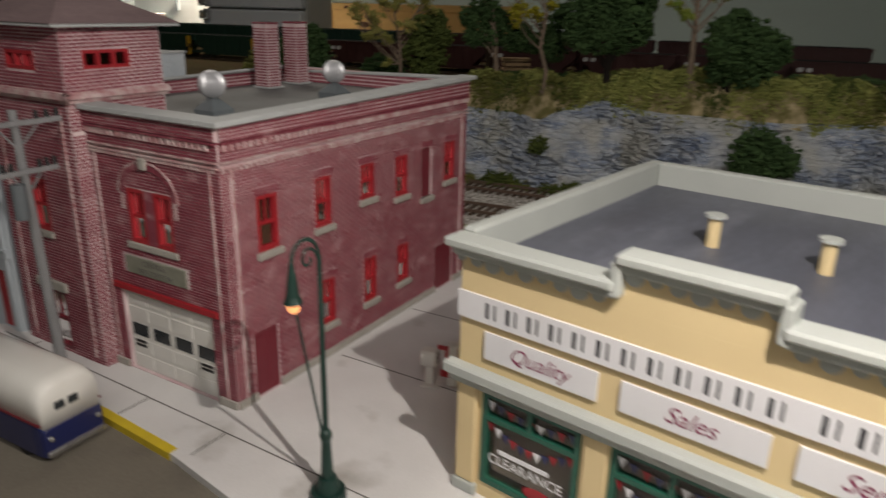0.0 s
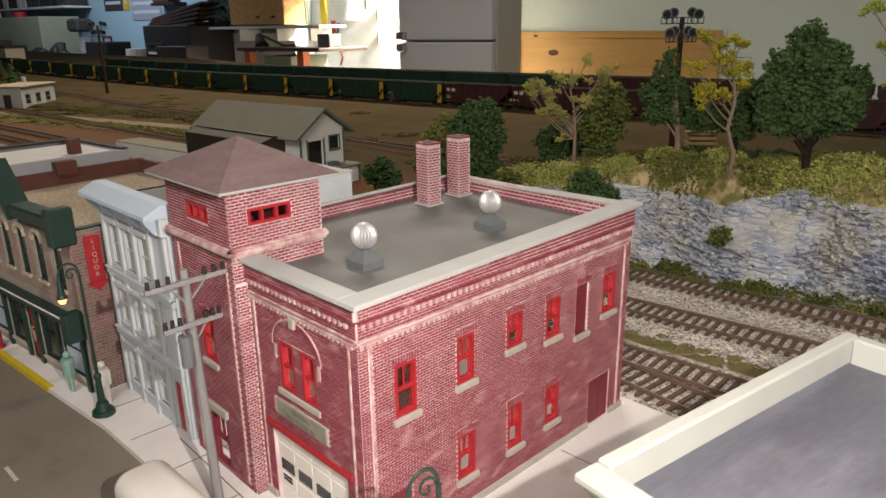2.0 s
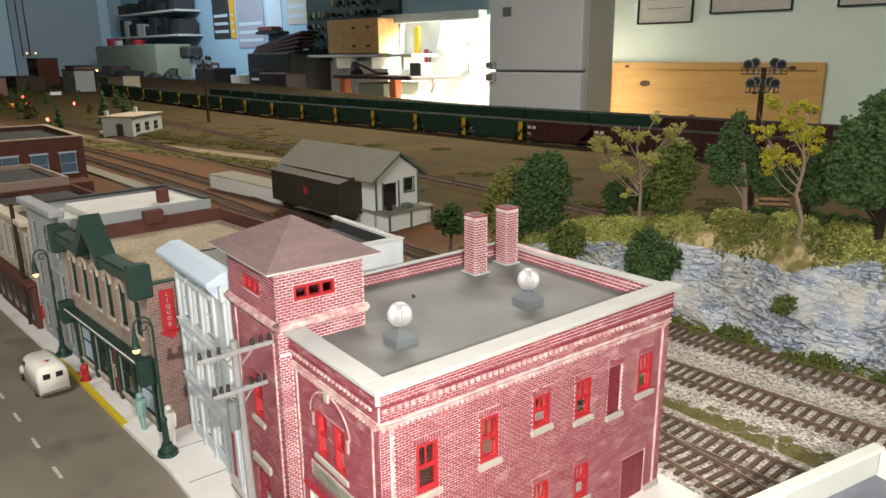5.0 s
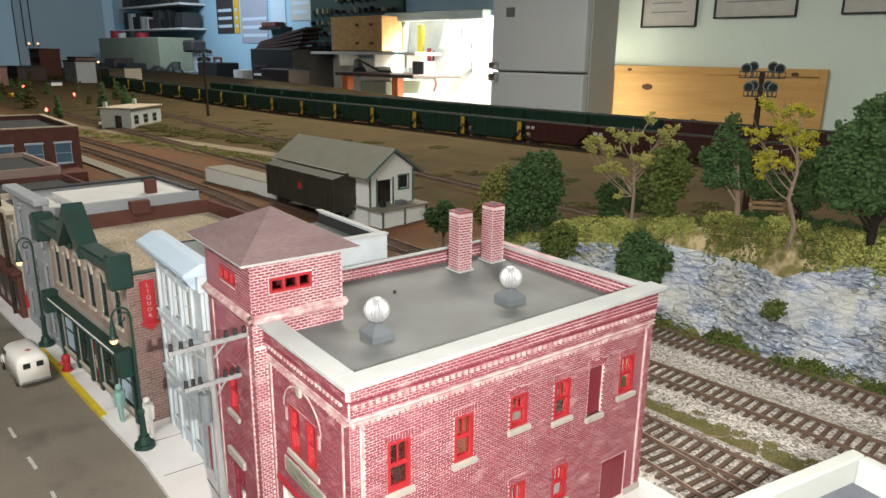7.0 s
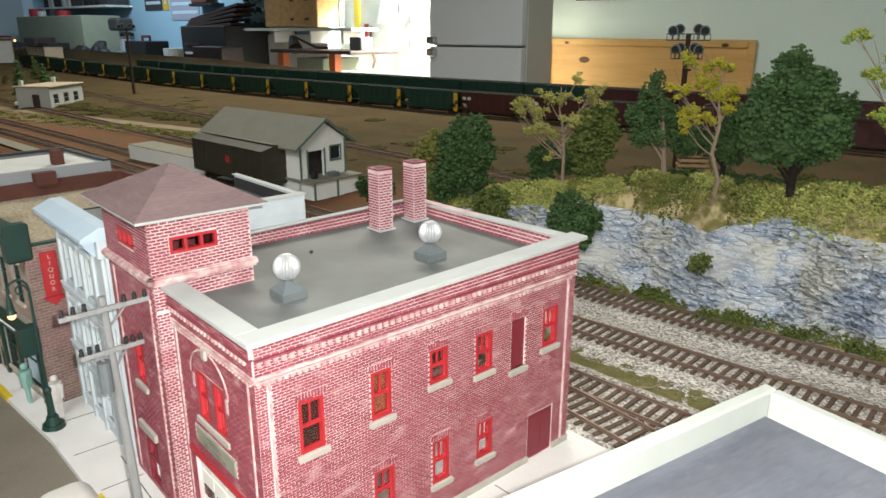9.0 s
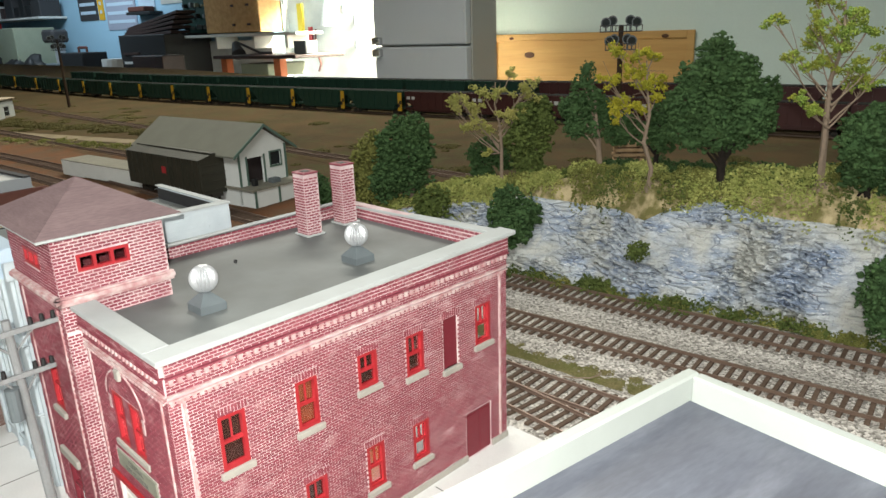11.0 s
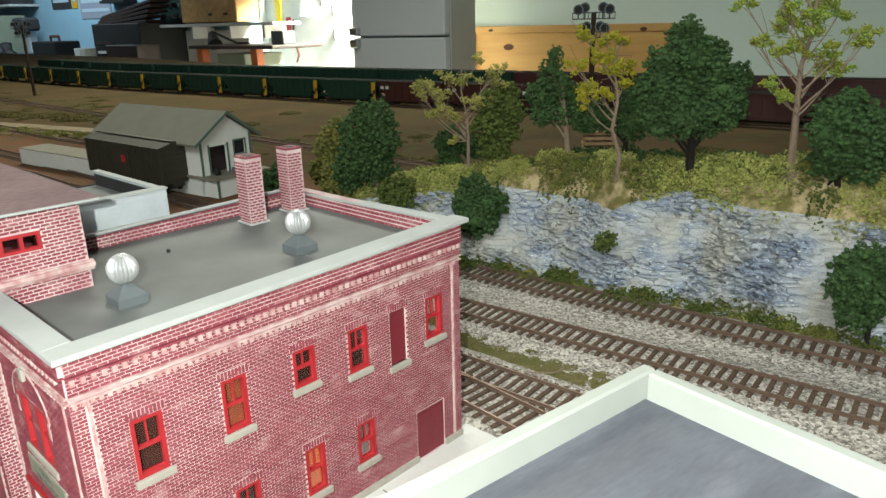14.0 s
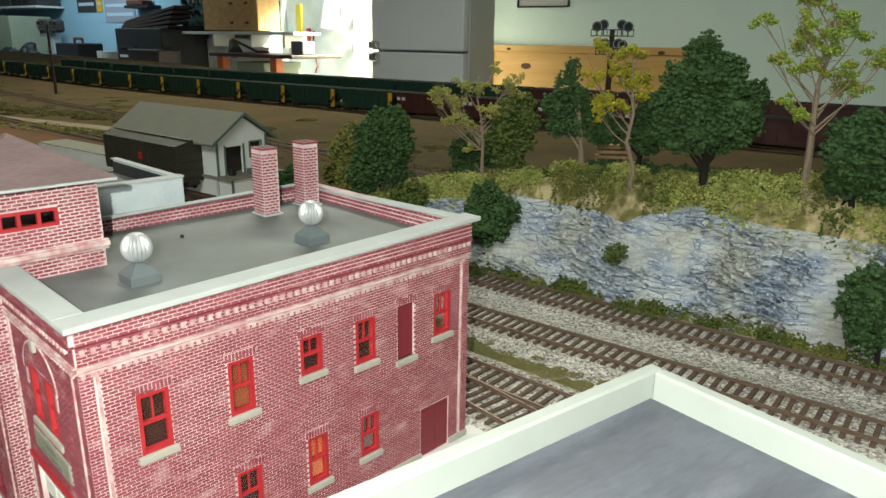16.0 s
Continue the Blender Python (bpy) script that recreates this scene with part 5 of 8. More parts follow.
def build_pale_building():
    W, D, H = 6.1, 8.2, 8.6
    b = thing("pale_blue_building", (-16.5, -0.3, 0), 0.8, "pale blue-white three-storey narrow building with red door", "building")
    fm = frame_matrix((0, 0, 0), (1, 0, 0), (0, -1, 0))
    cols = [(0.65, 1.5), (2.05, 2.9), (3.45, 4.3)]
    rows = [(0.7, 2.3), (3.4, 5.0), (6.0, 7.75)]
    wins = [(a, z0, c, z1) for z0, z1 in rows for a, c in cols]
    door = (4.95, 0.02, 5.65, 2.2)
    wall_slab("front_wall", fm, W, H, wins + [door], 0.3, "wb", b)
    part("left_wall", boxed(0, 0.3, 0, 0.3, D, H), "wb", b)
    part("right_wall", boxed(W - 0.3, 0.3, 0, W, D, 9.25), "wb", b, "white painted brick side wall")
    part("rear_wall", boxed(0.3, D - 0.3, 0, W - 0.3, D, 9.25), "wb", b)
    part("roof_deck", boxed(0.3, 0.35, 8.4, W - 0.34, D - 0.34, 8.7), "roof_grey", b, "dark grey flat roof")
    side = frame_matrix((W, 0.3, 5.5), (0, 1, 0), (1, 0, 0))
    lay_bricks(brick_boxes(side, D - 0.3, 3.7, [], 0.17, 0.42, 0.015, 0.03), "wb", b)
    part("tar_upstand", boxed(W - 0.34, 0.5, 8.6, W - 0.3, D - 0.34, 9.2), "tar", b)
    part("tar_upstand", boxed(0.3, D - 0.34, 8.6, W - 0.3, D - 0.3, 9.2), "tar", b)
    part("coping", boxed(W - 0.36, 0.3, 9.25, W + 0.05, D + 0.05, 9.33, 0.01), "cap", b)
    part("coping", boxed(0, D - 0.3, 9.25, W - 0.36, D + 0.02, 9.3, 0.01), "cap", b)
    part("tar_upstand", boxed(0.3, 0.5, 8.6, 0.34, D - 0.34, 8.75), "tar", b)
    for w in wins:
        facade_window(b, fm, *w, "wb", "pale_blind", hood=0.2, hood_mat="wb")
    bm = bmesh.new()
    box(bm, door[0], -0.2, door[1], door[2], -0.06, door[3], m=fm)
    d = part("front_door", bm, "red", b, "closed bright red front door")
    for z0, z1 in ((0.2, 0.9), (1.05, 1.95)):
        bm = bmesh.new()
        box(bm, door[0] + 0.14, -0.065, z0, door[2] - 0.14, -0.04, z1, 0.015, m=fm)
        part("panel", bm, "red", d)
    for u in (0.1, 1.65, 3.05, 4.5, 5.75):
        part("pilaster", boxed(u, -0.12, 0, u + 0.25, 0, 8.2, 0.02), "wb", b)
    for z in (2.75, 5.45):
        part("belt_course", boxed(0, -0.16, z, W, 0, z + 0.28, 0.03), "wb", b)
        part("belt_course", boxed(0, -0.22, z + 0.28, W, 0, z + 0.36, 0.02), "wb", b)
    bm = bmesh.new()
    prism(bm, [(-0.75, 8.85), (-0.75, 9.0), (-0.1, 9.32), (0.35, 9.32), (0.35, 8.85)], -0.05, W + 0.05)
    for q in bm.verts:
        q.co = Vector((q.co.y, q.co.x, q.co.z))
    bmesh.ops.recalc_face_normals(bm, faces=bm.faces)
    part("cornice", bm, "blue_cornice", b, "light blue sloping cornice")
    part("cornice_base", boxed(0, -0.22, 8.15, W, 0.3, 8.85, 0.03), "wb", b)
    for k in range(5):
        u = 0.3 + k * 1.3
        bm = bmesh.new()
        prism(bm, [(-0.68, 8.85), (-0.2, 8.85), (-0.2, 8.2), (-0.3, 8.25), (-0.56, 8.6)], u, u + 0.3)
        for v in bm.verts:
            v.co = Vector((v.co.y, v.co.x, v.co.z))
        part("cornice_bracket", bm, "blue_cornice", b)
    return b


def build_green_shop():
    W, D, H = 11.6, 9.6, 7.3
    ang = 7.0
    b = thing("liquor_shop", (-16.95 - W * math.cos(radians(ang)), -1.55 - W * math.sin(radians(ang)), 0), ang, "tan brick shop with dark green cornice and shopfront", "building")
    fm = frame_matrix((0, 0, 0), (1, 0, 0), (0, -1, 0))
    wins = [(0.85 + 1.78 * k, 4.55, 1.62 + 1.78 * k, 6.65) for k in range(6)]
    bays = [(0.65, 0.5, 2.8, 2.9), (3.2, 0.5, 5.0, 2.9), (5.4, 0.02, 6.4, 2.9), (6.8, 0.5, 8.6, 2.9), (9.0, 0.5, 11.0, 2.9)]
    wall_slab("front_wall", fm, W, H, wins + bays, 0.3, "tan_mortar", b)
    lay_bricks(brick_boxes(fm, W, H, [(0, 0, W, 3.9)] + [(w[0] - 0.15, w[1] - 0.15, w[2] + 0.15, w[3] + 0.4) for w in wins], 0.14, 0.36), "tan_brick", b)
    sm = frame_matrix((W, 0, 0), (0, 1, 0), (1, 0, 0))
    wall_slab("side_wall", frame_matrix((W, 0.3, 0), (0, 1, 0), (1, 0, 0)), D - 0.3, H, [], 0.3, "tan_mortar", b)
    lay_bricks(brick_boxes(sm, D, H, [], 0.14, 0.36), "side_brick", b)
    part("left_wall", boxed(0, 0.3, 0, 0.3, D, H + 0.5), "brown_brick", b)
    part("rear_wall", boxed(0.3, D - 0.3, 0, W - 0.3, D, H + 0.45), "brown_brick", b)
    part("roof_deck", boxed(0.3, 0.3, 6.7, W - 0.3, D - 0.3, 7.0), "gravel", b, "tan gravel roof")
    part("party_chimney", boxed(0.0, 4.5, H + 0.3, 0.55, 5.6, H + 1.0), "brown_brick", b)
    part("side_coping", boxed(W - 0.34, 0.3, H, W + 0.04, D, H + 0.08), "green", b)
    for w in wins:
        facade_window(b, fm, *w, "green", "glass_dark", arched=True)
    for k, w in enumerate(bays):
        facade_window(b, fm, *w, "green", ("blue_cornice", "glass_dark", "red", "glass_dark", "blue_cornice")[k])
    for u in (0.2, 2.85, 5.05, 6.45, 8.65, 11.1):
        part("shop_pilaster", boxed(u, -0.14, 0, u + 0.3, 0, 3.0, 0.02), "green", b)
    part("shop_cornice", boxed(-0.05, -0.6, 3.3, W + 0.05, 0, 3.55, 0.04), "green", b, "dark green shopfront cornice")
    part("shop_fascia", boxed(0, -0.3, 2.9, W, 0, 3.3, 0.02), "green", b)
    part("shop_cornice_top", boxed(-0.05, -0.62, 3.5, W + 0.05, -0.58, 3.56), "shed_white", b, "thin pale edge")
    for u in (-0.1, W - 0.5):
        part("shop_bracket", boxed(u, -0.75, 2.6, u + 0.6, 0, 3.9, 0.06), "green", b)
        part("roof_bracket", boxed(u, -0.7, 6.75, u + 0.6, 0.3, 8.35, 0.08), "green", b)
    for u0, u1 in ((0.3, W / 2 - 1.4), (W / 2 + 1.4, W - 0.3)):
        part("roof_cornice", boxed(u0, -0.6, 7.45, u1, 0.35, 8.0, 0.08), "green", b, "dark green roof cornice")
        part("frieze", boxed(u0, -0.2, 7.1, u1, 0.3, 7.45, 0.02), "green", b)
    for s in (-1, 1):
        bm = bmesh.new()
        a = [(W / 2 + s * 1.6, 7.3), (W / 2 + s * 1.6, 8.0), (W / 2, 9.75), (W / 2, 8.9)]
        prism(bm, a, -0.65, 0.3)
        part("gable_cornice", bm, "green", b)
    bm = bmesh.new()
    prism(bm, [(W / 2 - 1.5, 7.25), (W / 2 + 1.5, 7.25), (W / 2, 8.95)], -0.02, 0.25)
    part("gable_panel", bm, "tan_brick", b)
    # the hanging sign stands out from the side wall
    s = part("side_sign", boxed(W + 0.02, 0.5, 5.0, W + 0.14, 1.15, 7.0, 0.03), "red", b, "red upright sign with pale letters")
    for i, ch in enumerate("LIQUOR"):
        lettering(ch, s, sm @ Matrix.Translation((0.83, 0.15, 6.7 - i * 0.29)), 0.27, "stone_tan")
    bm = bmesh.new()
    prism(bm, [(0.35, 5.0), (1.3, 5.0), (0.83, 4.6)], W + 0.02, W + 0.14)
    for q in bm.verts:
        q.co = Vector((q.co.y, q.co.x, q.co.z))
    bmesh.ops.recalc_face_normals(bm, faces=bm.faces)
    part("arrow_head", bm, "red", s)
    return b


def plain_shop(name, at, ang, W, D, H, wall, cornice, label, rows, roof="tar", win="grey_wall", front_low=None):
    b = thing(name, at, ang, label, "building")
    fm = frame_matrix((0, 0, 0), (1, 0, 0), (0, -1, 0))
    n = max(3, int(W / 1.7))
    wins = [(W * (k + 0.5) / n - 0.4, z0, W * (k + 0.5) / n + 0.4, z1) for z0, z1 in rows for k in range(n)]
    wall_slab("front_wall", fm, W, H, wins, 0.3, wall, b)
    part("side_wall", boxed(W - 0.3, 0.3, 0, W, D, H - 0.3), wall, b)
    part("left_wall", boxed(0, 0.3, 0, 0.3, D, H - 0.3), wall, b)
    part("rear_wall", boxed(0.3, D - 0.3, 0, W - 0.3, D, H - 0.3), wall, b)
    part("roof_deck", boxed(0.3, 0.3, H - 1.0, W - 0.3, D - 0.3, H - 0.75), roof, b)
    for w in wins:
        facade_window(b, fm, *w, win, "glass_dark", hood=0.15, hood_mat=cornice)
    part("cornice", boxed(-0.05, -0.45, H - 0.1, W + 0.05, 0.35, H + 0.25, 0.05), cornice, b)
    if front_low:
        part("shopfront", boxed(0.1, -0.35, 0, W - 0.1, -0.02, 2.9, 0.05), front_low, b)
        part("shopfront_cornice", boxed(0, -0.6, 2.9, W, 0, 3.2, 0.05), front_low, b)
        for k in range(n):
            part("shopfront_pane", boxed(W * (k + 0.5) / n - 0.55, -0.38, 0.5, W * (k + 0.5) / n + 0.55, -0.345, 2.3), "glass_dark", b)
    return b


def build_far_shops():
    c, s = math.cos(radians(7)), math.sin(radians(7))
    at = lambda u: (-28.6 - u * c, -3.0 - u * s, 0)
    g = plain_shop("grey_shop", at(6.6), 7, 6.6, 9.0, 8.7, "grey_wall", "grey_wall", "grey painted three-storey shop with white roof edge", [(0.6, 2.4), (3.4, 5.0), (5.9, 7.6)], roof="shelf_white")
    part("roof_chimney", boxed(4.7, 6.3, 8.25, 5.3, 6.9, 9.15, 0.03), "brown_brick", g, "short red brick chimney")
    part("white_felt", boxed(0.9, 2.0, 7.96, 6.3, 8.7, 8.3, 0.02), "shelf_white", g, "white felt roof")
    part("tar_edge", boxed(0.0, 0.5, 8.4, 0.5, 9.0, 8.55), "tar", g)
    part("tar_edge", boxed(0.5, 8.6, 8.4, 6.6, 9.0, 8.5), "tar", g)
    plain_shop("brown_shop", at(16.2), 7, 9.2, 9.0, 7.0, "stone_tan", "stone_tan", "tan upper storey over dark brown shopfront", [(3.8, 6.2)], front_low="brown_brick")
    plain_shop("brown_shop", at(28), 7, 11.0, 9.0, 6.2, "brown_brick", "brown_brick", "brown brick shop far along the street", [(3.4, 5.2)], front_low="brown_brick")
    plain_shop("brown_shop", at(41), 7, 12.0, 9.0, 6.8, "tan_brick", "stone_tan", "tan shop far along the street", [(3.4, 5.2)], front_low="brown_brick")
    b = thing("brick_warehouse", (-112, -7, 0), 3, "brown brick block with blue windows and pale flat roof", "building")
    sm = frame_matrix((22, 0.3, 0), (0, 1, 0), (1, 0, 0))
    wins = [(2.0 + 3.4 * k, 2.3, 4.0 + 3.4 * k, 4.9) for k in range(4)]
    wall_slab("side_wall", sm, 15.0, 7.0, wins, 0.3, "brown_brick", b)
    for w in wins:
        facade_window(b, sm, *w, "blue_cornice", "blue_pane", hood=0.25, hood_mat="blue_cornice")
    part("front_wall", boxed(0, 0, 0, 22, 0.3, 7.0), "brown_brick", b)
    part("rear_wall", boxed(0, 15.3, 0, 22, 15.6, 7.0), "brown_brick", b)
    part("left_wall", boxed(0, 0.3, 0, 0.3, 15.3, 7.0), "brown_brick", b)
    part("roof_deck", boxed(0.3, 0.3, 6.1, 21.7, 15.3, 6.4), "tar", b)
    for a in ((-0.1, -0.1, 22.1, 0.6), (-0.1, 15.0, 22.1, 15.7), (-0.1, 0.6, 0.6, 15.0), (21.4, 0.6, 22.1, 15.0)):
        part("coping", boxed(a[0], a[1], 7.0, a[2], a[3], 7.15), "gravel", b)
    part("lean_to", boxed(22, 2.0, 0, 27, 15, 1.6), "brown_brick", b)


# ---- street furniture and vehicles ----
def sweep(bm, points, r, seg=6):
    """One bent rod through the points."""
    rings = []
    pts = [Vector(p) for p in points]
    for i, p in enumerate(pts):
        d = (pts[min(i + 1, len(pts) - 1)] - pts[max(i - 1, 0)]).normalized()
        a = d.orthogonal().normalized() if abs(d.y) > 0.9 else d.cross(Vector((0, 1, 0))).normalized()
        b = d.cross(a)
        rings.append([bm.verts.new(p + a * r * math.cos(2 * math.pi * k / seg) + b * r * math.sin(2 * math.pi * k / seg)) for k in range(seg)])
    for u, v in zip(rings, rings[1:]):
        for k in range(seg):
            bm.faces.new((u[k], v[k], v[(k + 1) % seg], u[(k + 1) % seg]))
    bm.faces.new(rings[0])
    bm.faces.new(rings[-1])
    bmesh.ops.recalc_face_normals(bm, faces=bm.faces)


def build_street_lamp(x, y, turn, tilt=0.0, rod=False):
    v = thing("street_lamp", (x, y, 0.0), turn, "dark green scrolled street lamp with a lit bulb", "street lamp", "street lamps")
    bm = bmesh.new()
    cyl(bm, (0, 0, 0), (0, 0, 0.18), 0.5, 0.46, 12)
    cyl(bm, (0, 0, 0.18), (0, 0, 0.5), 0.34, 0.24, 12)
    cyl(bm, (0, 0, 0.5), (0, 0, 1.5), 0.17, 0.12, 10)
    ball(bm, (0, 0, 1.55), 0.17, 2)
    part("base", bm, "green", v)
    bm = bmesh.new()
    cyl(bm, (0, 0, 1.5), (0, 0, 5.6), 0.08, 0.06, 8)
    part("post", bm, "green", v)
    arm_bm = bmesh.new()
    sweep(arm_bm, [(-0.4 + 0.4 * math.cos(a), 0, 5.6 + 0.42 * math.sin(a)) for a in [math.pi * k / 10 for k in range(11)]], 0.045)
    part("arm", arm_bm, "green", v)
    arm_bm = bmesh.new()
    sweep(arm_bm, [(-0.32 + (0.26 - 0.018 * k) * math.cos(k * 0.6), 0, 5.6 + (0.26 - 0.018 * k) * math.sin(k * 0.6)) for k in range(12)], 0.035)
    part("scroll", arm_bm, "green", v)
    bm = bmesh.new()
    cyl(bm, (-0.8, 0, 5.65), (-0.8, 0, 5.4), 0.05, 0.09, 10)
    cyl(bm, (-0.8, 0, 5.4), (-0.8, 0, 4.95), 0.1, 0.16, 12)
    cyl(bm, (-0.8, 0, 4.95), (-0.8, 0, 4.82), 0.16, 0.23, 12)
    part("shade", bm, "green", v)
    bm = bmesh.new()
    ball(bm, (-0.8, 0, 4.76), 0.17, 2)
    part("bulb", bm, "bulb", v, "glowing warm bulb")
    if rod:
        bm = bmesh.new()
        cyl(bm, (-0.75, 0, 4.7), (-0.08, 0, 1.5), 0.035, 0.035, 6)
        part("brace_rod", bm, "green", v)
    v.scale = (0.92, 0.92, 1.1)
    return v


def build_utility_pole(x, y, h, mat, arms, turn, lean=(0, 0)):
    v = thing("utility_pole", (x, y, 0), turn, "weathered wooden utility pole with two insulator crossarms" if arms else "dark wooden utility pole", "utility pole")
    bm = bmesh.new()
    cyl(bm, (0, 0, 0), (lean[0], lean[1], h), 0.17, 0.12, 10)
    part("pole", bm, mat, v)
    for z, w in arms:
        k = z / h
        cx, cy = lean[0] * k, lean[1] * k
        a = part("crossarm", boxed(cx - w, cy - 0.2, z - 0.075, cx + w, cy - 0.08, z + 0.075, 0.01), mat, v)
        for s in (-1, 1):
            bm = bmesh.new()
            cyl(bm, (cx + s * w * 0.45, cy - 0.13, z - 0.06), (cx, cy, z - 0.75), 0.035, 0.035, 6)
            part("brace", bm, mat, a)
        for u in (-0.92, -0.68, -0.44, 0.44, 0.68, 0.92):
            bm = bmesh.new()
            cyl(bm, (cx + u * w, cy - 0.13, z + 0.08), (cx + u * w, cy - 0.13, z + 0.3), 0.075, 0.06, 8)
            part("insulator", bm, "black", a)
    if arms:
        bm = bmesh.new()
        cyl(bm, (lean[0] * 0.7 - 0.32, lean[1] * 0.7 - 0.1, h * 0.64), (lean[0] * 0.7 - 0.32, lean[1] * 0.7 - 0.1, h * 0.76), 0.2, 0.2, 12)
        part("transformer", bm, "vent_base", v)
    return v


def rounded_body(bm, x0, x1, half, z0, z1, r, nose=0.0):
    """A bus-like shell: rounded roof edges, soft ends."""
    prof = [(-half, z0), (-half, z1 - r)] + [(-half + r - r * math.cos(a), z1 - r + r * math.sin(a)) for a in (0.4, 0.8, 1.2, math.pi / 2)]
    prof += [(-y, z) for y, z in reversed(prof)]
    rings = []
    for x, k in ((x0, 0.84), (x0 + 0.12, 0.93), (x0 + 0.4, 1.0), (x1 - 0.5, 1.0), (x1 - 0.15, 0.93), (x1, 0.82)):
        rings.append([bm.verts.new((x, y * (0.5 + 0.5 * k), z0 + (z - z0) * k)) for y, z in prof])
    n = len(prof)
    for a, b in zip(rings, rings[1:]):
        for i in range(n):
            bm.faces.new((a[i], b[i], b[(i + 1) % n], a[(i + 1) % n]))
    bm.faces.new(rings[0])
    bm.faces.new(list(reversed(rings[-1])))
    bmesh.ops.recalc_face_normals(bm, faces=bm.faces)


def wheels(parent, xs, half, r, z=0.0):
    for x in xs:
        for s in (-1, 1):
            bm = bmesh.new()
            cyl(bm, (x, s * (half - 0.28), z + r), (x, s * half, z + r), r, r, 16)
            t = part("tyre", bm, "black", parent)
            bm = bmesh.new()
            cyl(bm, (x, s * half, z + r), (x, s * (half + 0.02), z + r), r * 0.55, r * 0.5, 12)
            part("hub", bm, "chrome", t)


def build_bus():
    v = thing("delivery_bus", (-4.97, -3.3, -0.2), 2, "white over navy blue streamlined delivery bus parked at the kerb", "bus")
    bm = bmesh.new()
    rounded_body(bm, -3.1, 3.1, 1.22, 1.35, 3.1, 0.75)
    b = part("upper_body", bm, "glossy_white", v, "glossy white rounded upper body", smooth=True)
    bm = bmesh.new()
    rounded_body(bm, -3.13, 3.13, 1.25, 0.28, 1.55, 0.15)
    part("lower_body", bm, "navy", v, "navy blue lower body")
    part("side_stripe", boxed(-3.0, -1.265, 1.5, 3.0, 1.265, 1.58), "dark_red", v)
    part("bumper", boxed(3.0, -1.15, 0.25, 3.22, 1.15, 0.5, 0.05), "chrome", v)
    part("bumper", boxed(-3.22, -1.15, 0.25, -3.0, 1.15, 0.5, 0.05), "chrome", v)
    for y in (-0.42, 0.12):
        bm = bmesh.new()
        box(bm, -0.08, -0.2, -0.17, 0.1, 0.2, 0.17, 0.015, m=Matrix.Translation((3.02, y, 2.08)) @ Matrix.Rotation(radians(-8), 4, "Y"))
        part("rear_window", bm, "glass_dark", v, "small dark rear window")
    part("badge_bar", boxed(2.7, -0.42, 2.5, 3.03, 0.2, 2.58), "ink", v)
    for y in (-0.95, 0.95):
        bm = bmesh.new()
        ball(bm, (3.12, y, 0.95), 0.13, 1)
        part("tail_lamp", bm, "chrome", v)
    for s in (-1, 1):
        for k in range(3):
            part("side_window", boxed(-2.3 + k * 0.8, s * 1.2 - 0.03, 1.7, -1.65 + k * 0.8, s * 1.2 + 0.03, 2.2, 0.02), "glass_dark", v)
    wheels(v, (-1.9, 1.8), 1.2, 0.45)
    v.scale = (0.74, 0.71, 0.74)


def build_ambulance():
    v = thing("ambulance", (-26.75, -5.15, -0.2), 187, "white vintage ambulance van with red crosses driving on the street", "car")
    bm = bmesh.new()
    rounded_body(bm, -2.6, 1.2, 1.0, 0.35, 2.15, 0.6)
    part("body", bm, "glossy_white", v, smooth=True)
    bm = bmesh.new()
    rounded_body(bm, 0.6, 2.7, 0.72, 0.4, 1.45, 0.5)
    part("bonnet", bm, "glossy_white", v, smooth=True)
    for s in (-1, 1):
        bm = bmesh.new()
        ball(bm, (2.0, s * 0.78, 0.62), 0.55, 2, (1.15, 0.45, 0.7))
        part("wing", bm, "glossy_white", v, smooth=True)
        bm = bmesh.new()
        ball(bm, (2.55, s * 0.5, 1.05), 0.15, 1)
        part("headlight", bm, "chrome", v)
        part("side_window", boxed(0.1, s * 0.97 - 0.03, 1.35, 0.9, s * 0.97 + 0.03, 1.8, 0.02), "glass_dark", v)
    for y in (-0.4, 0.4):
        part("rear_window", boxed(-2.63, y - 0.22, 1.3, -2.58, y + 0.22, 1.65, 0.01), "glass_dark", v)
    for a in ((-0.2, -0.06, 0.2, 0.06), (-0.06, -0.2, 0.06, 0.2)):
        part("red_cross", boxed(-1.6 + a[0], -1.02 if False else a[1] - 0.0, 2.14, -1.6 + a[2], a[3], 2.17), "red", v)
    part("bumper", boxed(-2.75, -0.85, 0.35, -2.6, 0.85, 0.5, 0.03), "chrome", v)
    wheels(v, (-1.6, 1.9), 0.98, 0.42)
    v.scale = (0.78, 0.78, 0.85)


def build_hydrant(x, y):
    v = thing("fire_hydrant", (x, y, 0), 0, "bright red fire hydrant on the pavement", "hydrant")
    bm = bmesh.new()
    cyl(bm, (0, 0, 0), (0, 0, 0.1), 0.3, 0.3, 12)
    cyl(bm, (0, 0, 0.1), (0, 0, 0.75), 0.2, 0.2, 12)
    ball(bm, (0, 0, 0.78), 0.22, 2)
    part("barrel", bm, "red", v)
    for a, b in (((-0.38, 0, 0.5), (0.38, 0, 0.5)), ((0, -0.36, 0.5), (0, 0, 0.5))):
        bm = bmesh.new()
        cyl(bm, a, b, 0.1, 0.1, 8)
        part("nozzle", bm, "red", v)


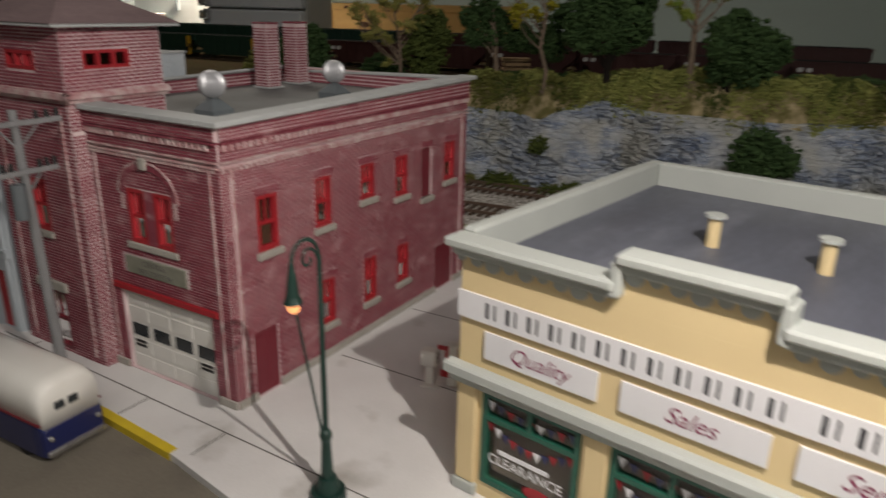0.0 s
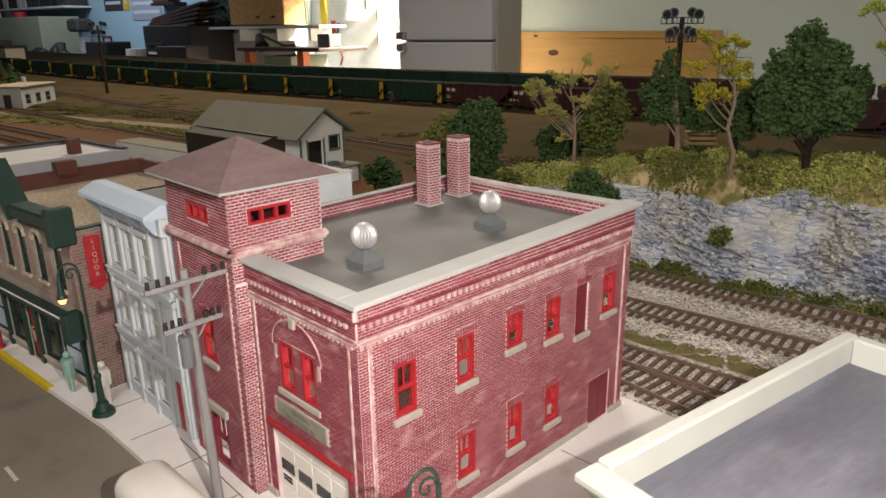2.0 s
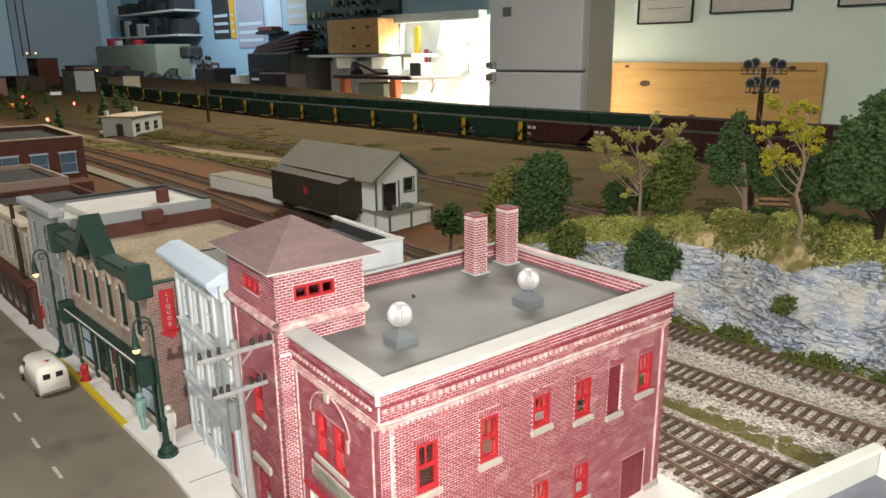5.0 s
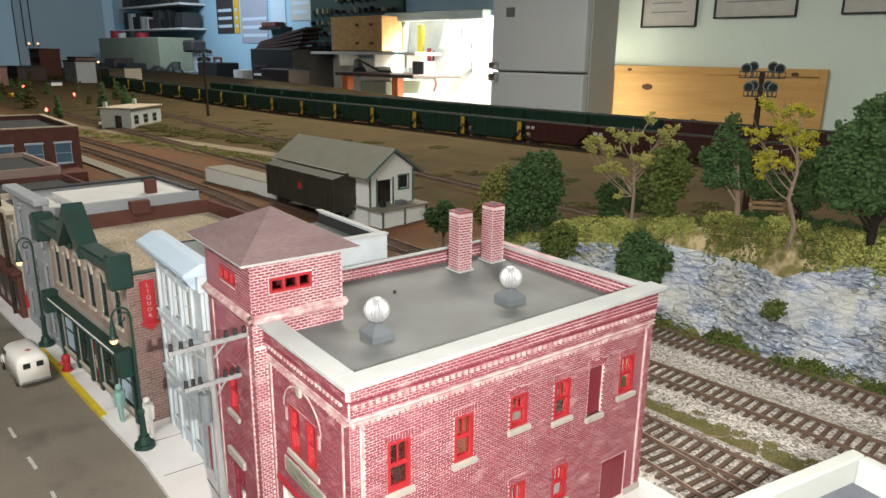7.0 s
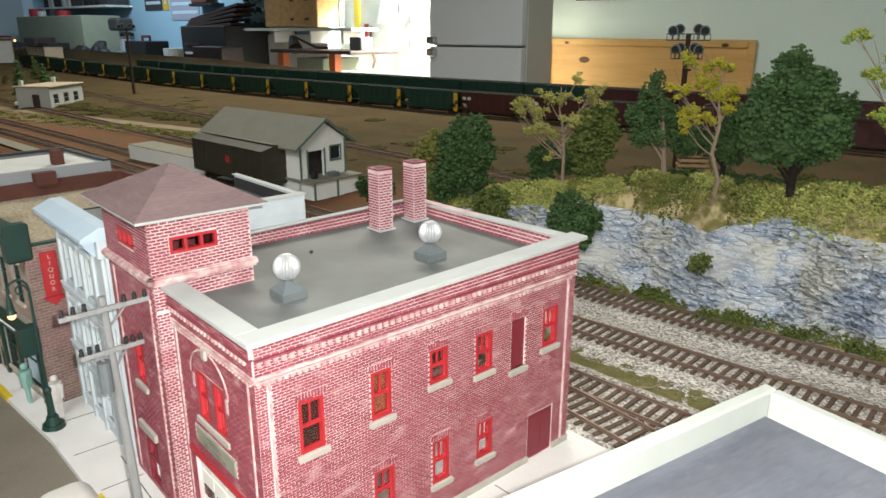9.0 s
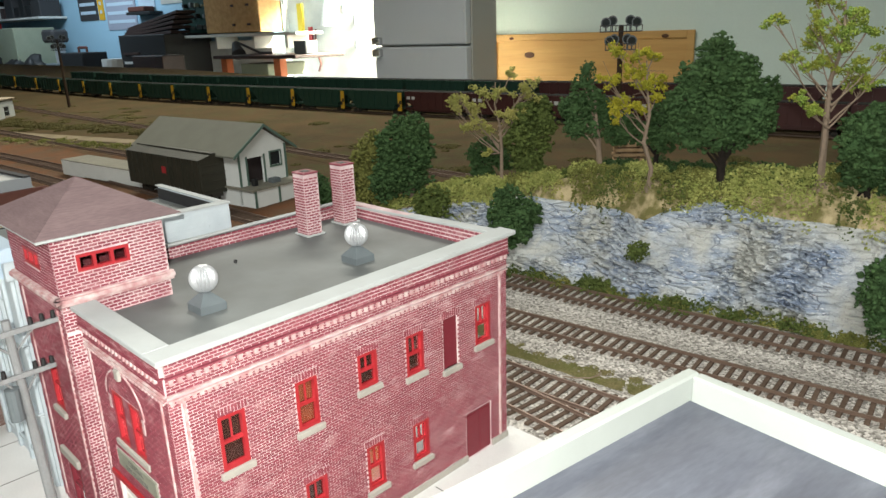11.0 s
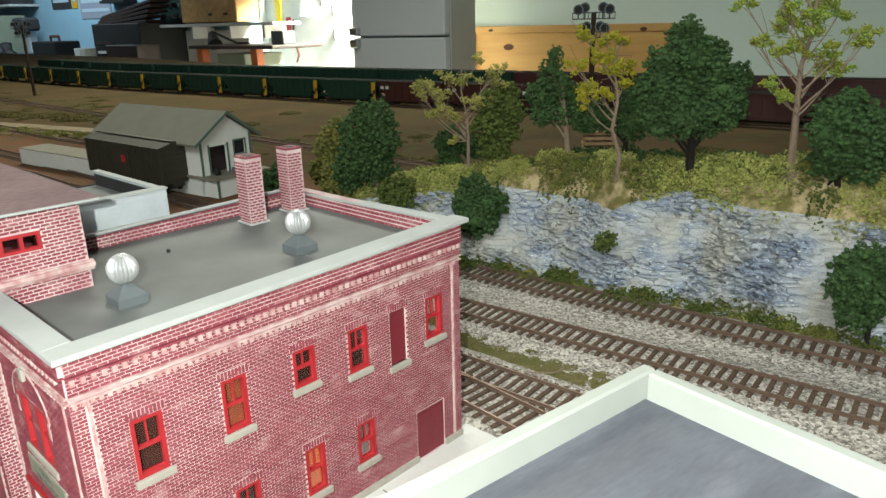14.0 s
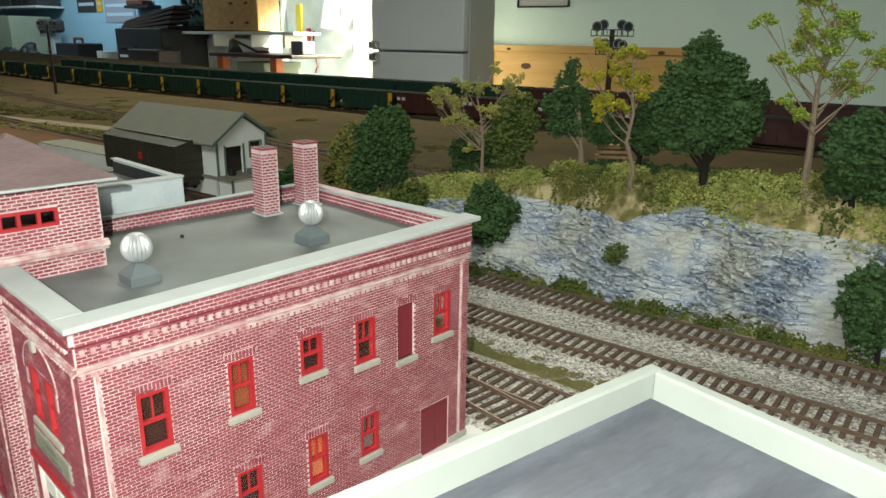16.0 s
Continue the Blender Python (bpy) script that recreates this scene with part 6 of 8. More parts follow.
def build_figurine(x, y, h, mat, label, turn=0):
    """One plain shape for a painted miniature."""
    bm = bmesh.new()
    for s in (-0.12, 0.12):
        cyl(bm, (s, 0, 0), (s * 0.9, 0, h * 0.48), 0.09, 0.12, 6)
    cyl(bm, (0, 0, h * 0.42), (0, 0, h * 0.82), 0.24, 0.27, 8)
    for s in (-0.3, 0.3):
        cyl(bm, (s, 0, h * 0.8), (s * 1.1, -0.08, h * 0.48), 0.075, 0.06, 6)
    ball(bm, (0, 0, h * 0.92), h * 0.085, 2)
    ob = part("figurine", bm, mat)
    ob.matrix_basis = Matrix.Translation(Vector((x, y, 0)) * CM) @ Matrix.Rotation(radians(turn), 4, "Z")
    tagged(ob, label, "figurine")


def build_pump(x, y):
    v = thing("newspaper_stand", (x, y, 0), 12, "pair of small white kerbside boxes with a red bracket sign", "box")
    part("base_plate", boxed(-0.45, -0.3, 0, 0.1, 0.25, 0.06, 0.02), "white", v)
    part("pedestal", boxed(-0.36, -0.14, 0.06, -0.08, 0.12, 0.72, 0.03), "white", v)
    part("cabinet", boxed(-0.5, -0.25, 0.72, 0.02, 0.2, 1.22, 0.05), "white", v)
    part("window", boxed(0.015, -0.12, 0.8, 0.035, 0.1, 1.06), "glass_dark", v)
    part("tall_cabinet", boxed(0.3, -0.12, 0.1, 0.66, 0.3, 1.5, 0.05), "white", v)
    sign = part("red_sign", boxed(0.3, -0.2, 0.45, 0.42, -0.125, 1.5, 0.015), "red", v, "bright red bracket-shaped sign")
    part("red_arm", boxed(0.06, -0.2, 1.36, 0.3, -0.125, 1.5, 0.015), "red", sign)
    part("red_foot", boxed(0.16, -0.2, 0.45, 0.3, -0.125, 0.68, 0.015), "red", sign)
    part("white_edge", boxed(0.42, -0.19, 0.45, 0.47, -0.125, 1.5, 0.01), "white", sign)


# ---- rail yard ----
def build_shed():
    v = thing("freight_shed", (-45.6, 28.0, 0.0), 98, "white freight shed with green trim and grey gabled roof", "shed")
    # local x runs along the gable end, y away from it
    W, D, zf = 6.1, 16.5, 1.7
    part("dock_base", boxed(0, 0, -0.3, W + 0.3, D, zf - 0.15), "shed_white", v)
    part("dock_floor", boxed(-0.25, -2.1, zf - 0.15, W + 0.4, D, zf + 0.05), "wood_deck", v)
    part("porch_base", boxed(0.1, -1.9, -0.3, W, -0.05, zf - 0.15), "shed_white", v)
    for x in (0.1, W / 2, W - 0.05):
        part("porch_post", boxed(x, -1.96, -0.3, x + 0.25, -1.88, zf - 0.15), "shed_green", v)
    door = (1.1, zf, 3.1, 4.4)
    win = (4.0, 3.3, 5.3, 4.6)
    gm = frame_matrix((0, 0, 0), (1, 0, 0), (0, -1, 0))
    wall_slab("gable_wall", gm, W, 5.3, [door, win], 0.3, "shed_white", v)
    bm = bmesh.new()
    prism(bm, [(0, 5.3), (W, 5.3), (W / 2, 7.25)], 0.0, 0.3)
    part("gable", bm, "shed_white", v)
    part("side_wall", boxed(0, 0.3, zf, 0.3, D, 5.3), "shed_white", v)
    part("side_wall", boxed(W - 0.3, 0.3, zf, W, D, 5.3), "shed_white", v)
    part("end_wall", boxed(0.3, D - 0.3, zf, W - 0.3, D, 5.3), "shed_white", v)
    # Added sheet behind the doorway; its dark colour stands in for shade inside.
    part("dark_inside", boxed(0.5, 1.2, zf, W - 0.5, 1.3, 5.2), "dark_room", v)
    for a in ((0, zf, 0.25, 5.3), (W - 0.25, zf, W, 5.3), (door[0] - 0.2, zf, door[0], 4.6), (door[2], zf, door[2] + 0.2, 4.6), (win[0] - 0.15, 3.1, win[2] + 0.15, 3.3), (win[0] - 0.15, 4.6, win[2] + 0.15, 4.75), (win[0] - 0.15, 3.3, win[0], 4.6), (win[2], 3.3, win[2] + 0.15, 4.6)):
        part("trim_board", boxed(a[0], -0.06, a[1], a[2], -0.005, a[3]), "shed_green", v)
    part("window_pane", boxed(win[0], 0.1, win[1], win[2], 0.15, win[3]), "glass_dark", v)
    for s in (0, 1):
        x0, x1 = (-0.9, W / 2) if s == 0 else (W / 2, W + 0.9)
        z0, z1 = (4.75, 7.45) if s == 0 else (7.45, 4.75)
        bm = bmesh.new()
        prism(bm, [(x0, z0), (x1, z1), (x1, z1 + 0.16), (x0, z0 + 0.16)], -0.6, D + 0.5)
        part("roof_slope", bm, "shed_roof", v, "weathered grey roof slope")
        bm = bmesh.new()
        prism(bm, [(x0, z0 - 0.12), (x1, z1 - 0.12), (x1, z1 + 0.17), (x0, z0 + 0.17)], -0.72, -0.6)
        part("barge_board", bm, "shed_green", v)
    part("barrel_box", boxed(1.0, -0.9, zf + 0.05, 1.5, -0.4, zf + 0.75, 0.04), "black", v)
    part("crate", boxed(3.0, -1.3, zf + 0.05, 4.0, -0.5, zf + 0.5, 0.03), "vent_base", v)
    part("dock_extension", boxed(-0.25, D, -0.3, 3.2, D + 18.5, zf + 0.05), "shed_white", v)
    part("dock_extension_top", boxed(-0.3, D, zf + 0.05, 3.25, D + 18.5, zf + 0.12), "wood_deck", v)


def truck_set(parent, xs, z, half=1.0):
    for x in xs:
        t = part("truck", boxed(x - 0.95, -half, z + 0.25, x + 0.95, half, z + 0.5, 0.04), "car_black", parent)
        for dx in (-0.65, 0.65):
            for s in (-1, 1):
                bm = bmesh.new()
                cyl(bm, (x + dx, s * 0.72, z + 0.42), (x + dx, s * 0.9, z + 0.42), 0.42, 0.42, 14)
                part("wheel", bm, "car_black", t)


def build_boxcar():
    x, y = -54.6, 26.0
    v = thing("boxcar", (x, y, 0.22), 5.0, "dark brown weathered boxcar standing by the freight shed", "boxcar")
    L = 7.0
    part("body", boxed(-L, -1.62, 0.95, L, 1.62, 4.45, 0.03), "boxcar", v)
    bm = bmesh.new()
    prism(bm, [(-1.75, 4.42), (1.75, 4.42), (0, 4.85)], -L - 0.05, L + 0.05)
    for q in bm.verts:
        q.co = Vector((q.co.y, q.co.x, q.co.z))
    part("roof", bm, "boxcar", v)
    part("roof_walk", boxed(-L, -0.3, 4.85, L, 0.3, 4.92), "boxcar", v)
    for k in range(15):
        u = -L + 0.15 + k * (2 * L - 0.4) / 14
        if abs(u) > 1.5:
            for s in (-1, 1):
                part("side_rib", boxed(u, s * 1.66 - 0.05, 1.0, u + 0.09, s * 1.66 + 0.05, 4.35), "boxcar", v)
    for s in (-1, 1):
        part("sliding_door", boxed(-1.3, s * 1.68 - 0.06, 1.05, 1.3, s * 1.68 + 0.06, 4.3, 0.02), "boxcar", v)
    part("red_mark", boxed(0.2, -1.77, 2.6, 0.95, -1.74, 3.3), "red", v, "small red emblem patch")
    for k in range(4):
        part("end_rib", boxed(L, -1.4, 1.3 + 0.8 * k, L + 0.07, 1.4, 1.45 + 0.8 * k), "boxcar", v)
    part("underframe", boxed(-L, -0.6, 0.6, L, 0.6, 0.96), "car_black", v)
    truck_set(v, (-5.0, 5.0), 0.0)


TRAIN = ((-560, 12), (-420, 36), (-300, 54), (-172, 70), (-97, 80.0), (-60, 85.5), (-26, 90.5), (20, 97))


def along_train(s):
    """Point and heading at the arc length s from the bend's right end, going left."""
    pts = list(reversed(TRAIN))
    for a, b in zip(pts, pts[1:]):
        d = Vector((b[0] - a[0], b[1] - a[1]))
        if s <= d.length:
            p = Vector(a) + d * (s / d.length)
            return p.x, p.y, math.degrees(math.atan2(-d.y, -d.x))
        s -= d.length
    return pts[-1][0], pts[-1][1], 8.0


def hopper(mat, label, name="hopper_car"):
    v = thing(name, label=label, category="hopper car", group="hopper cars of the standing trains")
    L = 6.75
    bm = bmesh.new()
    prism(bm, [(-L, 4.6), (-L, 3.6), (-L + 2.2, 1.3), (-L + 2.2, 0.9), (L - 2.2, 0.9), (L - 2.2, 1.3), (L, 3.6), (L, 4.6)], -1.5, 1.5)
    part("body", bm, mat, v)
    part("top_chord", boxed(-L - 0.05, -1.65, 4.5, L + 0.05, 1.65, 4.72), mat, v)
    part("load", boxed(-L + 0.2, -1.4, 4.72, L - 0.2, 1.4, 4.8, 0.05), "coal", v)
    part("side_sill", boxed(-L, -1.58, 1.2, L, 1.58, 1.45), mat, v)
    for k in range(9):
        u = -L + 0.3 + k * (2 * L - 0.6) / 8
        for s in (-1, 1):
            part("rib", boxed(u - 0.07, s * 1.56 - 0.09, 1.4, u + 0.07, s * 1.56 + 0.09, 4.5), mat, v)
    truck_set(v, (-4.9, 4.9), 0.0, 0.95)
    return v


def build_trains():
    # ties and rails of the back line
    for off, z in ((0.0, 1.22), (5.2, 1.3)):
        tr = thing("railway_track", label="far yard track under the standing hopper train", category="track", kind="structure")
        pts = [along_train(6.0 * i)[:2] for i in range(100)]
        pts = [(x - 0.13 * off, y + 0.99 * off) for x, y in pts]
        for o in (-0.82, 0.82):
            rail_mesh(pts, o, z - 0.05, "rail", tr)
    base = {}
    z = {0: 1.33, 1: 1.41}
    spacing = 14.15
    s0 = 8.9
    for row in (0, 1):
        for k in range(34 if row == 0 else 26):
            s = s0 + spacing * k + (4.0 if row else 0)
            x, y, a = along_train(s)
            x, y = x - (0.13 * 5.2 if row else 0), y + (0.99 * 5.2 if row else 0)
            if x < (-285 if row == 0 else -205):
                continue
            maroon = x > -84 if row == 0 else x > -50
            key = "car_maroon" if maroon else "car_green"
            m = Matrix.Translation(Vector((x, y, z[row] + 2.0 * smooth_step(-150, -320, x))) * CM) @ Matrix.Rotation(radians(a), 4, "Z") @ Matrix.Diagonal((1, 1, 1.2 if row else 0.88, 1))
            key = key + ("_tall" if row else "")
            if key not in base:
                v = hopper(key.replace("_tall", ""), "maroon loaded hopper car in the standing train" if maroon else "dark green hopper car in the standing train" if row else "dark green hopper car with yellow end marking")
                if row:
                    pass
                elif not maroon:
                    part("end_marking", boxed(5.85, -1.74, 0.75, 6.7, -1.6, 4.45), "mark_yellow", v, "yellow end marking")
                    part("marking_gap", boxed(5.8, -1.77, 1.5, 6.35, -1.745, 2.3), "car_black", v)
                    part("marking_gap", boxed(6.2, -1.77, 2.2, 6.75, -1.745, 2.9), "car_black", v)
                else:
                    for j in range(2):
                        part("emblem_patch", boxed(-6.2 + j * 1.1, -1.7, 3.2, -5.5 + j * 1.1, -1.66, 3.8), "paper", v, "pale emblem patch")
                v.matrix_basis = m
                base[key] = v
            else:
                c = copy_thing(base[key], m)
                c.matrix_basis = m


def build_station_house():
    v = thing("office_building", (-149.4, 30.2, 0.35), 136.6, "small cream flat-roofed office beside the yard", "building")
    W, D, H = 13.0, 7.0, 4.3
    gm = frame_matrix((0, 0, 0), (1, 0, 0), (0, -1, 0))
    wins = [(1.3 + 3.9 * k, 0.9, 3.3 + 3.9 * k, 2.9) for k in range(3)]
    wall_slab("front_wall", gm, W, H, wins, 0.3, "cream_trim", v)
    for w in wins:
        facade_window(v, gm, *w, "cream_trim", "glass_dark")
    lm = frame_matrix((0, D, 0), (0, -1, 0), (-1, 0, 0))
    wall_slab("left_wall", lm, D - 0.3, H, [(3.2, 0.02, 4.8, 2.9)], 0.3, "cream_trim", v)
    bm = bmesh.new()
    box(bm, 3.2, -0.2, 0.02, 4.8, -0.1, 2.9, m=lm)
    part("door", bm, "dark_chest", v, "closed dark door")
    part("right_wall", boxed(W - 0.3, 0.3, 0, W, D, H), "cream_trim", v)
    part("rear_wall", boxed(0.3, D - 0.3, 0, W - 0.3, D, H), "cream_trim", v)
    part("roof", boxed(-0.4, -0.4, H, W + 0.4, D + 0.4, H + 0.3, 0.05), "gravel", v)
    for x in (0.2, W - 0.9):
        part("flue", boxed(x, D - 1.4, H + 0.3, x + 0.7, D - 0.7, H + 1.4, 0.05), "cream_trim", v)


def build_far_town():
    rng = random.Random(12)
    specs = ((-346, 50, 17, 8, 12, "grey_wall"), (-285, 8, 12, 8, 7, "brown_brick"), (-362, 72, 18, 8, 9, "stone_tan"), (-448, 50, 28, 10, 17, "brown_brick"), (-420, 64, 24, 9, 13, "side_brick"), (-312, 38, 5, 4, 4.5, "shed_white"),
             (-250, 2, 11, 8, 5, "tan_brick"), (-330, 12, 16, 10, 10, "side_brick"), (-380, 30, 20, 12, 9, "dark_chest"))
    for x, y, w, d, h, mat in specs:
        b = thing("far_building", (x, y, 0), rng.uniform(0, 14), "small building in the dim far end of the layout", "building", "far end buildings")
        gm = frame_matrix((0, 0, 0), (1, 0, 0), (0, -1, 0))
        wins = [(w * (k + 0.3) / 5, h * (r + 0.3) / 3, w * (k + 0.7) / 5, h * (r + 0.75) / 3) for k in range(5) for r in range(3)]
        wall_slab("front_wall", gm, w, h, wins, 0.4, mat, b)
        for q in wins:
            facade_window(b, gm, *q, mat, "glass_dark")
        part("block", boxed(0, 0.4, 0, w, d, h), mat, b)
        part("roof_edge", boxed(-0.3, -0.3, h, w + 0.3, d + 0.3, h + 0.5), "tar", b)
    for x, y, z in ((-255, 23, 5.5), (-255, 23.8, 3.0), (-182, 19, 3.0), (-244, 36, 3.2)):
        s = thing("signal", (x, y, -0.2), 0, "small railway signal with a lit red lamp", "signal", "red signals")
        bm = bmesh.new()
        cyl(bm, (0, 0, 0), (0, 0, z), 0.15, 0.12, 6)
        part("mast", bm, "black", s)
        bm = bmesh.new()
        ball(bm, (0, -0.3, z), 0.42, 2)
        part("lamp", bm, "red_lamp", s, "glowing red lamp")
        part("target", boxed(-0.5, -0.2, z - 0.6, 0.5, 0.0, z + 0.6, 0.05), "black", s)
    for x, y, z in ((-430, 48.5, 19.9), (-430, 49.5 + 3.2, 20), (-335, 62.5, 11.9)):
        s = thing("yard_lamp", (x, y, 0), 0, "tall yard lamp with a small warm light", "lamp", "far yard lamps")
        bm = bmesh.new()
        cyl(bm, (0, 0, 0), (0, 0, z), 0.18, 0.12, 6)
        part("mast", bm, "black", s)
        bm = bmesh.new()
        ball(bm, (0, -0.2, z), 0.45, 2)
        part("lamp", bm, "bulb", s)


def build_yellow_truck():
    v = thing("utility_truck", (-261, 20.3, 0.0), 20, "small yellow model truck beside the far crossing", "truck")
    bm = bmesh.new()
    rounded_body(bm, -1.6, 1.0, 1.1, 0.6, 2.9, 0.25)
    part("box_body", bm, "mark_yellow", v, smooth=True)
    bm = bmesh.new()
    rounded_body(bm, 1.0, 2.4, 1.0, 0.6, 2.2, 0.25)
    part("cab", bm, "mark_yellow", v, smooth=True)
    wheels(v, (-0.9, 1.6), 1.0, 0.5)


def build_floodlight(x, y, z0, turn, squat=1.0):
    v = thing("floodlight_mast", (x, y, z0), turn, "dark mast with two rows of floodlights", "floodlight")
    bm = bmesh.new()
    cyl(bm, (0, 0, 0), (0, 0, 14.7), 0.34, 0.24, 8)
    part("mast", bm, "dark_pole", v)
    for z, w in ((14.05, 2.05), (12.3, 1.5)):
        a = part("platform", boxed(-w, -0.45, z, w, 0.45, z + 0.1), "black", v)
        for k in range(9):
            u = -w + 0.05 + k * (2 * w - 0.1) / 8
            part("railing_post", boxed(u - 0.035, -0.45, z + 0.1, u + 0.035, -0.38, z + 0.62), "black", a)
        part("railing", boxed(-w, -0.46, z + 0.58, w, -0.37, z + 0.68), "black", a)
        for u in (-0.72 * w, -0.42 * w, 0.42 * w, 0.72 * w):
            lift = 1.15 if abs(u) < 0.6 * w else 0.98
            bm = bmesh.new()
            ball(bm, (u, 0.0, z + lift), 0.46, 2, (1, 0.8, 1))
            cyl(bm, (u, -0.05, z + lift), (u, -0.45, z + lift - 0.06), 0.4, 0.5, 14)
            cyl(bm, (u, 0, z + 0.1), (u, 0, z + lift), 0.09, 0.09, 6)
            f = part("floodlight", bm, "vent_base", a)
            bm = bmesh.new()
            cyl(bm, (u, -0.452, z + lift - 0.06), (u, -0.47, z + lift - 0.063), 0.38, 0.38, 14)
            part("lens", bm, "glass_dark", f, "dark glass lens")
    v.scale = (squat, squat, squat)


# ---- trees and scrub ----
OCTA = (((1, 0, 0), (-1, 0, 0), (0, 1, 0), (0, -1, 0), (0, 0, 1), (0, 0, -1)), ((0, 2, 4), (2, 1, 4), (1, 3, 4), (3, 0, 4), (2, 0, 5), (1, 2, 5), (3, 1, 5), (0, 3, 5)))


def add_clump(verts, faces, c, r, rng):
    """A rough little scrap of foliage foam."""
    n = len(verts)
    a = rng.uniform(0, 6.283)
    ca, sa = math.cos(a), math.sin(a)
    tilt = rng.uniform(-0.8, 0.8)
    for x, y, z in OCTA[0]:
        k = r * rng.uniform(0.45, 1.55)
        x, y, z = x * k, y * k, z * k * 0.8
        x, z = x + z * tilt, z - x * tilt
        verts.append((c[0] + x * ca - y * sa, c[1] + x * sa + y * ca, c[2] + z))
    faces.extend((n + i, n + j, n + k) for i, j, k in OCTA[1])


SCRAP = np.array(((1, 0.1, -0.4), (-0.6, 0.85, -0.35), (-0.5, -0.8, -0.3), (0.05, 0.0, 0.75)))
SCRAP_FACES = np.array(((0, 1, 3), (1, 2, 3), (2, 0, 3), (0, 2, 1)))


def scraps(centres, sizes, dice):
    """Crumbs of foliage foam: one small crumpled four-pointed scrap at each centre."""
    n = len(centres)
    turn = dice.normal(size=(n, 3, 3))
    a = turn[:, 0] / np.linalg.norm(turn[:, 0], axis=1, keepdims=True)
    b = np.cross(a, turn[:, 1])
    b /= np.linalg.norm(b, axis=1, keepdims=True)
    basis = np.stack((a, b, np.cross(a, b)), 1)
    shape = SCRAP[None] * dice.uniform(0.55, 1.4, size=(n, 4, 1)) * sizes[:, None, None]
    return centres[:, None, :] + shape @ basis


def scrap_mesh(name, blocks, mat, parent=None, extra=None):
    """One mesh of all scraps; extra: (vertices, triangles) of the dense inside."""
    pts = np.concatenate(blocks).reshape(-1, 3)
    tris = (np.arange(len(pts) // 4)[:, None, None] * 4 + SCRAP_FACES[None]).reshape(-1, 3)
    if extra and len(extra[0]):
        tris = np.concatenate((tris, np.array(extra[1]) + len(pts)))
        pts = np.concatenate((pts, np.array(extra[0])))
    me = bpy.data.meshes.new(name)
    me.vertices.add(len(pts))
    me.vertices.foreach_set("co", (pts * CM).astype(np.float32).ravel())
    me.loops.add(len(tris) * 3)
    me.loops.foreach_set("vertex_index", tris.astype(np.int32).ravel())
    me.polygons.add(len(tris))
    me.polygons.foreach_set("loop_start", np.arange(0, len(tris) * 3, 3, dtype=np.int32))
    me.update(calc_edges=True)
    me.materials.append(M[mat])
    ob = new(name, me)
    ob.parent = parent
    return ob


def foam_lumps(centres, radii, dice):
    """Small crumpled lumps of foam, as vertices and triangles."""
    bm = bmesh.new()
    bmesh.ops.create_icosphere(bm, subdivisions=1, radius=1)
    ball_v = np.array([tuple(q.co) for q in bm.verts])
    ball_f = np.array([[q.index for q in f.verts] for f in bm.faces])
    bm.free()
    n, k = len(centres), len(ball_v)
    jitter = 1 + 0.24 * dice.normal(size=(n, k, 1))
    stretch = dice.uniform(0.75, 1.3, size=(n, 1, 3)) * (1.1, 1.1, 0.85)
    pts = centres[:, None, :] + ball_v[None] * jitter * stretch * radii[:, None, None]
    return pts.reshape(-1, 3), (np.arange(n)[:, None, None] * k + ball_f[None]).reshape(-1, 3)


def unit(dice, n):
    d = dice.normal(size=(n, 3))
    return d / np.linalg.norm(d, axis=1, keepdims=True)


def limb(bm, a, b, r0, r1, rng, bends=3):
    pts = [Vector(a).lerp(Vector(b), i / bends) + (Vector((rng.uniform(-1, 1), rng.uniform(-1, 1), 0)) * (Vector(b) - Vector(a)).length * 0.022 if 0 < i < bends else Vector()) for i in range(bends + 1)]
    for i in range(bends):
        cyl(bm, pts[i], pts[i + 1], r0 + (r1 - r0) * i / bends, r0 + (r1 - r0) * (i + 1) / bends, 6)
    return pts


SIDE = Vector((0.72, 0.69, 0))
DEEP = Vector((-0.69, 0.72, 0))


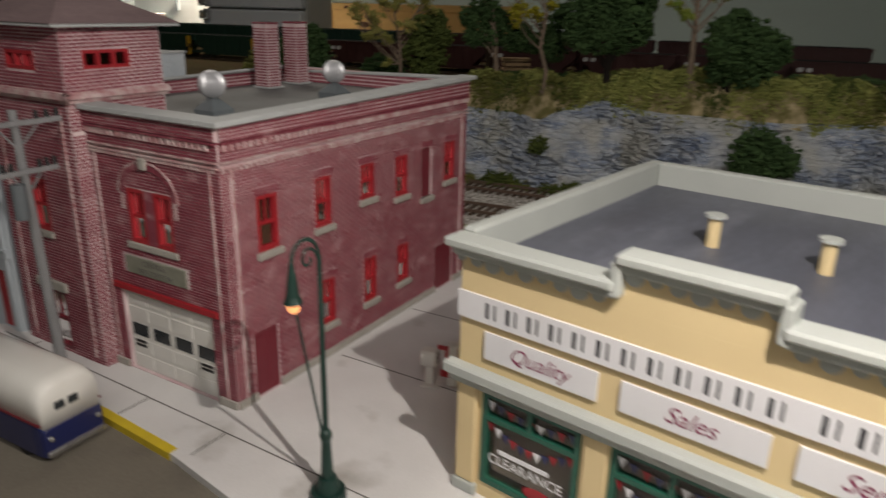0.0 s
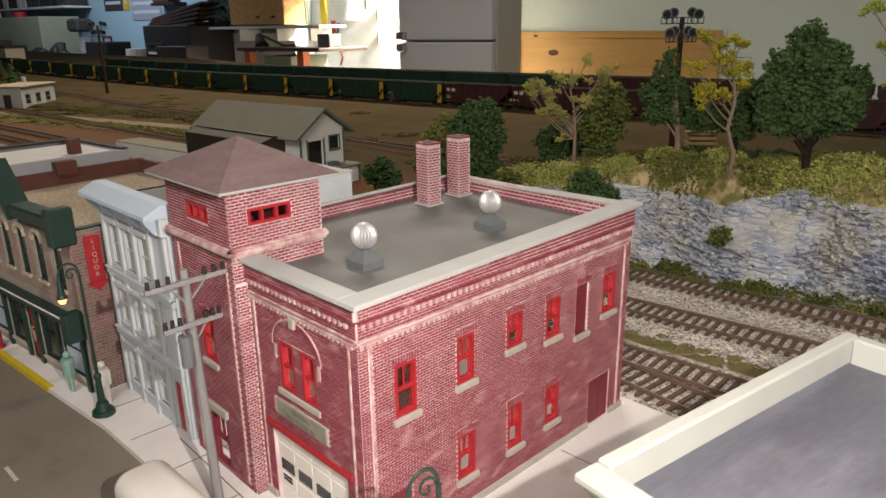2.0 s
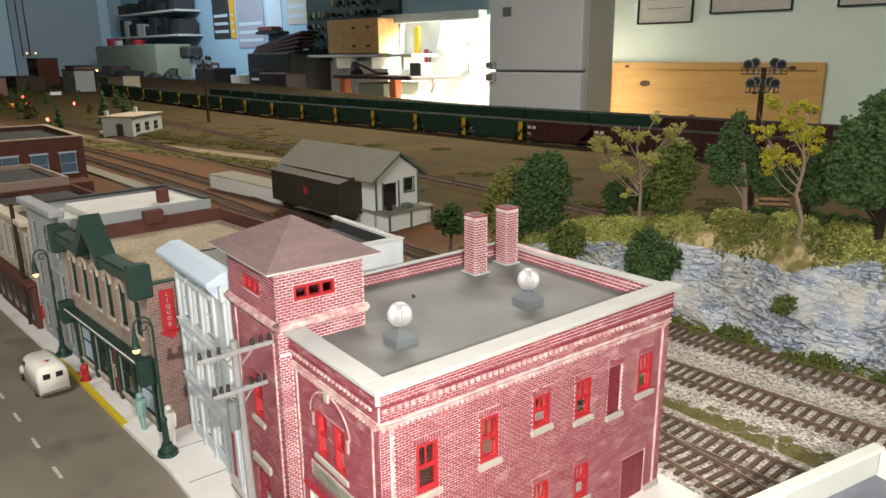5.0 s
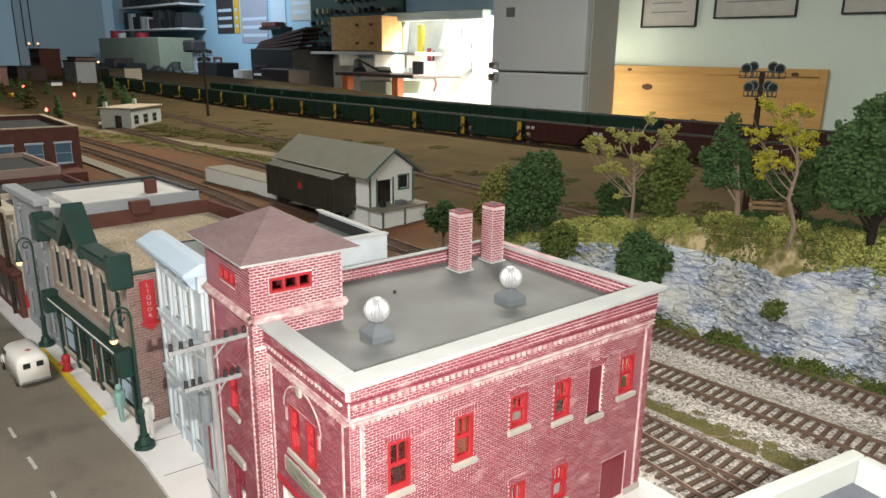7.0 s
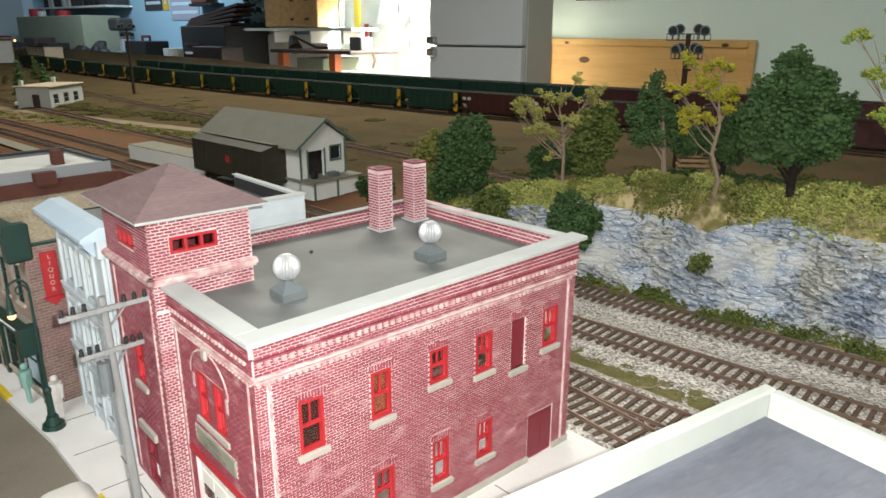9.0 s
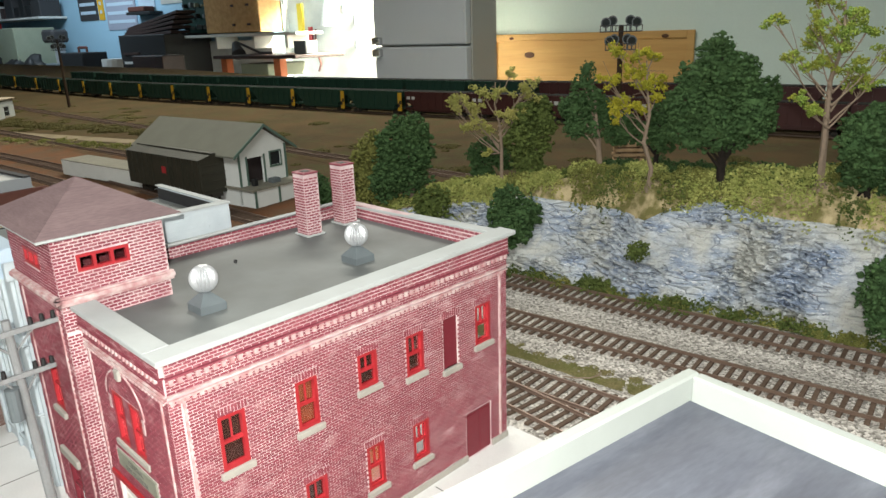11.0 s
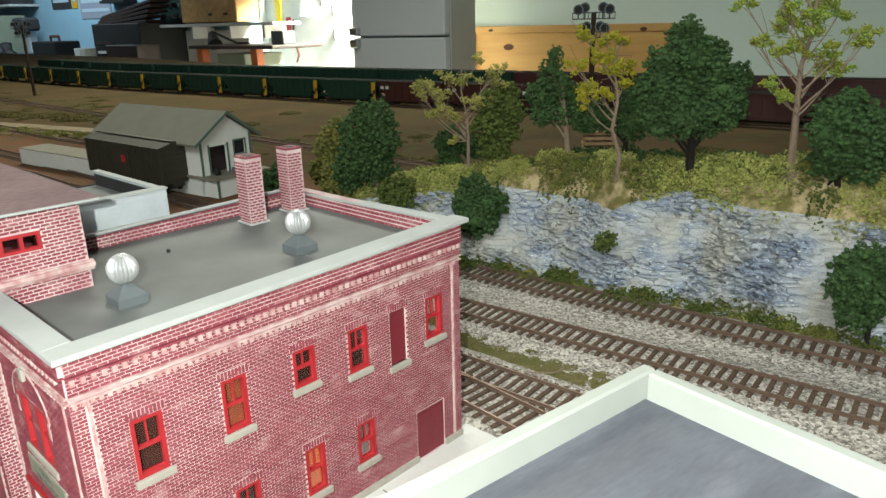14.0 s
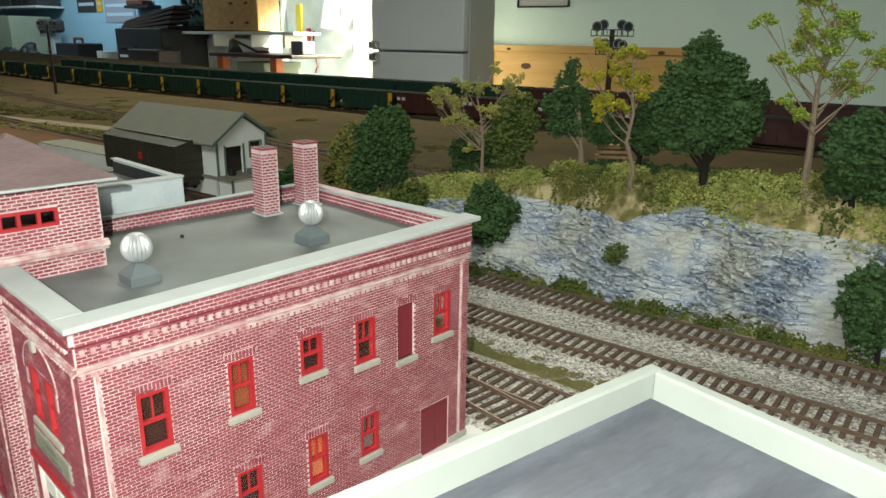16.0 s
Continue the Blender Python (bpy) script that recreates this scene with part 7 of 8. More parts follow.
def build_tree(label, at, lobes, leaf, bark, seed, trunk=0.3, lean=0.0, leaf_size=0.1, density=560, sparse=False, category="tree", depth=0.7):
    """lobes: (sideways, height, radius) round the base; a sparse tree carries leaf tufts on its twigs."""
    v = thing("tree" if category == "tree" else "bush", at, 0, label, category)
    rng = random.Random(seed)
    bm = bmesh.new()
    height = max(l[1] for l in lobes)
    top = SIDE * lean + Vector((0, 0, height * (0.93 if sparse else 0.75)))
    stem = limb(bm, (0, 0, -0.4), top, trunk, trunk * (0.25 if sparse else 0.4), rng, 5)
    if trunk > 0.15:
        for k in range(5):
            a = k * 1.26 + rng.uniform(-0.3, 0.3)
            cyl(bm, (0, 0, 0.35), (math.cos(a) * trunk * 1.9, math.sin(a) * trunk * 1.9, -0.35), trunk * 0.6, trunk * 0.25, 5)
    spots = []
    for u, z, r in lobes:
        c = SIDE * u + DEEP * rng.uniform(-depth, depth) + Vector((0, 0, z))
        spots.append((c, r))
        if sparse:
            root = Vector().lerp(top, min(0.95, max(0.3 * height, z - 1.1 * abs(u - lean * z / height) - 0.5) / top.z))
            knee = root.lerp(c, 0.5) + Vector((0, 0, -0.06 * (c - root).length))
            limb(bm, root, knee, 0.06, 0.04, rng)
            limb(bm, knee, c, 0.04, 0.02, rng)
            for _ in range(5):
                limb(bm, knee.lerp(c, rng.random()), c + Vector((rng.gauss(0, 1), rng.gauss(0, 1), rng.gauss(0, 1))) * r * 0.6, 0.025, 0.012, rng, 2)
        else:
            root = Vector().lerp(top, 0.05 + 0.85 * max(0.12, (z / height) ** 1.3 * 0.6))
            knee = root.lerp(c, 0.55) + Vector((0, 0, 0.1 * (c - root).length))
            limb(bm, root, knee, trunk * 0.42, trunk * 0.18, rng)
            limb(bm, knee, c, trunk * 0.18, 0.03, rng)
    part("trunk", bm, bark, v)
    dice = np.random.default_rng(seed)
    blocks, lump_centres, lump_radii = [], [], []
    for c, r in spots:
        c = np.array(c)
        if sparse:
            knots = c + dice.normal(size=(7, 3)) * (0.5 * r, 0.5 * r, 0.36 * r)
            for kn in knots:
                n = int(40 * r) + 8
                blocks.append(scraps(kn + dice.normal(size=(n, 3)) * (0.22 * r, 0.22 * r, 0.15 * r), leaf_size * dice.uniform(0.6, 1.25, n), dice))
            continue
        # lumps of foam over the lobe's skin, each rough with crumbs
        n = int(density * 0.4 * r * r) + 20
        skin = unit(dice, n)
        shape = np.array([1 + 0.35 * noise.noise((d[0] * 2.4 + seed, d[1] * 2.4 + c[0], d[2] * 2.4 + c[2])) for d in skin])
        tuft = np.clip(r * dice.uniform(0.05, 0.17, n), 0.6 * leaf_size, 1.5 * leaf_size)
        spot = c + skin * (r * shape * dice.uniform(0.68, 1.08, n))[:, None]
        lump_centres.append(spot)
        lump_radii.append(tuft)
        k = np.repeat(np.arange(n), (2.2 * (tuft / leaf_size) ** 2).astype(int) + 3)
        out = unit(dice, len(k)) * (tuft[k] * dice.uniform(0.85, 1.35, len(k)))[:, None]
        blocks.append(scraps(spot[k] + out, 0.62 * leaf_size * dice.uniform(0.5, 1.2, len(k)), dice))
        lump_centres.append(c[None])
        lump_radii.append(np.array([0.62 * r]))
    core = foam_lumps(np.concatenate(lump_centres), np.concatenate(lump_radii), dice) if lump_centres else None
    scrap_mesh("crown", blocks, leaf, v, core)
    return v


def build_trees():
    def base(x, y):
        return (x, y, ground_z(x, y) - 0.05)
    build_tree("tall dense dark green tree with a conical crown", base(-1.34, 35.0),
               ((-1.0, 8.5, 0.55), (-0.8, 7.6, 0.95), (-0.7, 6.8, 1.2), (-1.7, 6.2, 1.15), (0.5, 6.4, 1.15), (-2.1, 4.7, 1.2), (-0.4, 4.9, 1.5), (1.4, 5.0, 1.2), (2.4, 5.5, 0.85), (-2.4, 3.6, 0.9), (-1.0, 3.5, 1.1), (0.9, 3.8, 1.2),
                (2.2, 3.9, 0.9), (0.3, 2.9, 0.7), (-2.0, 2.8, 0.6)), "leaf_dark", "bark_dark", 1, 0.29, -0.3)
    build_tree("slender tree with sparse bright yellow leaves", base(-5.47, 33.8),
               ((-2.3, 8.3, 0.6), (-1.1, 8.1, 0.7), (-2.7, 6.7, 0.6), (-0.3, 7.1, 0.7), (-0.1, 8.0, 0.5), (0.3, 5.6, 0.5), (-2.0, 5.4, 0.65), (-2.3, 4.5, 0.5), (-0.8, 6.3, 0.7), (-1.3, 5.1, 0.5), (0.4, 6.6, 0.5), (-0.4, 4.8, 0.5),
                (-1.6, 7.2, 0.5)), "leaf_yellow", "bark_pale", 2, 0.17, -0.5, sparse=True)
    build_tree("full green tree with a pale forked trunk", base(-9.36, 34.6),
               ((-1.1, 6.7, 0.5), (-1.3, 5.7, 0.75), (-2.0, 4.3, 0.9), (-0.7, 4.5, 1.0), (-1.7, 3.0, 0.85), (-0.3, 3.1, 0.9), (0.2, 4.0, 0.8)), "leaf_dark", "bark_pale", 3, 0.22, -0.6)
    build_tree("dark tree half hidden behind its neighbours", base(-6.4, 36.5),
               ((-2.7, 3.0, 1.0), (0.3, 3.6, 0.9), (0.7, 4.6, 0.75), (0.4, 2.2, 0.9), (-0.3, 2.7, 0.9), (-1.6, 2.7, 0.9)), "leaf_dark", "bark_dark", 4, 0.2)
    build_tree("thin tree with pale straw-green leaf tufts", base(-17.07, 33.4),
               ((-3.0, 6.4, 0.75), (-3.4, 5.7, 0.5), (-1.3, 6.6, 0.8), (-0.1, 6.8, 0.6), (-2.0, 5.6, 0.65), (-2.8, 4.5, 0.65), (-1.6, 4.8, 0.7), (-1.0, 4.0, 0.7), (1.7, 6.4, 0.75), (0.4, 5.2, 0.65), (1.4, 5.6, 0.6), (1.8, 7.2, 0.6),
                (0.8, 8.0, 0.4), (-1.1, 2.4, 0.45)), "leaf_straw", "bark_pale", 5, 0.16, -0.4, sparse=True)
    build_tree("bushy olive green tree behind the thin one", base(-15.67, 35.4),
               ((-0.6, 4.5, 1.2), (0.4, 5.1, 1.0), (-1.0, 3.1, 1.2), (0.1, 2.7, 1.2), (0.7, 4.1, 0.9), (-0.4, 1.2, 1.1)), "leaf_mid", "bark", 6, 0.2)
    build_tree("dark low tree behind the straw-green one", base(-20.87, 35.6), ((-0.3, 2.3, 0.9), (0.6, 2.6, 0.95), (0, 1.1, 0.95), (1.7, 2.1, 0.95)), "leaf_dark", "bark_dark", 7, 0.2)
    build_tree("tall open tree with yellow-green leaf tufts", base(3.75, 36.0),
               ((-3.2, 8.8, 0.5), (-2.5, 6.9, 0.5), (-1.7, 8.8, 0.6), (-1.4, 8.1, 0.6), (-0.8, 7.6, 0.7), (-0.1, 7.2, 0.7), (0.1, 8.0, 0.6), (0.4, 8.8, 0.75), (1.3, 9.0, 0.6), (-0.9, 6.6, 0.5), (-1.4, 6.5, 0.35), (0.7, 6.3, 0.7),
                (1.4, 6.0, 0.7), (1.8, 5.5, 0.55), (2.3, 7.3, 0.6), (2.7, 6.8, 0.35), (-1.7, 4.7, 0.5), (-1.1, 4.2, 0.45), (1.6, 8.2, 0.55), (-0.9, 10.0, 0.75), (-0.1, 10.4, 0.6), (-1.8, 10.1, 0.55)), "leaf_lime", "bark_pale", 8, 0.23, 0.1, sparse=True)
    build_tree("dense dark bush on the bank", base(6.08, 36.2), ((-0.8, 3.3, 1.0), (0, 3.5, 1.1), (-1.3, 2.5, 0.85), (-0.1, 2.1, 1.3), (1.0, 2.5, 1.3), (-0.4, 1.0, 1.0), (1.0, 1.1, 1.3), (2.2, 2.2, 1.2)), "leaf_dark", "bark_dark", 9, 0.25)
    build_tree("dark tree growing at the foot of the rock", base(9.4, 31.6), ((-1.3, 4.4, 1.0), (-1.8, 3.6, 0.75), (-0.8, 3.4, 1.15), (-0.6, 4.7, 0.75), (-1.1, 2.3, 0.85), (-0.1, 2.0, 0.9), (0.6, 3.6, 1.1)), "leaf_dark", "bark_dark", 10, 0.16)
    build_tree("large rounded mid green tree beside the cutting", base(-23.54, 30.3), ((0.1, 5.3, 1.5), (0.6, 4.0, 1.25), (-1.0, 4.5, 1.5), (-1.3, 2.8, 1.5), (0, 2.0, 1.4), (-2.0, 1.5, 1.2)), "leaf_dark", "bark", 11, 0.3)
    build_tree("olive green rounded tree beside the cutting", base(-28.51, 30.4), ((0.4, 5.8, 1.2), (-0.4, 4.6, 1.2), (-1.0, 3.0, 1.1), (0, 1.9, 1.2), (0.7, 3.6, 1.2)), "leaf_olive", "bark", 12, 0.25)
    build_tree("small green tree at the rock's low end", base(-20.43, 30.0), ((-0.3, 2.6, 1.3), (0.7, 1.6, 0.95), (-1.0, 1.4, 0.95), (0, 0.9, 0.9)), "leaf_mid", "bark", 13, 0.2)
    build_tree("compact dark green tree against the rock face", (-13.24, 29.7, 0.9), ((-0.2, 4.1, 0.9), (0.9, 3.2, 1.1), (-0.6, 3.0, 1.0), (1.6, 2.4, 0.7), (0.1, 2.1, 1.2), (-0.8, 1.7, 0.7)), "leaf_dark", "bark_dark", 14, 0.2)
    build_tree("small dark tree by the freight shed", base(-33.5, 28.4), ((0, 2.6, 1.1), (0.9, 2.4, 0.9), (-0.8, 2.7, 0.9), (0.1, 3.4, 0.8)), "leaf_dark", "bark", 15, 0.16)
    build_tree("small bush on the rock face", (-4.5, 31.0, 2.2), ((0, 0.5, 0.6), (0.35, 0.35, 0.4), (-0.3, 0.3, 0.45)), "leaf_mid", "bark", 16, 0.06, category="bush", leaf_size=0.075, density=500, depth=0.2)
    far = random.Random(40)
    for k in range(64):
        x, y = far.uniform(-430, -205), far.uniform(5, 48)
        y += 0.05 * (-205 - x)
        h = far.uniform(3.5, 9)
        build_tree("dark conifer in the far end of the layout", (x, y, -0.3), ((0, h * 0.3, h * 0.22), (0, h * 0.5, h * 0.17), (0, h * 0.7, h * 0.12), (0, h * 0.88, h * 0.07)), "weed" if k % 3 else "leaf_dark", "bark_dark", 50 + k, 0.2, leaf_size=0.28, density=60, depth=0.2)


def build_scrub():
    rng = random.Random(77)

    def lumps(mat, label, picks, leaf, name="scrub"):
        """Low bushes: (x, y, radius, squash) heaps of foliage scraps."""
        blocks, centres, radii = [], [], []
        dice = np.random.default_rng(len(picks) * 7 + int(leaf * 1000))
        for x, y, r, squash in picks:
            z, seed = ground_z(x, y), dice.uniform(0, 90)
            n = int(2.6 * (r / leaf) ** 2) + 8
            a, k = dice.uniform(0, 6.283, n), np.sqrt(dice.random(n))
            ragged = np.array([1 + 0.55 * noise.noise((math.cos(u) * q * 2 + seed, math.sin(u) * q * 2, seed)) for u, q in zip(a, k)])
            px, py = x + np.cos(a) * k * r * ragged, y + np.sin(a) * k * r * ragged
            lie = np.array([0.35 * z + 0.65 * ground_z(u, q) for u, q in zip(px, py)])
            pz = lie + np.sqrt(np.maximum(0, 1 - k * k)) * r * squash * ragged * dice.uniform(0.6, 1.05, n)
            blocks.append(scraps(np.stack((px, py, pz), 1), leaf * dice.uniform(0.4, 1.05, n), dice))
            m = max(1, n // 4)
            centres.append(np.stack((px, py, pz - 0.5 * leaf), 1)[:m])
            radii.append(np.full(m, 0.85 * leaf) * dice.uniform(0.7, 1.4, m))
        ob = scrap_mesh(name, blocks, mat, None, foam_lumps(np.concatenate(centres), np.concatenate(radii), dice))
        tagged(ob, label, "scrub", kind="stuff")

    def bank(n, lo, hi, key, near=0.25, deep=3.0):
        out = []
        while len(out) < n:
            x = rng.uniform(-31, 22)
            y = rock_edge(x) + near + 0.5 * math.sin(x * 0.8) + rng.random() ** 1.4 * deep
            if hill_top(x) > 0.8 and noise.noise((x * 0.28 + key, y * 0.4, key)) + rng.uniform(-0.25, 0.25) > 0.0:
                out.append((x, y, rng.uniform(lo, hi), 0.6))
        return out

    def foot(n, lo, hi, key):
        out = []
        while len(out) < n:
            x = rng.uniform(-28, 22)
            y = rock_foot(x) - 0.2 + rng.gauss(0, 0.35)
            if noise.noise((x * 0.35 + key, key, 0)) + rng.uniform(-0.3, 0.3) > -0.05:
                out.append((x, y, rng.uniform(lo, hi), 0.95))
        return out
    lumps("leaf_mid", "low green bushes at the foot of the rock", foot(100, 0.35, 1.0, 3.0), 0.08)
    lumps("leaf_olive", "olive and straw weeds along the rock's foot", foot(110, 0.3, 0.8, 11.0), 0.075)
    lumps("leaf_straw", "dry grass tufts along the rock's foot", foot(120, 0.12, 0.35, 19.0), 0.045)
    lumps("leaf_speckle", "pale speckled yellow-green groundcover mounds on the bank", bank(115, 0.7, 1.4, 7.0, 0.1, 2.6), 0.085)
    lumps("leaf_olive", "olive undergrowth mounds on the bank", bank(75, 0.7, 1.3, 1.0, 0.2, 2.8), 0.09)
    lumps("leaf_mid", "green undergrowth on the bank", bank(60, 0.6, 1.2, 13.0, 0.6, 3.0), 0.09)
    lumps("leaf_straw", "dry straw-coloured tufts on the bank's edge", bank(70, 0.15, 0.4, 31.0, -0.1, 1.0), 0.05)
    lumps("leaf_dark", "dark undergrowth between the trees on the bank", bank(50, 0.6, 1.2, 23.0, 2.2, 4.0), 0.08)
    picks = []
    while len(picks) < 560:
        x = rng.uniform(-14, 9)
        picks.append((x, 20.2 + 0.07 * x + rng.gauss(0, 0.42), rng.uniform(0.12, 0.38), 0.2))
    lumps("verge", "strip of low olive grass between the tracks", picks, 0.045, "grass_strip")
    picks = [(x, 20.2 + 0.275 * (x + 147) + rng.gauss(0, 0.5), rng.uniform(0.5, 1.0), 0.9) for x in (-166 + 1.75 * k + rng.uniform(-0.6, 0.6) for k in range(46))]
    lumps("leaf_olive", "row of low bushes along the yard", picks, 0.13)
    picks = [(x, 19.9 + 0.275 * (x + 147) + rng.gauss(0, 1.0), rng.uniform(0.5, 1.3), 0.25) for x in (rng.uniform(-165, -84) for _ in range(130))]
    lumps("dry_grass", "pale dry grass under the bushes along the yard", picks, 0.13)
    picks = [(x, 31.8 + 0.24 * (x + 153) + rng.gauss(0, 1.4), rng.uniform(0.6, 1.6), 0.3) for x in (rng.uniform(-170, -92) for _ in range(120))]
    lumps("weed", "olive weeds between the yard tracks", picks, 0.17)
    picks = [(x, 54 + 0.1 * (x + 60) + rng.gauss(0, 6.0), rng.uniform(0.5, 2.0), 0.12) for x in (rng.uniform(-220, -10) for _ in range(110))]
    lumps("weed", "dry trodden weeds in the yard", picks, 0.17)


# ---- the room round the layout ----
RN = Vector((-0.139, 0.99, 0)).normalized()
RA = Vector((0.99, 0.139, 0)).normalized()
ROOM = Matrix(((RA.x, RN.x, 0, -282), (RA.y, RN.y, 0, 343), (0, 0, 1, 0), (0, 0, 0, 1)))
ROOM_TURN = math.degrees(math.atan2(RA.y, RA.x))


def room_thing(name, label, category, kind=""):
    """Local x along the far wall to the right, y into it, origin at the pine board's left end."""
    return thing(name, (-282, 343, 0), ROOM_TURN, label, category, kind=kind)


def build_room():
    rw = room_thing("wall_north", "pale aqua painted far wall", "wall", "structure")
    part("wall_right", boxed(-22, 1.5, -110, 520, 12, 140), "room_wall", rw)
    part("wall_left_of_alcove", boxed(-745, 1.5, -110, -206, 12, 140), "blue_wall", rw)
    part("wall_over_alcove", boxed(-206, 1.5, 44, -22, 12, 140), "blue_wall", rw)
    part("alcove_back", boxed(-240, 45, -110, -10, 50, 140), "shelf_white", rw)
    part("alcove_side", boxed(-240, 12, -110, -235, 45, 140), "shelf_white", rw)
    part("alcove_side", boxed(-15, 12, -110, -10, 45, 140), "shelf_white", rw)
    ww = thing("wall_west", (-1000, 100, 0), ROOM_TURN, "blue painted end wall", "wall", kind="structure")
    part("wall", boxed(-8, -420, -110, 0, 330, 140), "blue_wall", ww)
    ws = thing("wall_south", (0, -260, 0), ROOM_TURN, "plain painted wall behind the camera", "wall", kind="structure")
    part("wall", boxed(-1100, -10, -110, 420, 0, 140), "room_wall", ws)
    we = thing("wall_east", (330, 0, 0), ROOM_TURN, "plain painted wall beside the layout", "wall", kind="structure")
    part("wall", boxed(0, -320, -110, 10, 460, 140), "room_wall", we)
    fl = part("floor", boxed(-1150, -460, -118, 420, 560, -110), "vent_base")
    tagged(fl, "dark grey workshop floor", "floor", kind="structure")
    ce = part("ceiling", boxed(-1150, -460, 140, 420, 560, 148), "shelf_white")
    tagged(ce, "plain white ceiling", "ceiling", kind="structure")
    # pine board on the wall
    b = room_thing("pine_board", "framed knotty pine board leaning on the wall", "board")
    for k in range(2):
        part("plank", boxed(2, -0.6, -34 + k * 21.1, 122, 1.4, -13.0 + k * 21.1), "pine", b)
    for a in ((0, -46, 4, 12), (122, -46, 126, 12), (4, 8, 122, 12), (4, -46, 122, -34)):
        part("frame_rail", boxed(a[0], -2.2, a[1], a[2], -0.7, a[3], 0.3), "pine", b)
    for x, z, r in ((27, -0.2, 2.6), (92, -4, 1.0), (58, -18, 1.6), (15.3, 9.6, 1.2), (110.4, 9.2, 1.5)):
        bm = bmesh.new()
        ball(bm, (x, -0.7 if z < 7 else -2.2, z), r, 2, (1.4, 0.05, 0.7))
        part("knot", bm, "knot", b)
    for x0, x1, z in ((19, 53, 33.5), (63, 106, 37.5), (127, 172, 38)):
        f = room_thing("picture_frame", "framed print with a thin dark frame on the wall", "picture")
        part("print", boxed(x0 + 0.5, 0.6, z + 0.5, x1 - 0.5, 1.4, z + 33), "paper", f)
        for a in ((x0, z, x1, z + 0.7), (x0, z + 33, x1, z + 34.2), (x0, z + 0.7, x0 + 0.7, z + 33), (x1 - 0.7, z + 0.7, x1, z + 33)):
            part("frame_edge", boxed(a[0], -0.6, a[1], a[2], 1.4, a[3]), "black", f)
        for k in range(4):
            part("print_bar", boxed(x0 + 6, 0.45, z + 8 + 5 * k, x1 - 6 - 3 * (k % 2), 0.6, z + 8.7 + 5 * k), "grey_wall", f)
    # refrigerator: front face 64 cm before the wall
    r = room_thing("refrigerator", "white two-door refrigerator with beige sides", "refrigerator")
    x0, x1, y0, y1 = -39, 26, -67, -36
    part("cabinet", boxed(x0, y0 + 6, -110, x1, y1, 62, 0.5), "fridge_side", r)
    d = part("lower_door", boxed(x0, y0, -105, x1, y0 + 5.5, 7.4, 0.8), "fridge", r)
    e = part("upper_door", boxed(x0, y0, 8.4, x1, y0 + 5.5, 62, 0.8), "fridge", r)
    part("handle", boxed(x0 + 1, y0 - 4, 2, x0 + 7, y0, 6.5, 0.6), "chrome", d, "bright chrome handle")
    part("handle", boxed(x0 + 1, y0 - 4, 9, x0 + 7, y0, 13, 0.6), "chrome", e, "bright chrome handle")
    part("badge", boxed(x0 + 11, y0 - 0.5, 38, x0 + 17, y0, 43), "vent_base", e)
    # left of the refrigerator: cupboard, shelf, bench
    c = room_thing("wall_cupboard", "plywood box cupboard over the work bench", "cupboard")
    part("box", boxed(-256, -24, 19, -190, -2.5, 45.5, 0.5), "osb", c)
    for x in (-222, -204):
        for z in (24, 38):
            part("dark_pull", boxed(x, -25, z, x + 3, -24, z + 1.6), "dark_chest", c)
    s = room_thing("wall_shelf", "long white wall shelf with tools and boxes", "shelf")
    part("board", boxed(-300, -26, 16, -150, 1, 18.2, 0.3), "shelf_white", s)
    for x in (-290, -252, -206, -168):
        part("bracket", boxed(x, -20, 7, x + 2, 1, 16), "shelf_white", s)
    t = room_thing("hanging_bar", "blue-grey bar over the bright alcove", "bar")
    part("bar", boxed(-206, -8, 41.5, -100, 1, 48, 0.6), "slate_wall", t)
    w = room_thing("work_bench", "cluttered work bench with orange legs", "bench")
    part("top", boxed(-214, -52, 0.5, -124, -4, 3, 0.4), "dark_chest", w)
    for x in (-210, -151):
        part("leg", boxed(x, -48, -110, x + 6.5, -42, 0.5), "orange", w)
    part("white_panel", boxed(-290, -2, -40, -205, 1, 13), "shelf_white", w)
    part("drawer", boxed(-190, -46, -12, -160, -10, -3, 0.4), "sage_box", w)
    part("clutter_tin", boxed(-138, -40, 3, -126, -28, 12, 0.6), "vent_base", w)
    lamp = room_thing("desk_lamp", "black articulated desk lamp on the bench", "lamp")
    bm = bmesh.new()
    tube(bm, [(-206, -30, 2.5), (-212, -30, 12), (-186, -30, 4), (-172, -30, 4)], 1.0)
    part("arm", bm, "dark_room_thing", lamp)
    bm = bmesh.new()
    cyl(bm, (-214, -30, 11), (-206, -34, 3), 2.5, 5.5, 12)
    part("shade", bm, "dark_room_thing", lamp)
    q = room_thing("tool_chest", "dark brown tool chest with pale drawer pulls", "tool chest")
    part("chest", boxed(-352, -45, -60, -284, 0, 20, 0.6), "black", q)
    for k in range(3):
        part("drawer_pull", boxed(-346, -46, -11 + 7.5 * k, -322, -45, -9 + 7.5 * k), "shelf_white" if k < 2 else "dark_chest", q)
    pile = room_thing("stacked_boards", "leaning stack of brown boards on the chest", "boards")
    for k in range(5):
        bm = bmesh.new()
        box(bm, -38, -10, 0, 38, 8, 2.2, 0.2, m=Matrix.Translation((-331 + 3 * k, -22, 18.5 + 2.9 * k)) @ Matrix.Rotation(radians(-3 - 1.5 * k), 4, "Y"))
        part("board", bm, "dark_chest", pile)
    bb = room_thing("carton", "brown carton on the bench end", "carton")
    part("box", boxed(-300, -66, -60, -258, -46, 4.0, 0.6), "dark_chest", bb)
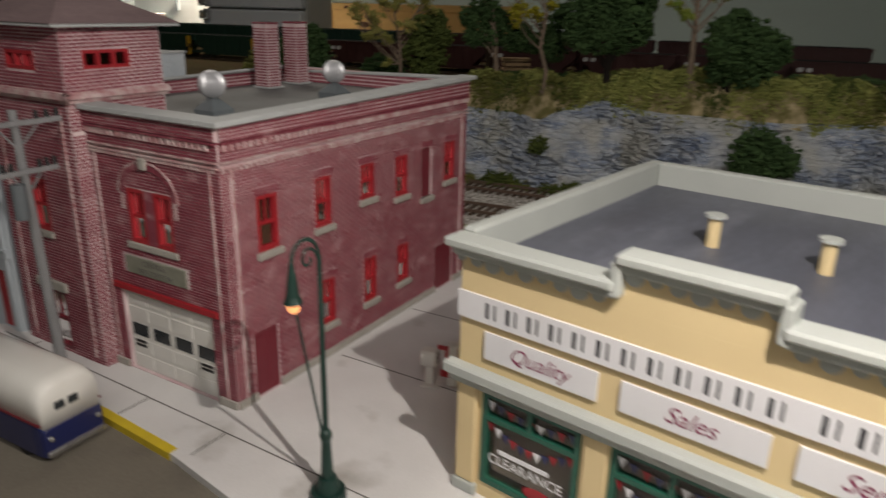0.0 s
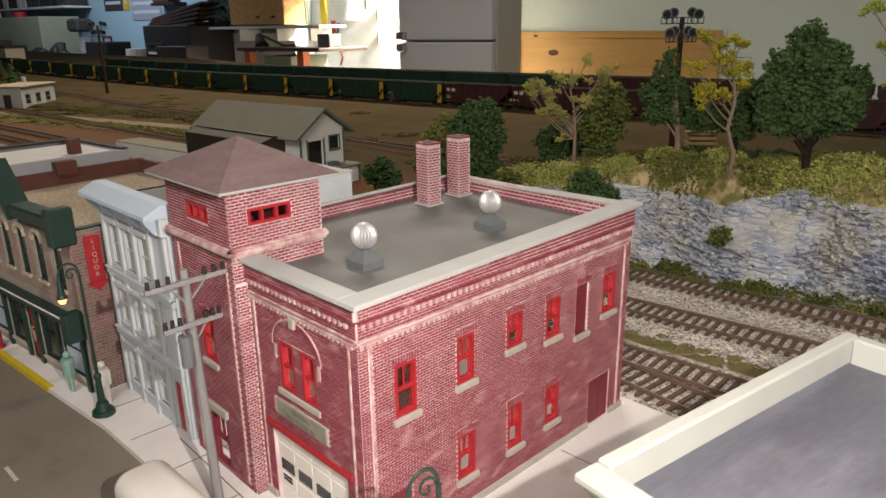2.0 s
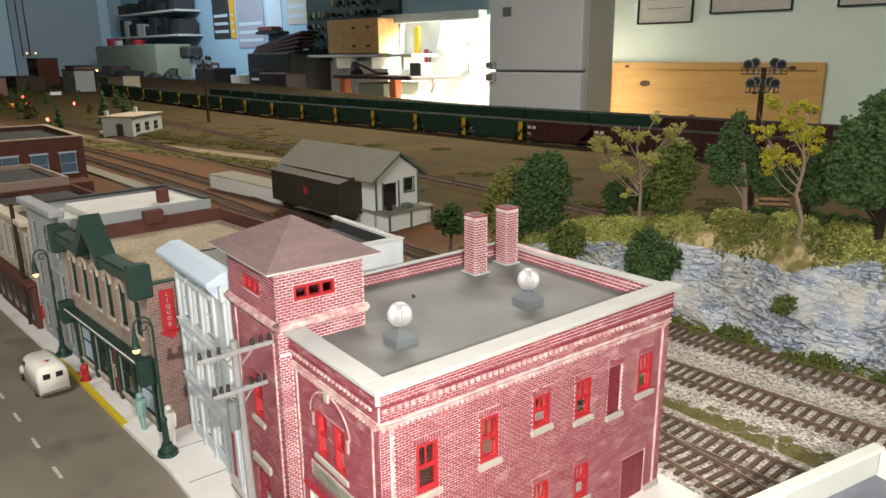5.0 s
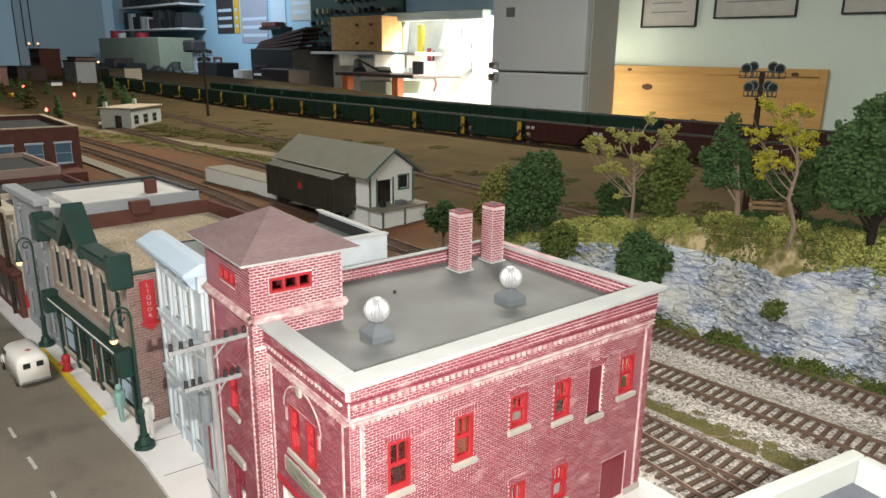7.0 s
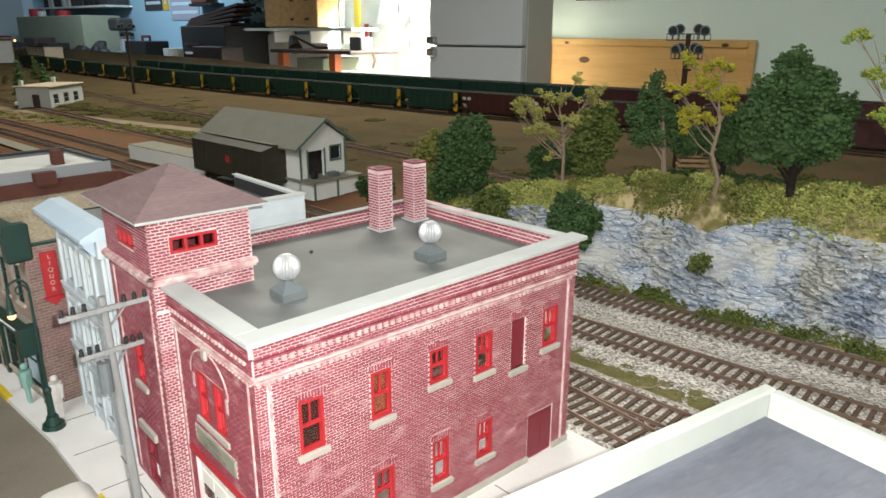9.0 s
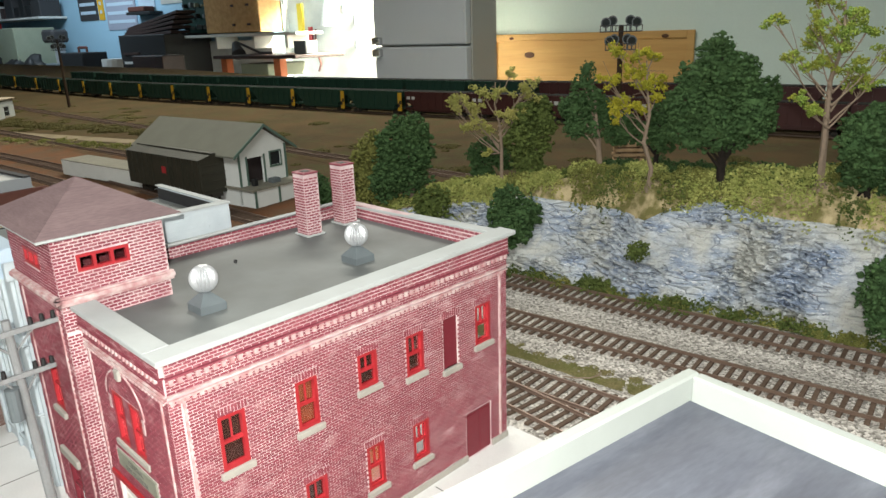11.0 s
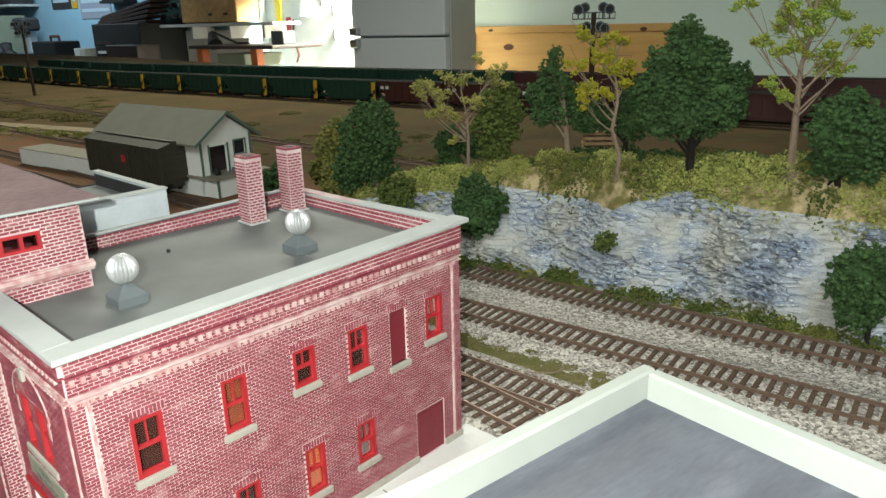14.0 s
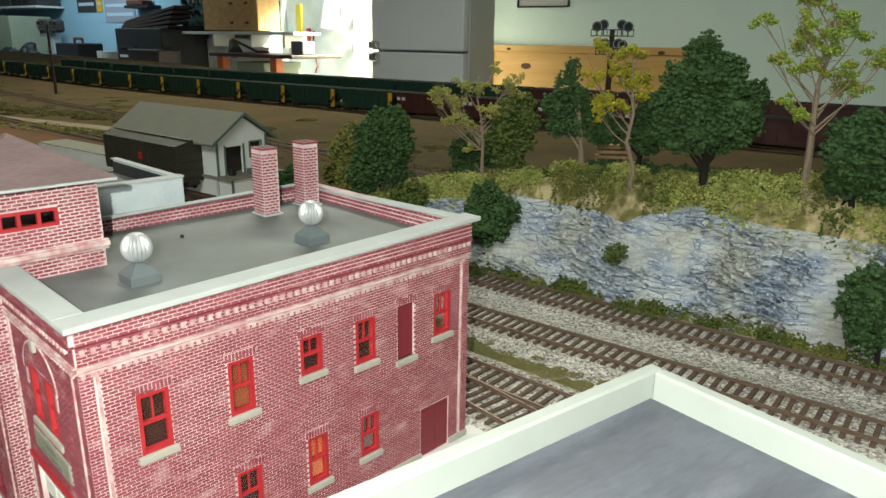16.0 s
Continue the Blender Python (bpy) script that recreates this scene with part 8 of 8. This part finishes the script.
    tb = room_thing("tool_box", "black tool box with a brown-red handle", "tool box")
    part("box", boxed(-428, -60, -60, -390, -36, 7, 0.8), "black", tb)
    bm = bmesh.new()
    tube(bm, [(-416, -48, 7), (-416, -48, 11), (-402, -48, 11), (-402, -48, 7)], 1.2)
    part("handle", bm, "brown_brick", tb, "brown-red carrying handle")
    wbn = room_thing("waste_bin", "pale plastic bin by the bench", "bin")
    bm = bmesh.new()
    cyl(bm, (-361, -46, -60), (-361, -46, 1), 9, 11, 16)
    part("bin", bm, "paper", wbn)
    gb = room_thing("pegboard", "dark green pegboard hung with tools", "pegboard")
    part("board", boxed(-316, -2, 19, -190, 1, 76), "green", gb)
    rng = random.Random(31)
    for k in range(34):
        x, z = (-312 + 8.5 * (k % 4) + rng.uniform(0, 2), 23 + 9 * (k // 4)) if k < 16 else (-276 + 9 * (k % 9) + rng.uniform(0, 3), 50 + 9 * (k // 27))
        part("hung_tool", boxed(x, -6, z, x + rng.uniform(1.2, 3), -2, z + rng.uniform(2, 5), 0.3), ("black", "vent_base", "sage_box", "black")[rng.randrange(4)], gb)
    # things on the blue wall
    for x0, x1, z0, z1, mat, label in ((-497, -462, 36, 82, "dark_room_thing", "dark framed picture on the blue wall"), (-460, -450, 36, 82, "mark_yellow", "narrow yellow chart on the blue wall"),
                                       (-446, -394, 26, 84, "lavender", "large pale sheet pinned to the blue wall"), (-388, -362, 44, 84, "blue_cornice", "pale sheet pinned to the blue wall"),
                                       (-352, -320, 46, 84, "fridge_side", "slate coloured chart on the blue wall")):
        p = room_thing("wall_chart", label, "poster")
        part("sheet", boxed(x0, 0.7, z0, x1, 1.45, z1), mat, p)
        for k in range(3):
            part("chart_bar", boxed(x0 + 3, 0.5, z0 + 6 + 8 * k, x1 - 3, 0.7, z0 + 9 + 8 * k), "blue_cornice", p)
    bar = room_thing("black_shelf", "short black wall shelf", "shelf")
    part("board", boxed(-390, -12, 38, -352, 1.4, 40.5, 0.3), "black", bar)
    part("folded_cloth", boxed(-388, -11, 40.5, -362, 0, 45, 0.8), "brown_brick", bar)
    mats = ("dark_room_thing", "dark_chest", "black", "vent_base", "sage_box", "red", "paper")
    for z in (42, 68):
        s = room_thing("equipment_shelf", "white shelf loaded with dark equipment", "shelf")
        part("board", boxed(-692, -28, z - 2.2, -524, 1.4, z, 0.3), "shelf_white", s)
        x = -690
        while x < -536:
            wd = rng.uniform(8, 22)
            p = room_thing("equipment_box", "dark equipment box on the shelf", "box")
            part("box", boxed(x, -24, z, min(x + wd, -526), -3, z + rng.uniform(8, 22), 0.5), ("black", "dark_chest", "black", "dark_room_thing", "black", "fridge_side")[rng.randrange(6)], p)
            x += wd + rng.uniform(1, 3)
    mc = room_thing("drill_press", "grey bench machine on a stand", "machine")
    part("column", boxed(-470, -44, -110, -464, -36, 24, 0.5), "metal", mc)
    part("head", boxed(-479, -50, 16, -457, -34, 28, 2.0), "dark_room_thing", mc)
    part("table", boxed(-484, -54, -6, -452, -30, -3, 0.6), "vent_base", mc)
    bm = bmesh.new()
    for a in (0.5, 2.6, 4.7):
        cyl(bm, (-468, -42, -10), (-468 + 22 * math.cos(a), -42 + 18 * math.sin(a), -110), 1.8, 1.8, 8)
    part("stand", bm, "vent_base", mc)
    k1 = room_thing("sage_cabinet", "sage grey cabinet behind the layout", "cabinet")
    part("cabinet", boxed(-682, -60, -110, -512, -20, 31, 0.6), "sage_box", k1)
    for k in range(3):
        p = room_thing("storage_bin", "dark storage bin before the sage cabinet", "bin")
        part("bin", boxed(-632 + 34 * k, -86, -60, -606 + 34 * k, -64, 4 + 5 * (k % 2), 0.8), mats[k], p)
    for k, (x, z, h) in enumerate(((-676, 31, 9), (-652, 31, 6), (-628, 31, 8), (-600, 31, 6))):
        p = room_thing("paint_can", "can standing on the sage cabinet", "can")
        bm = bmesh.new()
        cyl(bm, (x, -40, z), (x, -40, z + h), 7, 7, 16)
        part("can", bm, ("red", "paper", "black", "red")[k], p)
    tools = room_thing("hanging_tools", "bright hand tools hanging in the alcove", "tools")
    part("yellow_level", boxed(-222, 43, 8, -216, 45, 41), "yellow", tools)
    part("red_saw", boxed(-210, 43, 8, -206.5, 45, 22), "red", tools)
    bm = bmesh.new()
    tube(bm, [(-202, 44, 20), (-204, 44, 6), (-199, 44, -8), (-202, 44, -14)], 0.8)
    part("brown_hose", bm, "brown_brick", tools)
    bm = bmesh.new()
    cyl(bm, (-184, 41, 44), (-184, 41, 22), 2.0, 6.5, 14)
    part("tin_funnel", bm, "metal", tools)
    for x, z in ((-170, 30), (-158, 22), (-158, 4)):
        part("hook", boxed(x, 43, z, x + 2, 45, z + 8, 0.3), "vent_base", tools)
    # the far end of the room
    def west_thing(name, label, category, kind=""):
        return thing(name, (-1000, 100, 0), ROOM_TURN, label, category, kind=kind)
    p = west_thing("partition_panel", "slate grey tall panel at the far end", "panel")
    part("panel", boxed(0, 8, -110, 4, 111, 135), "slate_wall", p)
    part("edge_strip", boxed(0, 111, -110, 3, 124, 135), "pale_blue_wall", p, "pale blue upright strip")
    for y in (16, 24):
        part("cable", boxed(4, y, 20, 4.8, y + 1.2, 135), "black", p)
    p = west_thing("white_door", "pale door in the far end wall", "door")
    part("door_leaf", boxed(0, -60, -110, 3, 7, 135, 0.5), "pale_blue_wall", p)
    cl = room_thing("hung_cloth", "pale cloth hanging beside the bench machine", "cloth")
    bm = bmesh.new()
    for k in range(5):
        box(bm, -548 + 5.2 * k, -30 - (k % 2), 8, -543 + 5.2 * k, -28.6 - (k % 2), 30, 0.4)
    part("cloth", bm, "lavender", cl)
    for k, (x, z0, w, h) in enumerate(((-520, -20, 18, 22), (-500, -20, 22, 18), (-478, -20, 18, 24))):
        p = room_thing("dark_bag", "black bag slumped among the clutter", "bag")
        bm = bmesh.new()
        ball(bm, (x, -62, z0 + h * 0.4), 1.0, 3, (w * 0.55, 10, h * 0.62))
        for q in bm.verts:
            q.co += Vector((5.0, 2.0, 6.0)) * noise.noise(q.co * 0.13 + Vector((k * 7, 0, 0)))
        part("bag", bm, "black", p, smooth=True)
    p = west_thing("teal_poster", "dull teal poster on the far end wall", "poster")
    part("sheet", boxed(0, 127, 52, 0.8, 163, 104), "slate_wall", p)


def build_yard_extras():
    """Smaller things in the yard and on the bank."""
    rng = random.Random(90)
    # stacked planks behind the trees
    v = thing("lumber_stack", (-10.4, 39.8, ground_z(-10.4, 39.8)), 40, "stack of pale sawn planks behind the trees", "lumber")
    for k in range(6):
        part("plank", boxed(-1.1 + rng.uniform(-0.1, 0.1), -0.5, 0.05 + 0.36 * k, 1.1 + rng.uniform(-0.1, 0.1), 0.5, 0.29 + 0.36 * k, 0.02), "pale_timber", v)
        if k < 5:
            for x in (-0.7, 0.7):
                part("spacer", boxed(x - 0.08, -0.5, 0.29 + 0.36 * k, x + 0.08, 0.5, 0.41 + 0.36 * k), "tie", v)
    # pale rubble on the low end of the bank
    verts, faces = [], []
    for k in range(90):
        a, r = rng.uniform(0, 6.283), math.sqrt(rng.random())
        x, y = -26.3 + 2.6 * r * math.cos(a), 36.2 + 1.1 * r * math.sin(a)
        add_clump(verts, faces, (x, y, ground_z(x, y) + 0.15 + 1.0 * (1 - r)), rng.uniform(0.25, 0.6), rng)
    ob = raw("rubble", verts, faces, "rock")
    tagged(ob, "heap of pale grey rubble on the bank", "rubble", kind="stuff")
    # a hand cart at the freight dock
    c = thing("hand_cart", (-49.2, 29.6, -0.2), 30, "small rusty brown hand cart by the loading dock", "cart")
    part("bed", boxed(-0.8, -0.45, 0.45, 0.8, 0.45, 0.58, 0.02), "brown_brick", c)
    for s in (-1, 1):
        for x in (-0.5, 0.5):
            bm = bmesh.new()
            cyl(bm, (x, s * 0.48, 0.28), (x, s * 0.56, 0.28), 0.28, 0.28, 12)
            part("wheel", bm, "black", c)
    bm = bmesh.new()
    tube(bm, [(0.8, 0, 0.5), (1.5, 0, 0.9), (1.5, 0.3, 0.9)], 0.05)
    part("handle", bm, "brown_brick", c)
    # a small white car by the office
    w = thing("parked_car", (-159.0, 27.2, ground_z(-159, 27.2)), 140, "small white car parked beside the office", "car")
    bm = bmesh.new()
    rounded_body(bm, -2.2, 2.2, 0.85, 0.35, 1.15, 0.3)
    part("body", bm, "glossy_white", w, smooth=True)
    bm = bmesh.new()
    rounded_body(bm, -1.3, 0.9, 0.72, 1.05, 1.75, 0.35)
    part("cabin", bm, "glass_dark", w, smooth=True)
    wheels(w, (-1.4, 1.4), 0.8, 0.4)
    # dark conifers behind the office
    for x, y, h, seed in ((-171.7, 29.5, 9.0, 70), (-181, 21.0, 6.0, 71), (-187, 38.0, 7.0, 72)):
        build_tree("dark conifer beside the yard office", (x, y, ground_z(x, y) - 0.1), ((0, h * 0.25, h * 0.17), (0, h * 0.45, h * 0.14), (0, h * 0.63, h * 0.1), (0, h * 0.8, h * 0.07), (0, h * 0.93, h * 0.04)), "leaf_dark", "bark_dark", seed, 0.2, leaf_size=0.3, density=90, depth=0.1)
    # a pale dirt road past the office
    xs = [-210 + 5 * i for i in range(26)]
    verts = []
    for x in xs:
        y = 20.9 + 0.256 * (x + 165.6)
        for o in (-1.3, 0.0, 1.3):
            verts.append((x - 0.25 * o, y + o, ground_z(x - 0.25 * o, y + o) + 0.06))
    faces = [(3 * i + j, 3 * i + 3 + j, 3 * i + 4 + j, 3 * i + 1 + j) for i in range(len(xs) - 1) for j in range(2)]
    ob = raw("dirt_road", verts, faces, "dirt_road")
    tagged(ob, "pale dusty dirt road past the yard office", "road", kind="structure")


def build_litter():
    """Small stray bits on the roof and beside the track."""
    bm = bmesh.new()
    bmesh.ops.create_icosphere(bm, subdivisions=2, radius=0.07)
    for q in bm.verts:
        q.co *= 1 + 0.3 * noise.noise(q.co * 9)
    ob = part("pebble", bm, "tar")
    ob.location = Vector((-7.1, 6.15, 7.9)) * CM
    tagged(ob, "tiny dark stone lying on the grey roof", "pebble")
    bm = bmesh.new()
    sweep(bm, [(-1.6, 19.2, -0.1), (-0.9, 19.3, 0.02), (-0.3, 19.6, 0.1), (-0.1, 20.1, 0.12), (-0.3, 20.5, 0.1)], 0.035)
    ob = part("twig", bm, "bark_pale")
    tagged(ob, "thin bent pale twig lying beside the siding", "twig")


def build_table():
    """Plain plywood benchwork that carries the layout."""
    v = thing("layout_table", label="plywood benchwork carrying the model railway", category="table")
    part("tabletop", boxed(-640, -70, -3.2, 70, 140, -0.9), "osb", v)
    for a in ((-640, -72, 70, -70), (-640, 140, 70, 142), (-642, -72, -640, 142), (70, -72, 72, 142)):
        part("apron", boxed(a[0], a[1], -14, a[2], a[3], -0.5), "osb", v)
    for x in (-630, -455, -280, -105, 60):
        for y in (-60, 130):
            part("leg", boxed(x, y, -110, x + 6, y + 6, -3.2), "osb", v)


# ---- build everything ----
build_table()
build_ground()
build_rock()
build_street()
build_room()
build_station()
build_motor_shop()
build_pale_building()
build_green_shop()
build_far_shops()
build_shed()
build_boxcar()
build_station_house()
build_far_town()
build_yellow_truck()
build_floodlight(-22.5, 58.5, 1.0, 30)
build_floodlight(-164.0, 52.0, 1.3, 71, 1.04)
build_trees()
build_scrub()
build_street_lamp(-15.0, -1.95, 88)
build_street_lamp(-30.0, -3.65, 92)
build_street_lamp(-46.2, -5.5, 92)
build_street_lamp(4.35, -1.3, 80, rod=True)
build_utility_pole(-6.1, -1.4, 8.35, "wood_pole", ((8.0, 1.3), (6.65, 0.95)), 94, (-0.2, 0.0))
build_utility_pole(-37.1, -4.4, 8.2, "dark_pole", (), 0)
build_bus()
build_ambulance()
build_hydrant(-25.45, -3.3)
build_figurine(-26.1, -2.2, 1.9, "fig_orange", "painted miniature figure in orange by the shopfront", 20)
build_figurine(-23.0, -2.0, 1.9, "flesh_tan", "painted miniature figure in tan by the shopfront", 10)
build_figurine(-18.0, -2.2, 1.9, "fig_teal", "painted miniature figure in a teal dress", 0)
build_figurine(-15.9, -1.5, 1.9, "fig_white", "painted miniature figure in white by the lamp", 40)
build_figurine(-35.3, -3.7, 2.0, "red", "painted miniature figure in red down the street", 0)
build_figurine(-44.2, -5.0, 2.0, "navy", "painted miniature figure in blue down the street", 0)
build_pump(3.85, 4.6)
build_trains()
build_track("brown-tied main line track on grey ballast", 28.35, 0.14, -330, 45, line=main_line)
build_track("brown-tied main line track on grey ballast, nearer the station", 23.55, 0.125, -330, 45, line=main_line)
build_track("yard siding with worn rails behind the station", 17.85, 0.065, -44, 30, singles=(-12, 8), rail="rail_top")
build_track("turnout track joining the siding behind the station", 15.85, -0.08, -13, 12, z=-0.1, singles=(-12, 8), rail="rail_top")
build_track("yard track with brown ties beyond the freight shed", 49.0, 0.03, -200, -32, z=0.08, singles=(-60, -32), follow=True, line=lambda x, a, slope: a + slope * x)
build_track("weedy yard track near the office", 40.6, 0.085, -200, -62, z=0.08, singles=(-72, -62), follow=True, line=lambda x, a, slope: a + slope * x)
build_yard_extras()
build_litter()
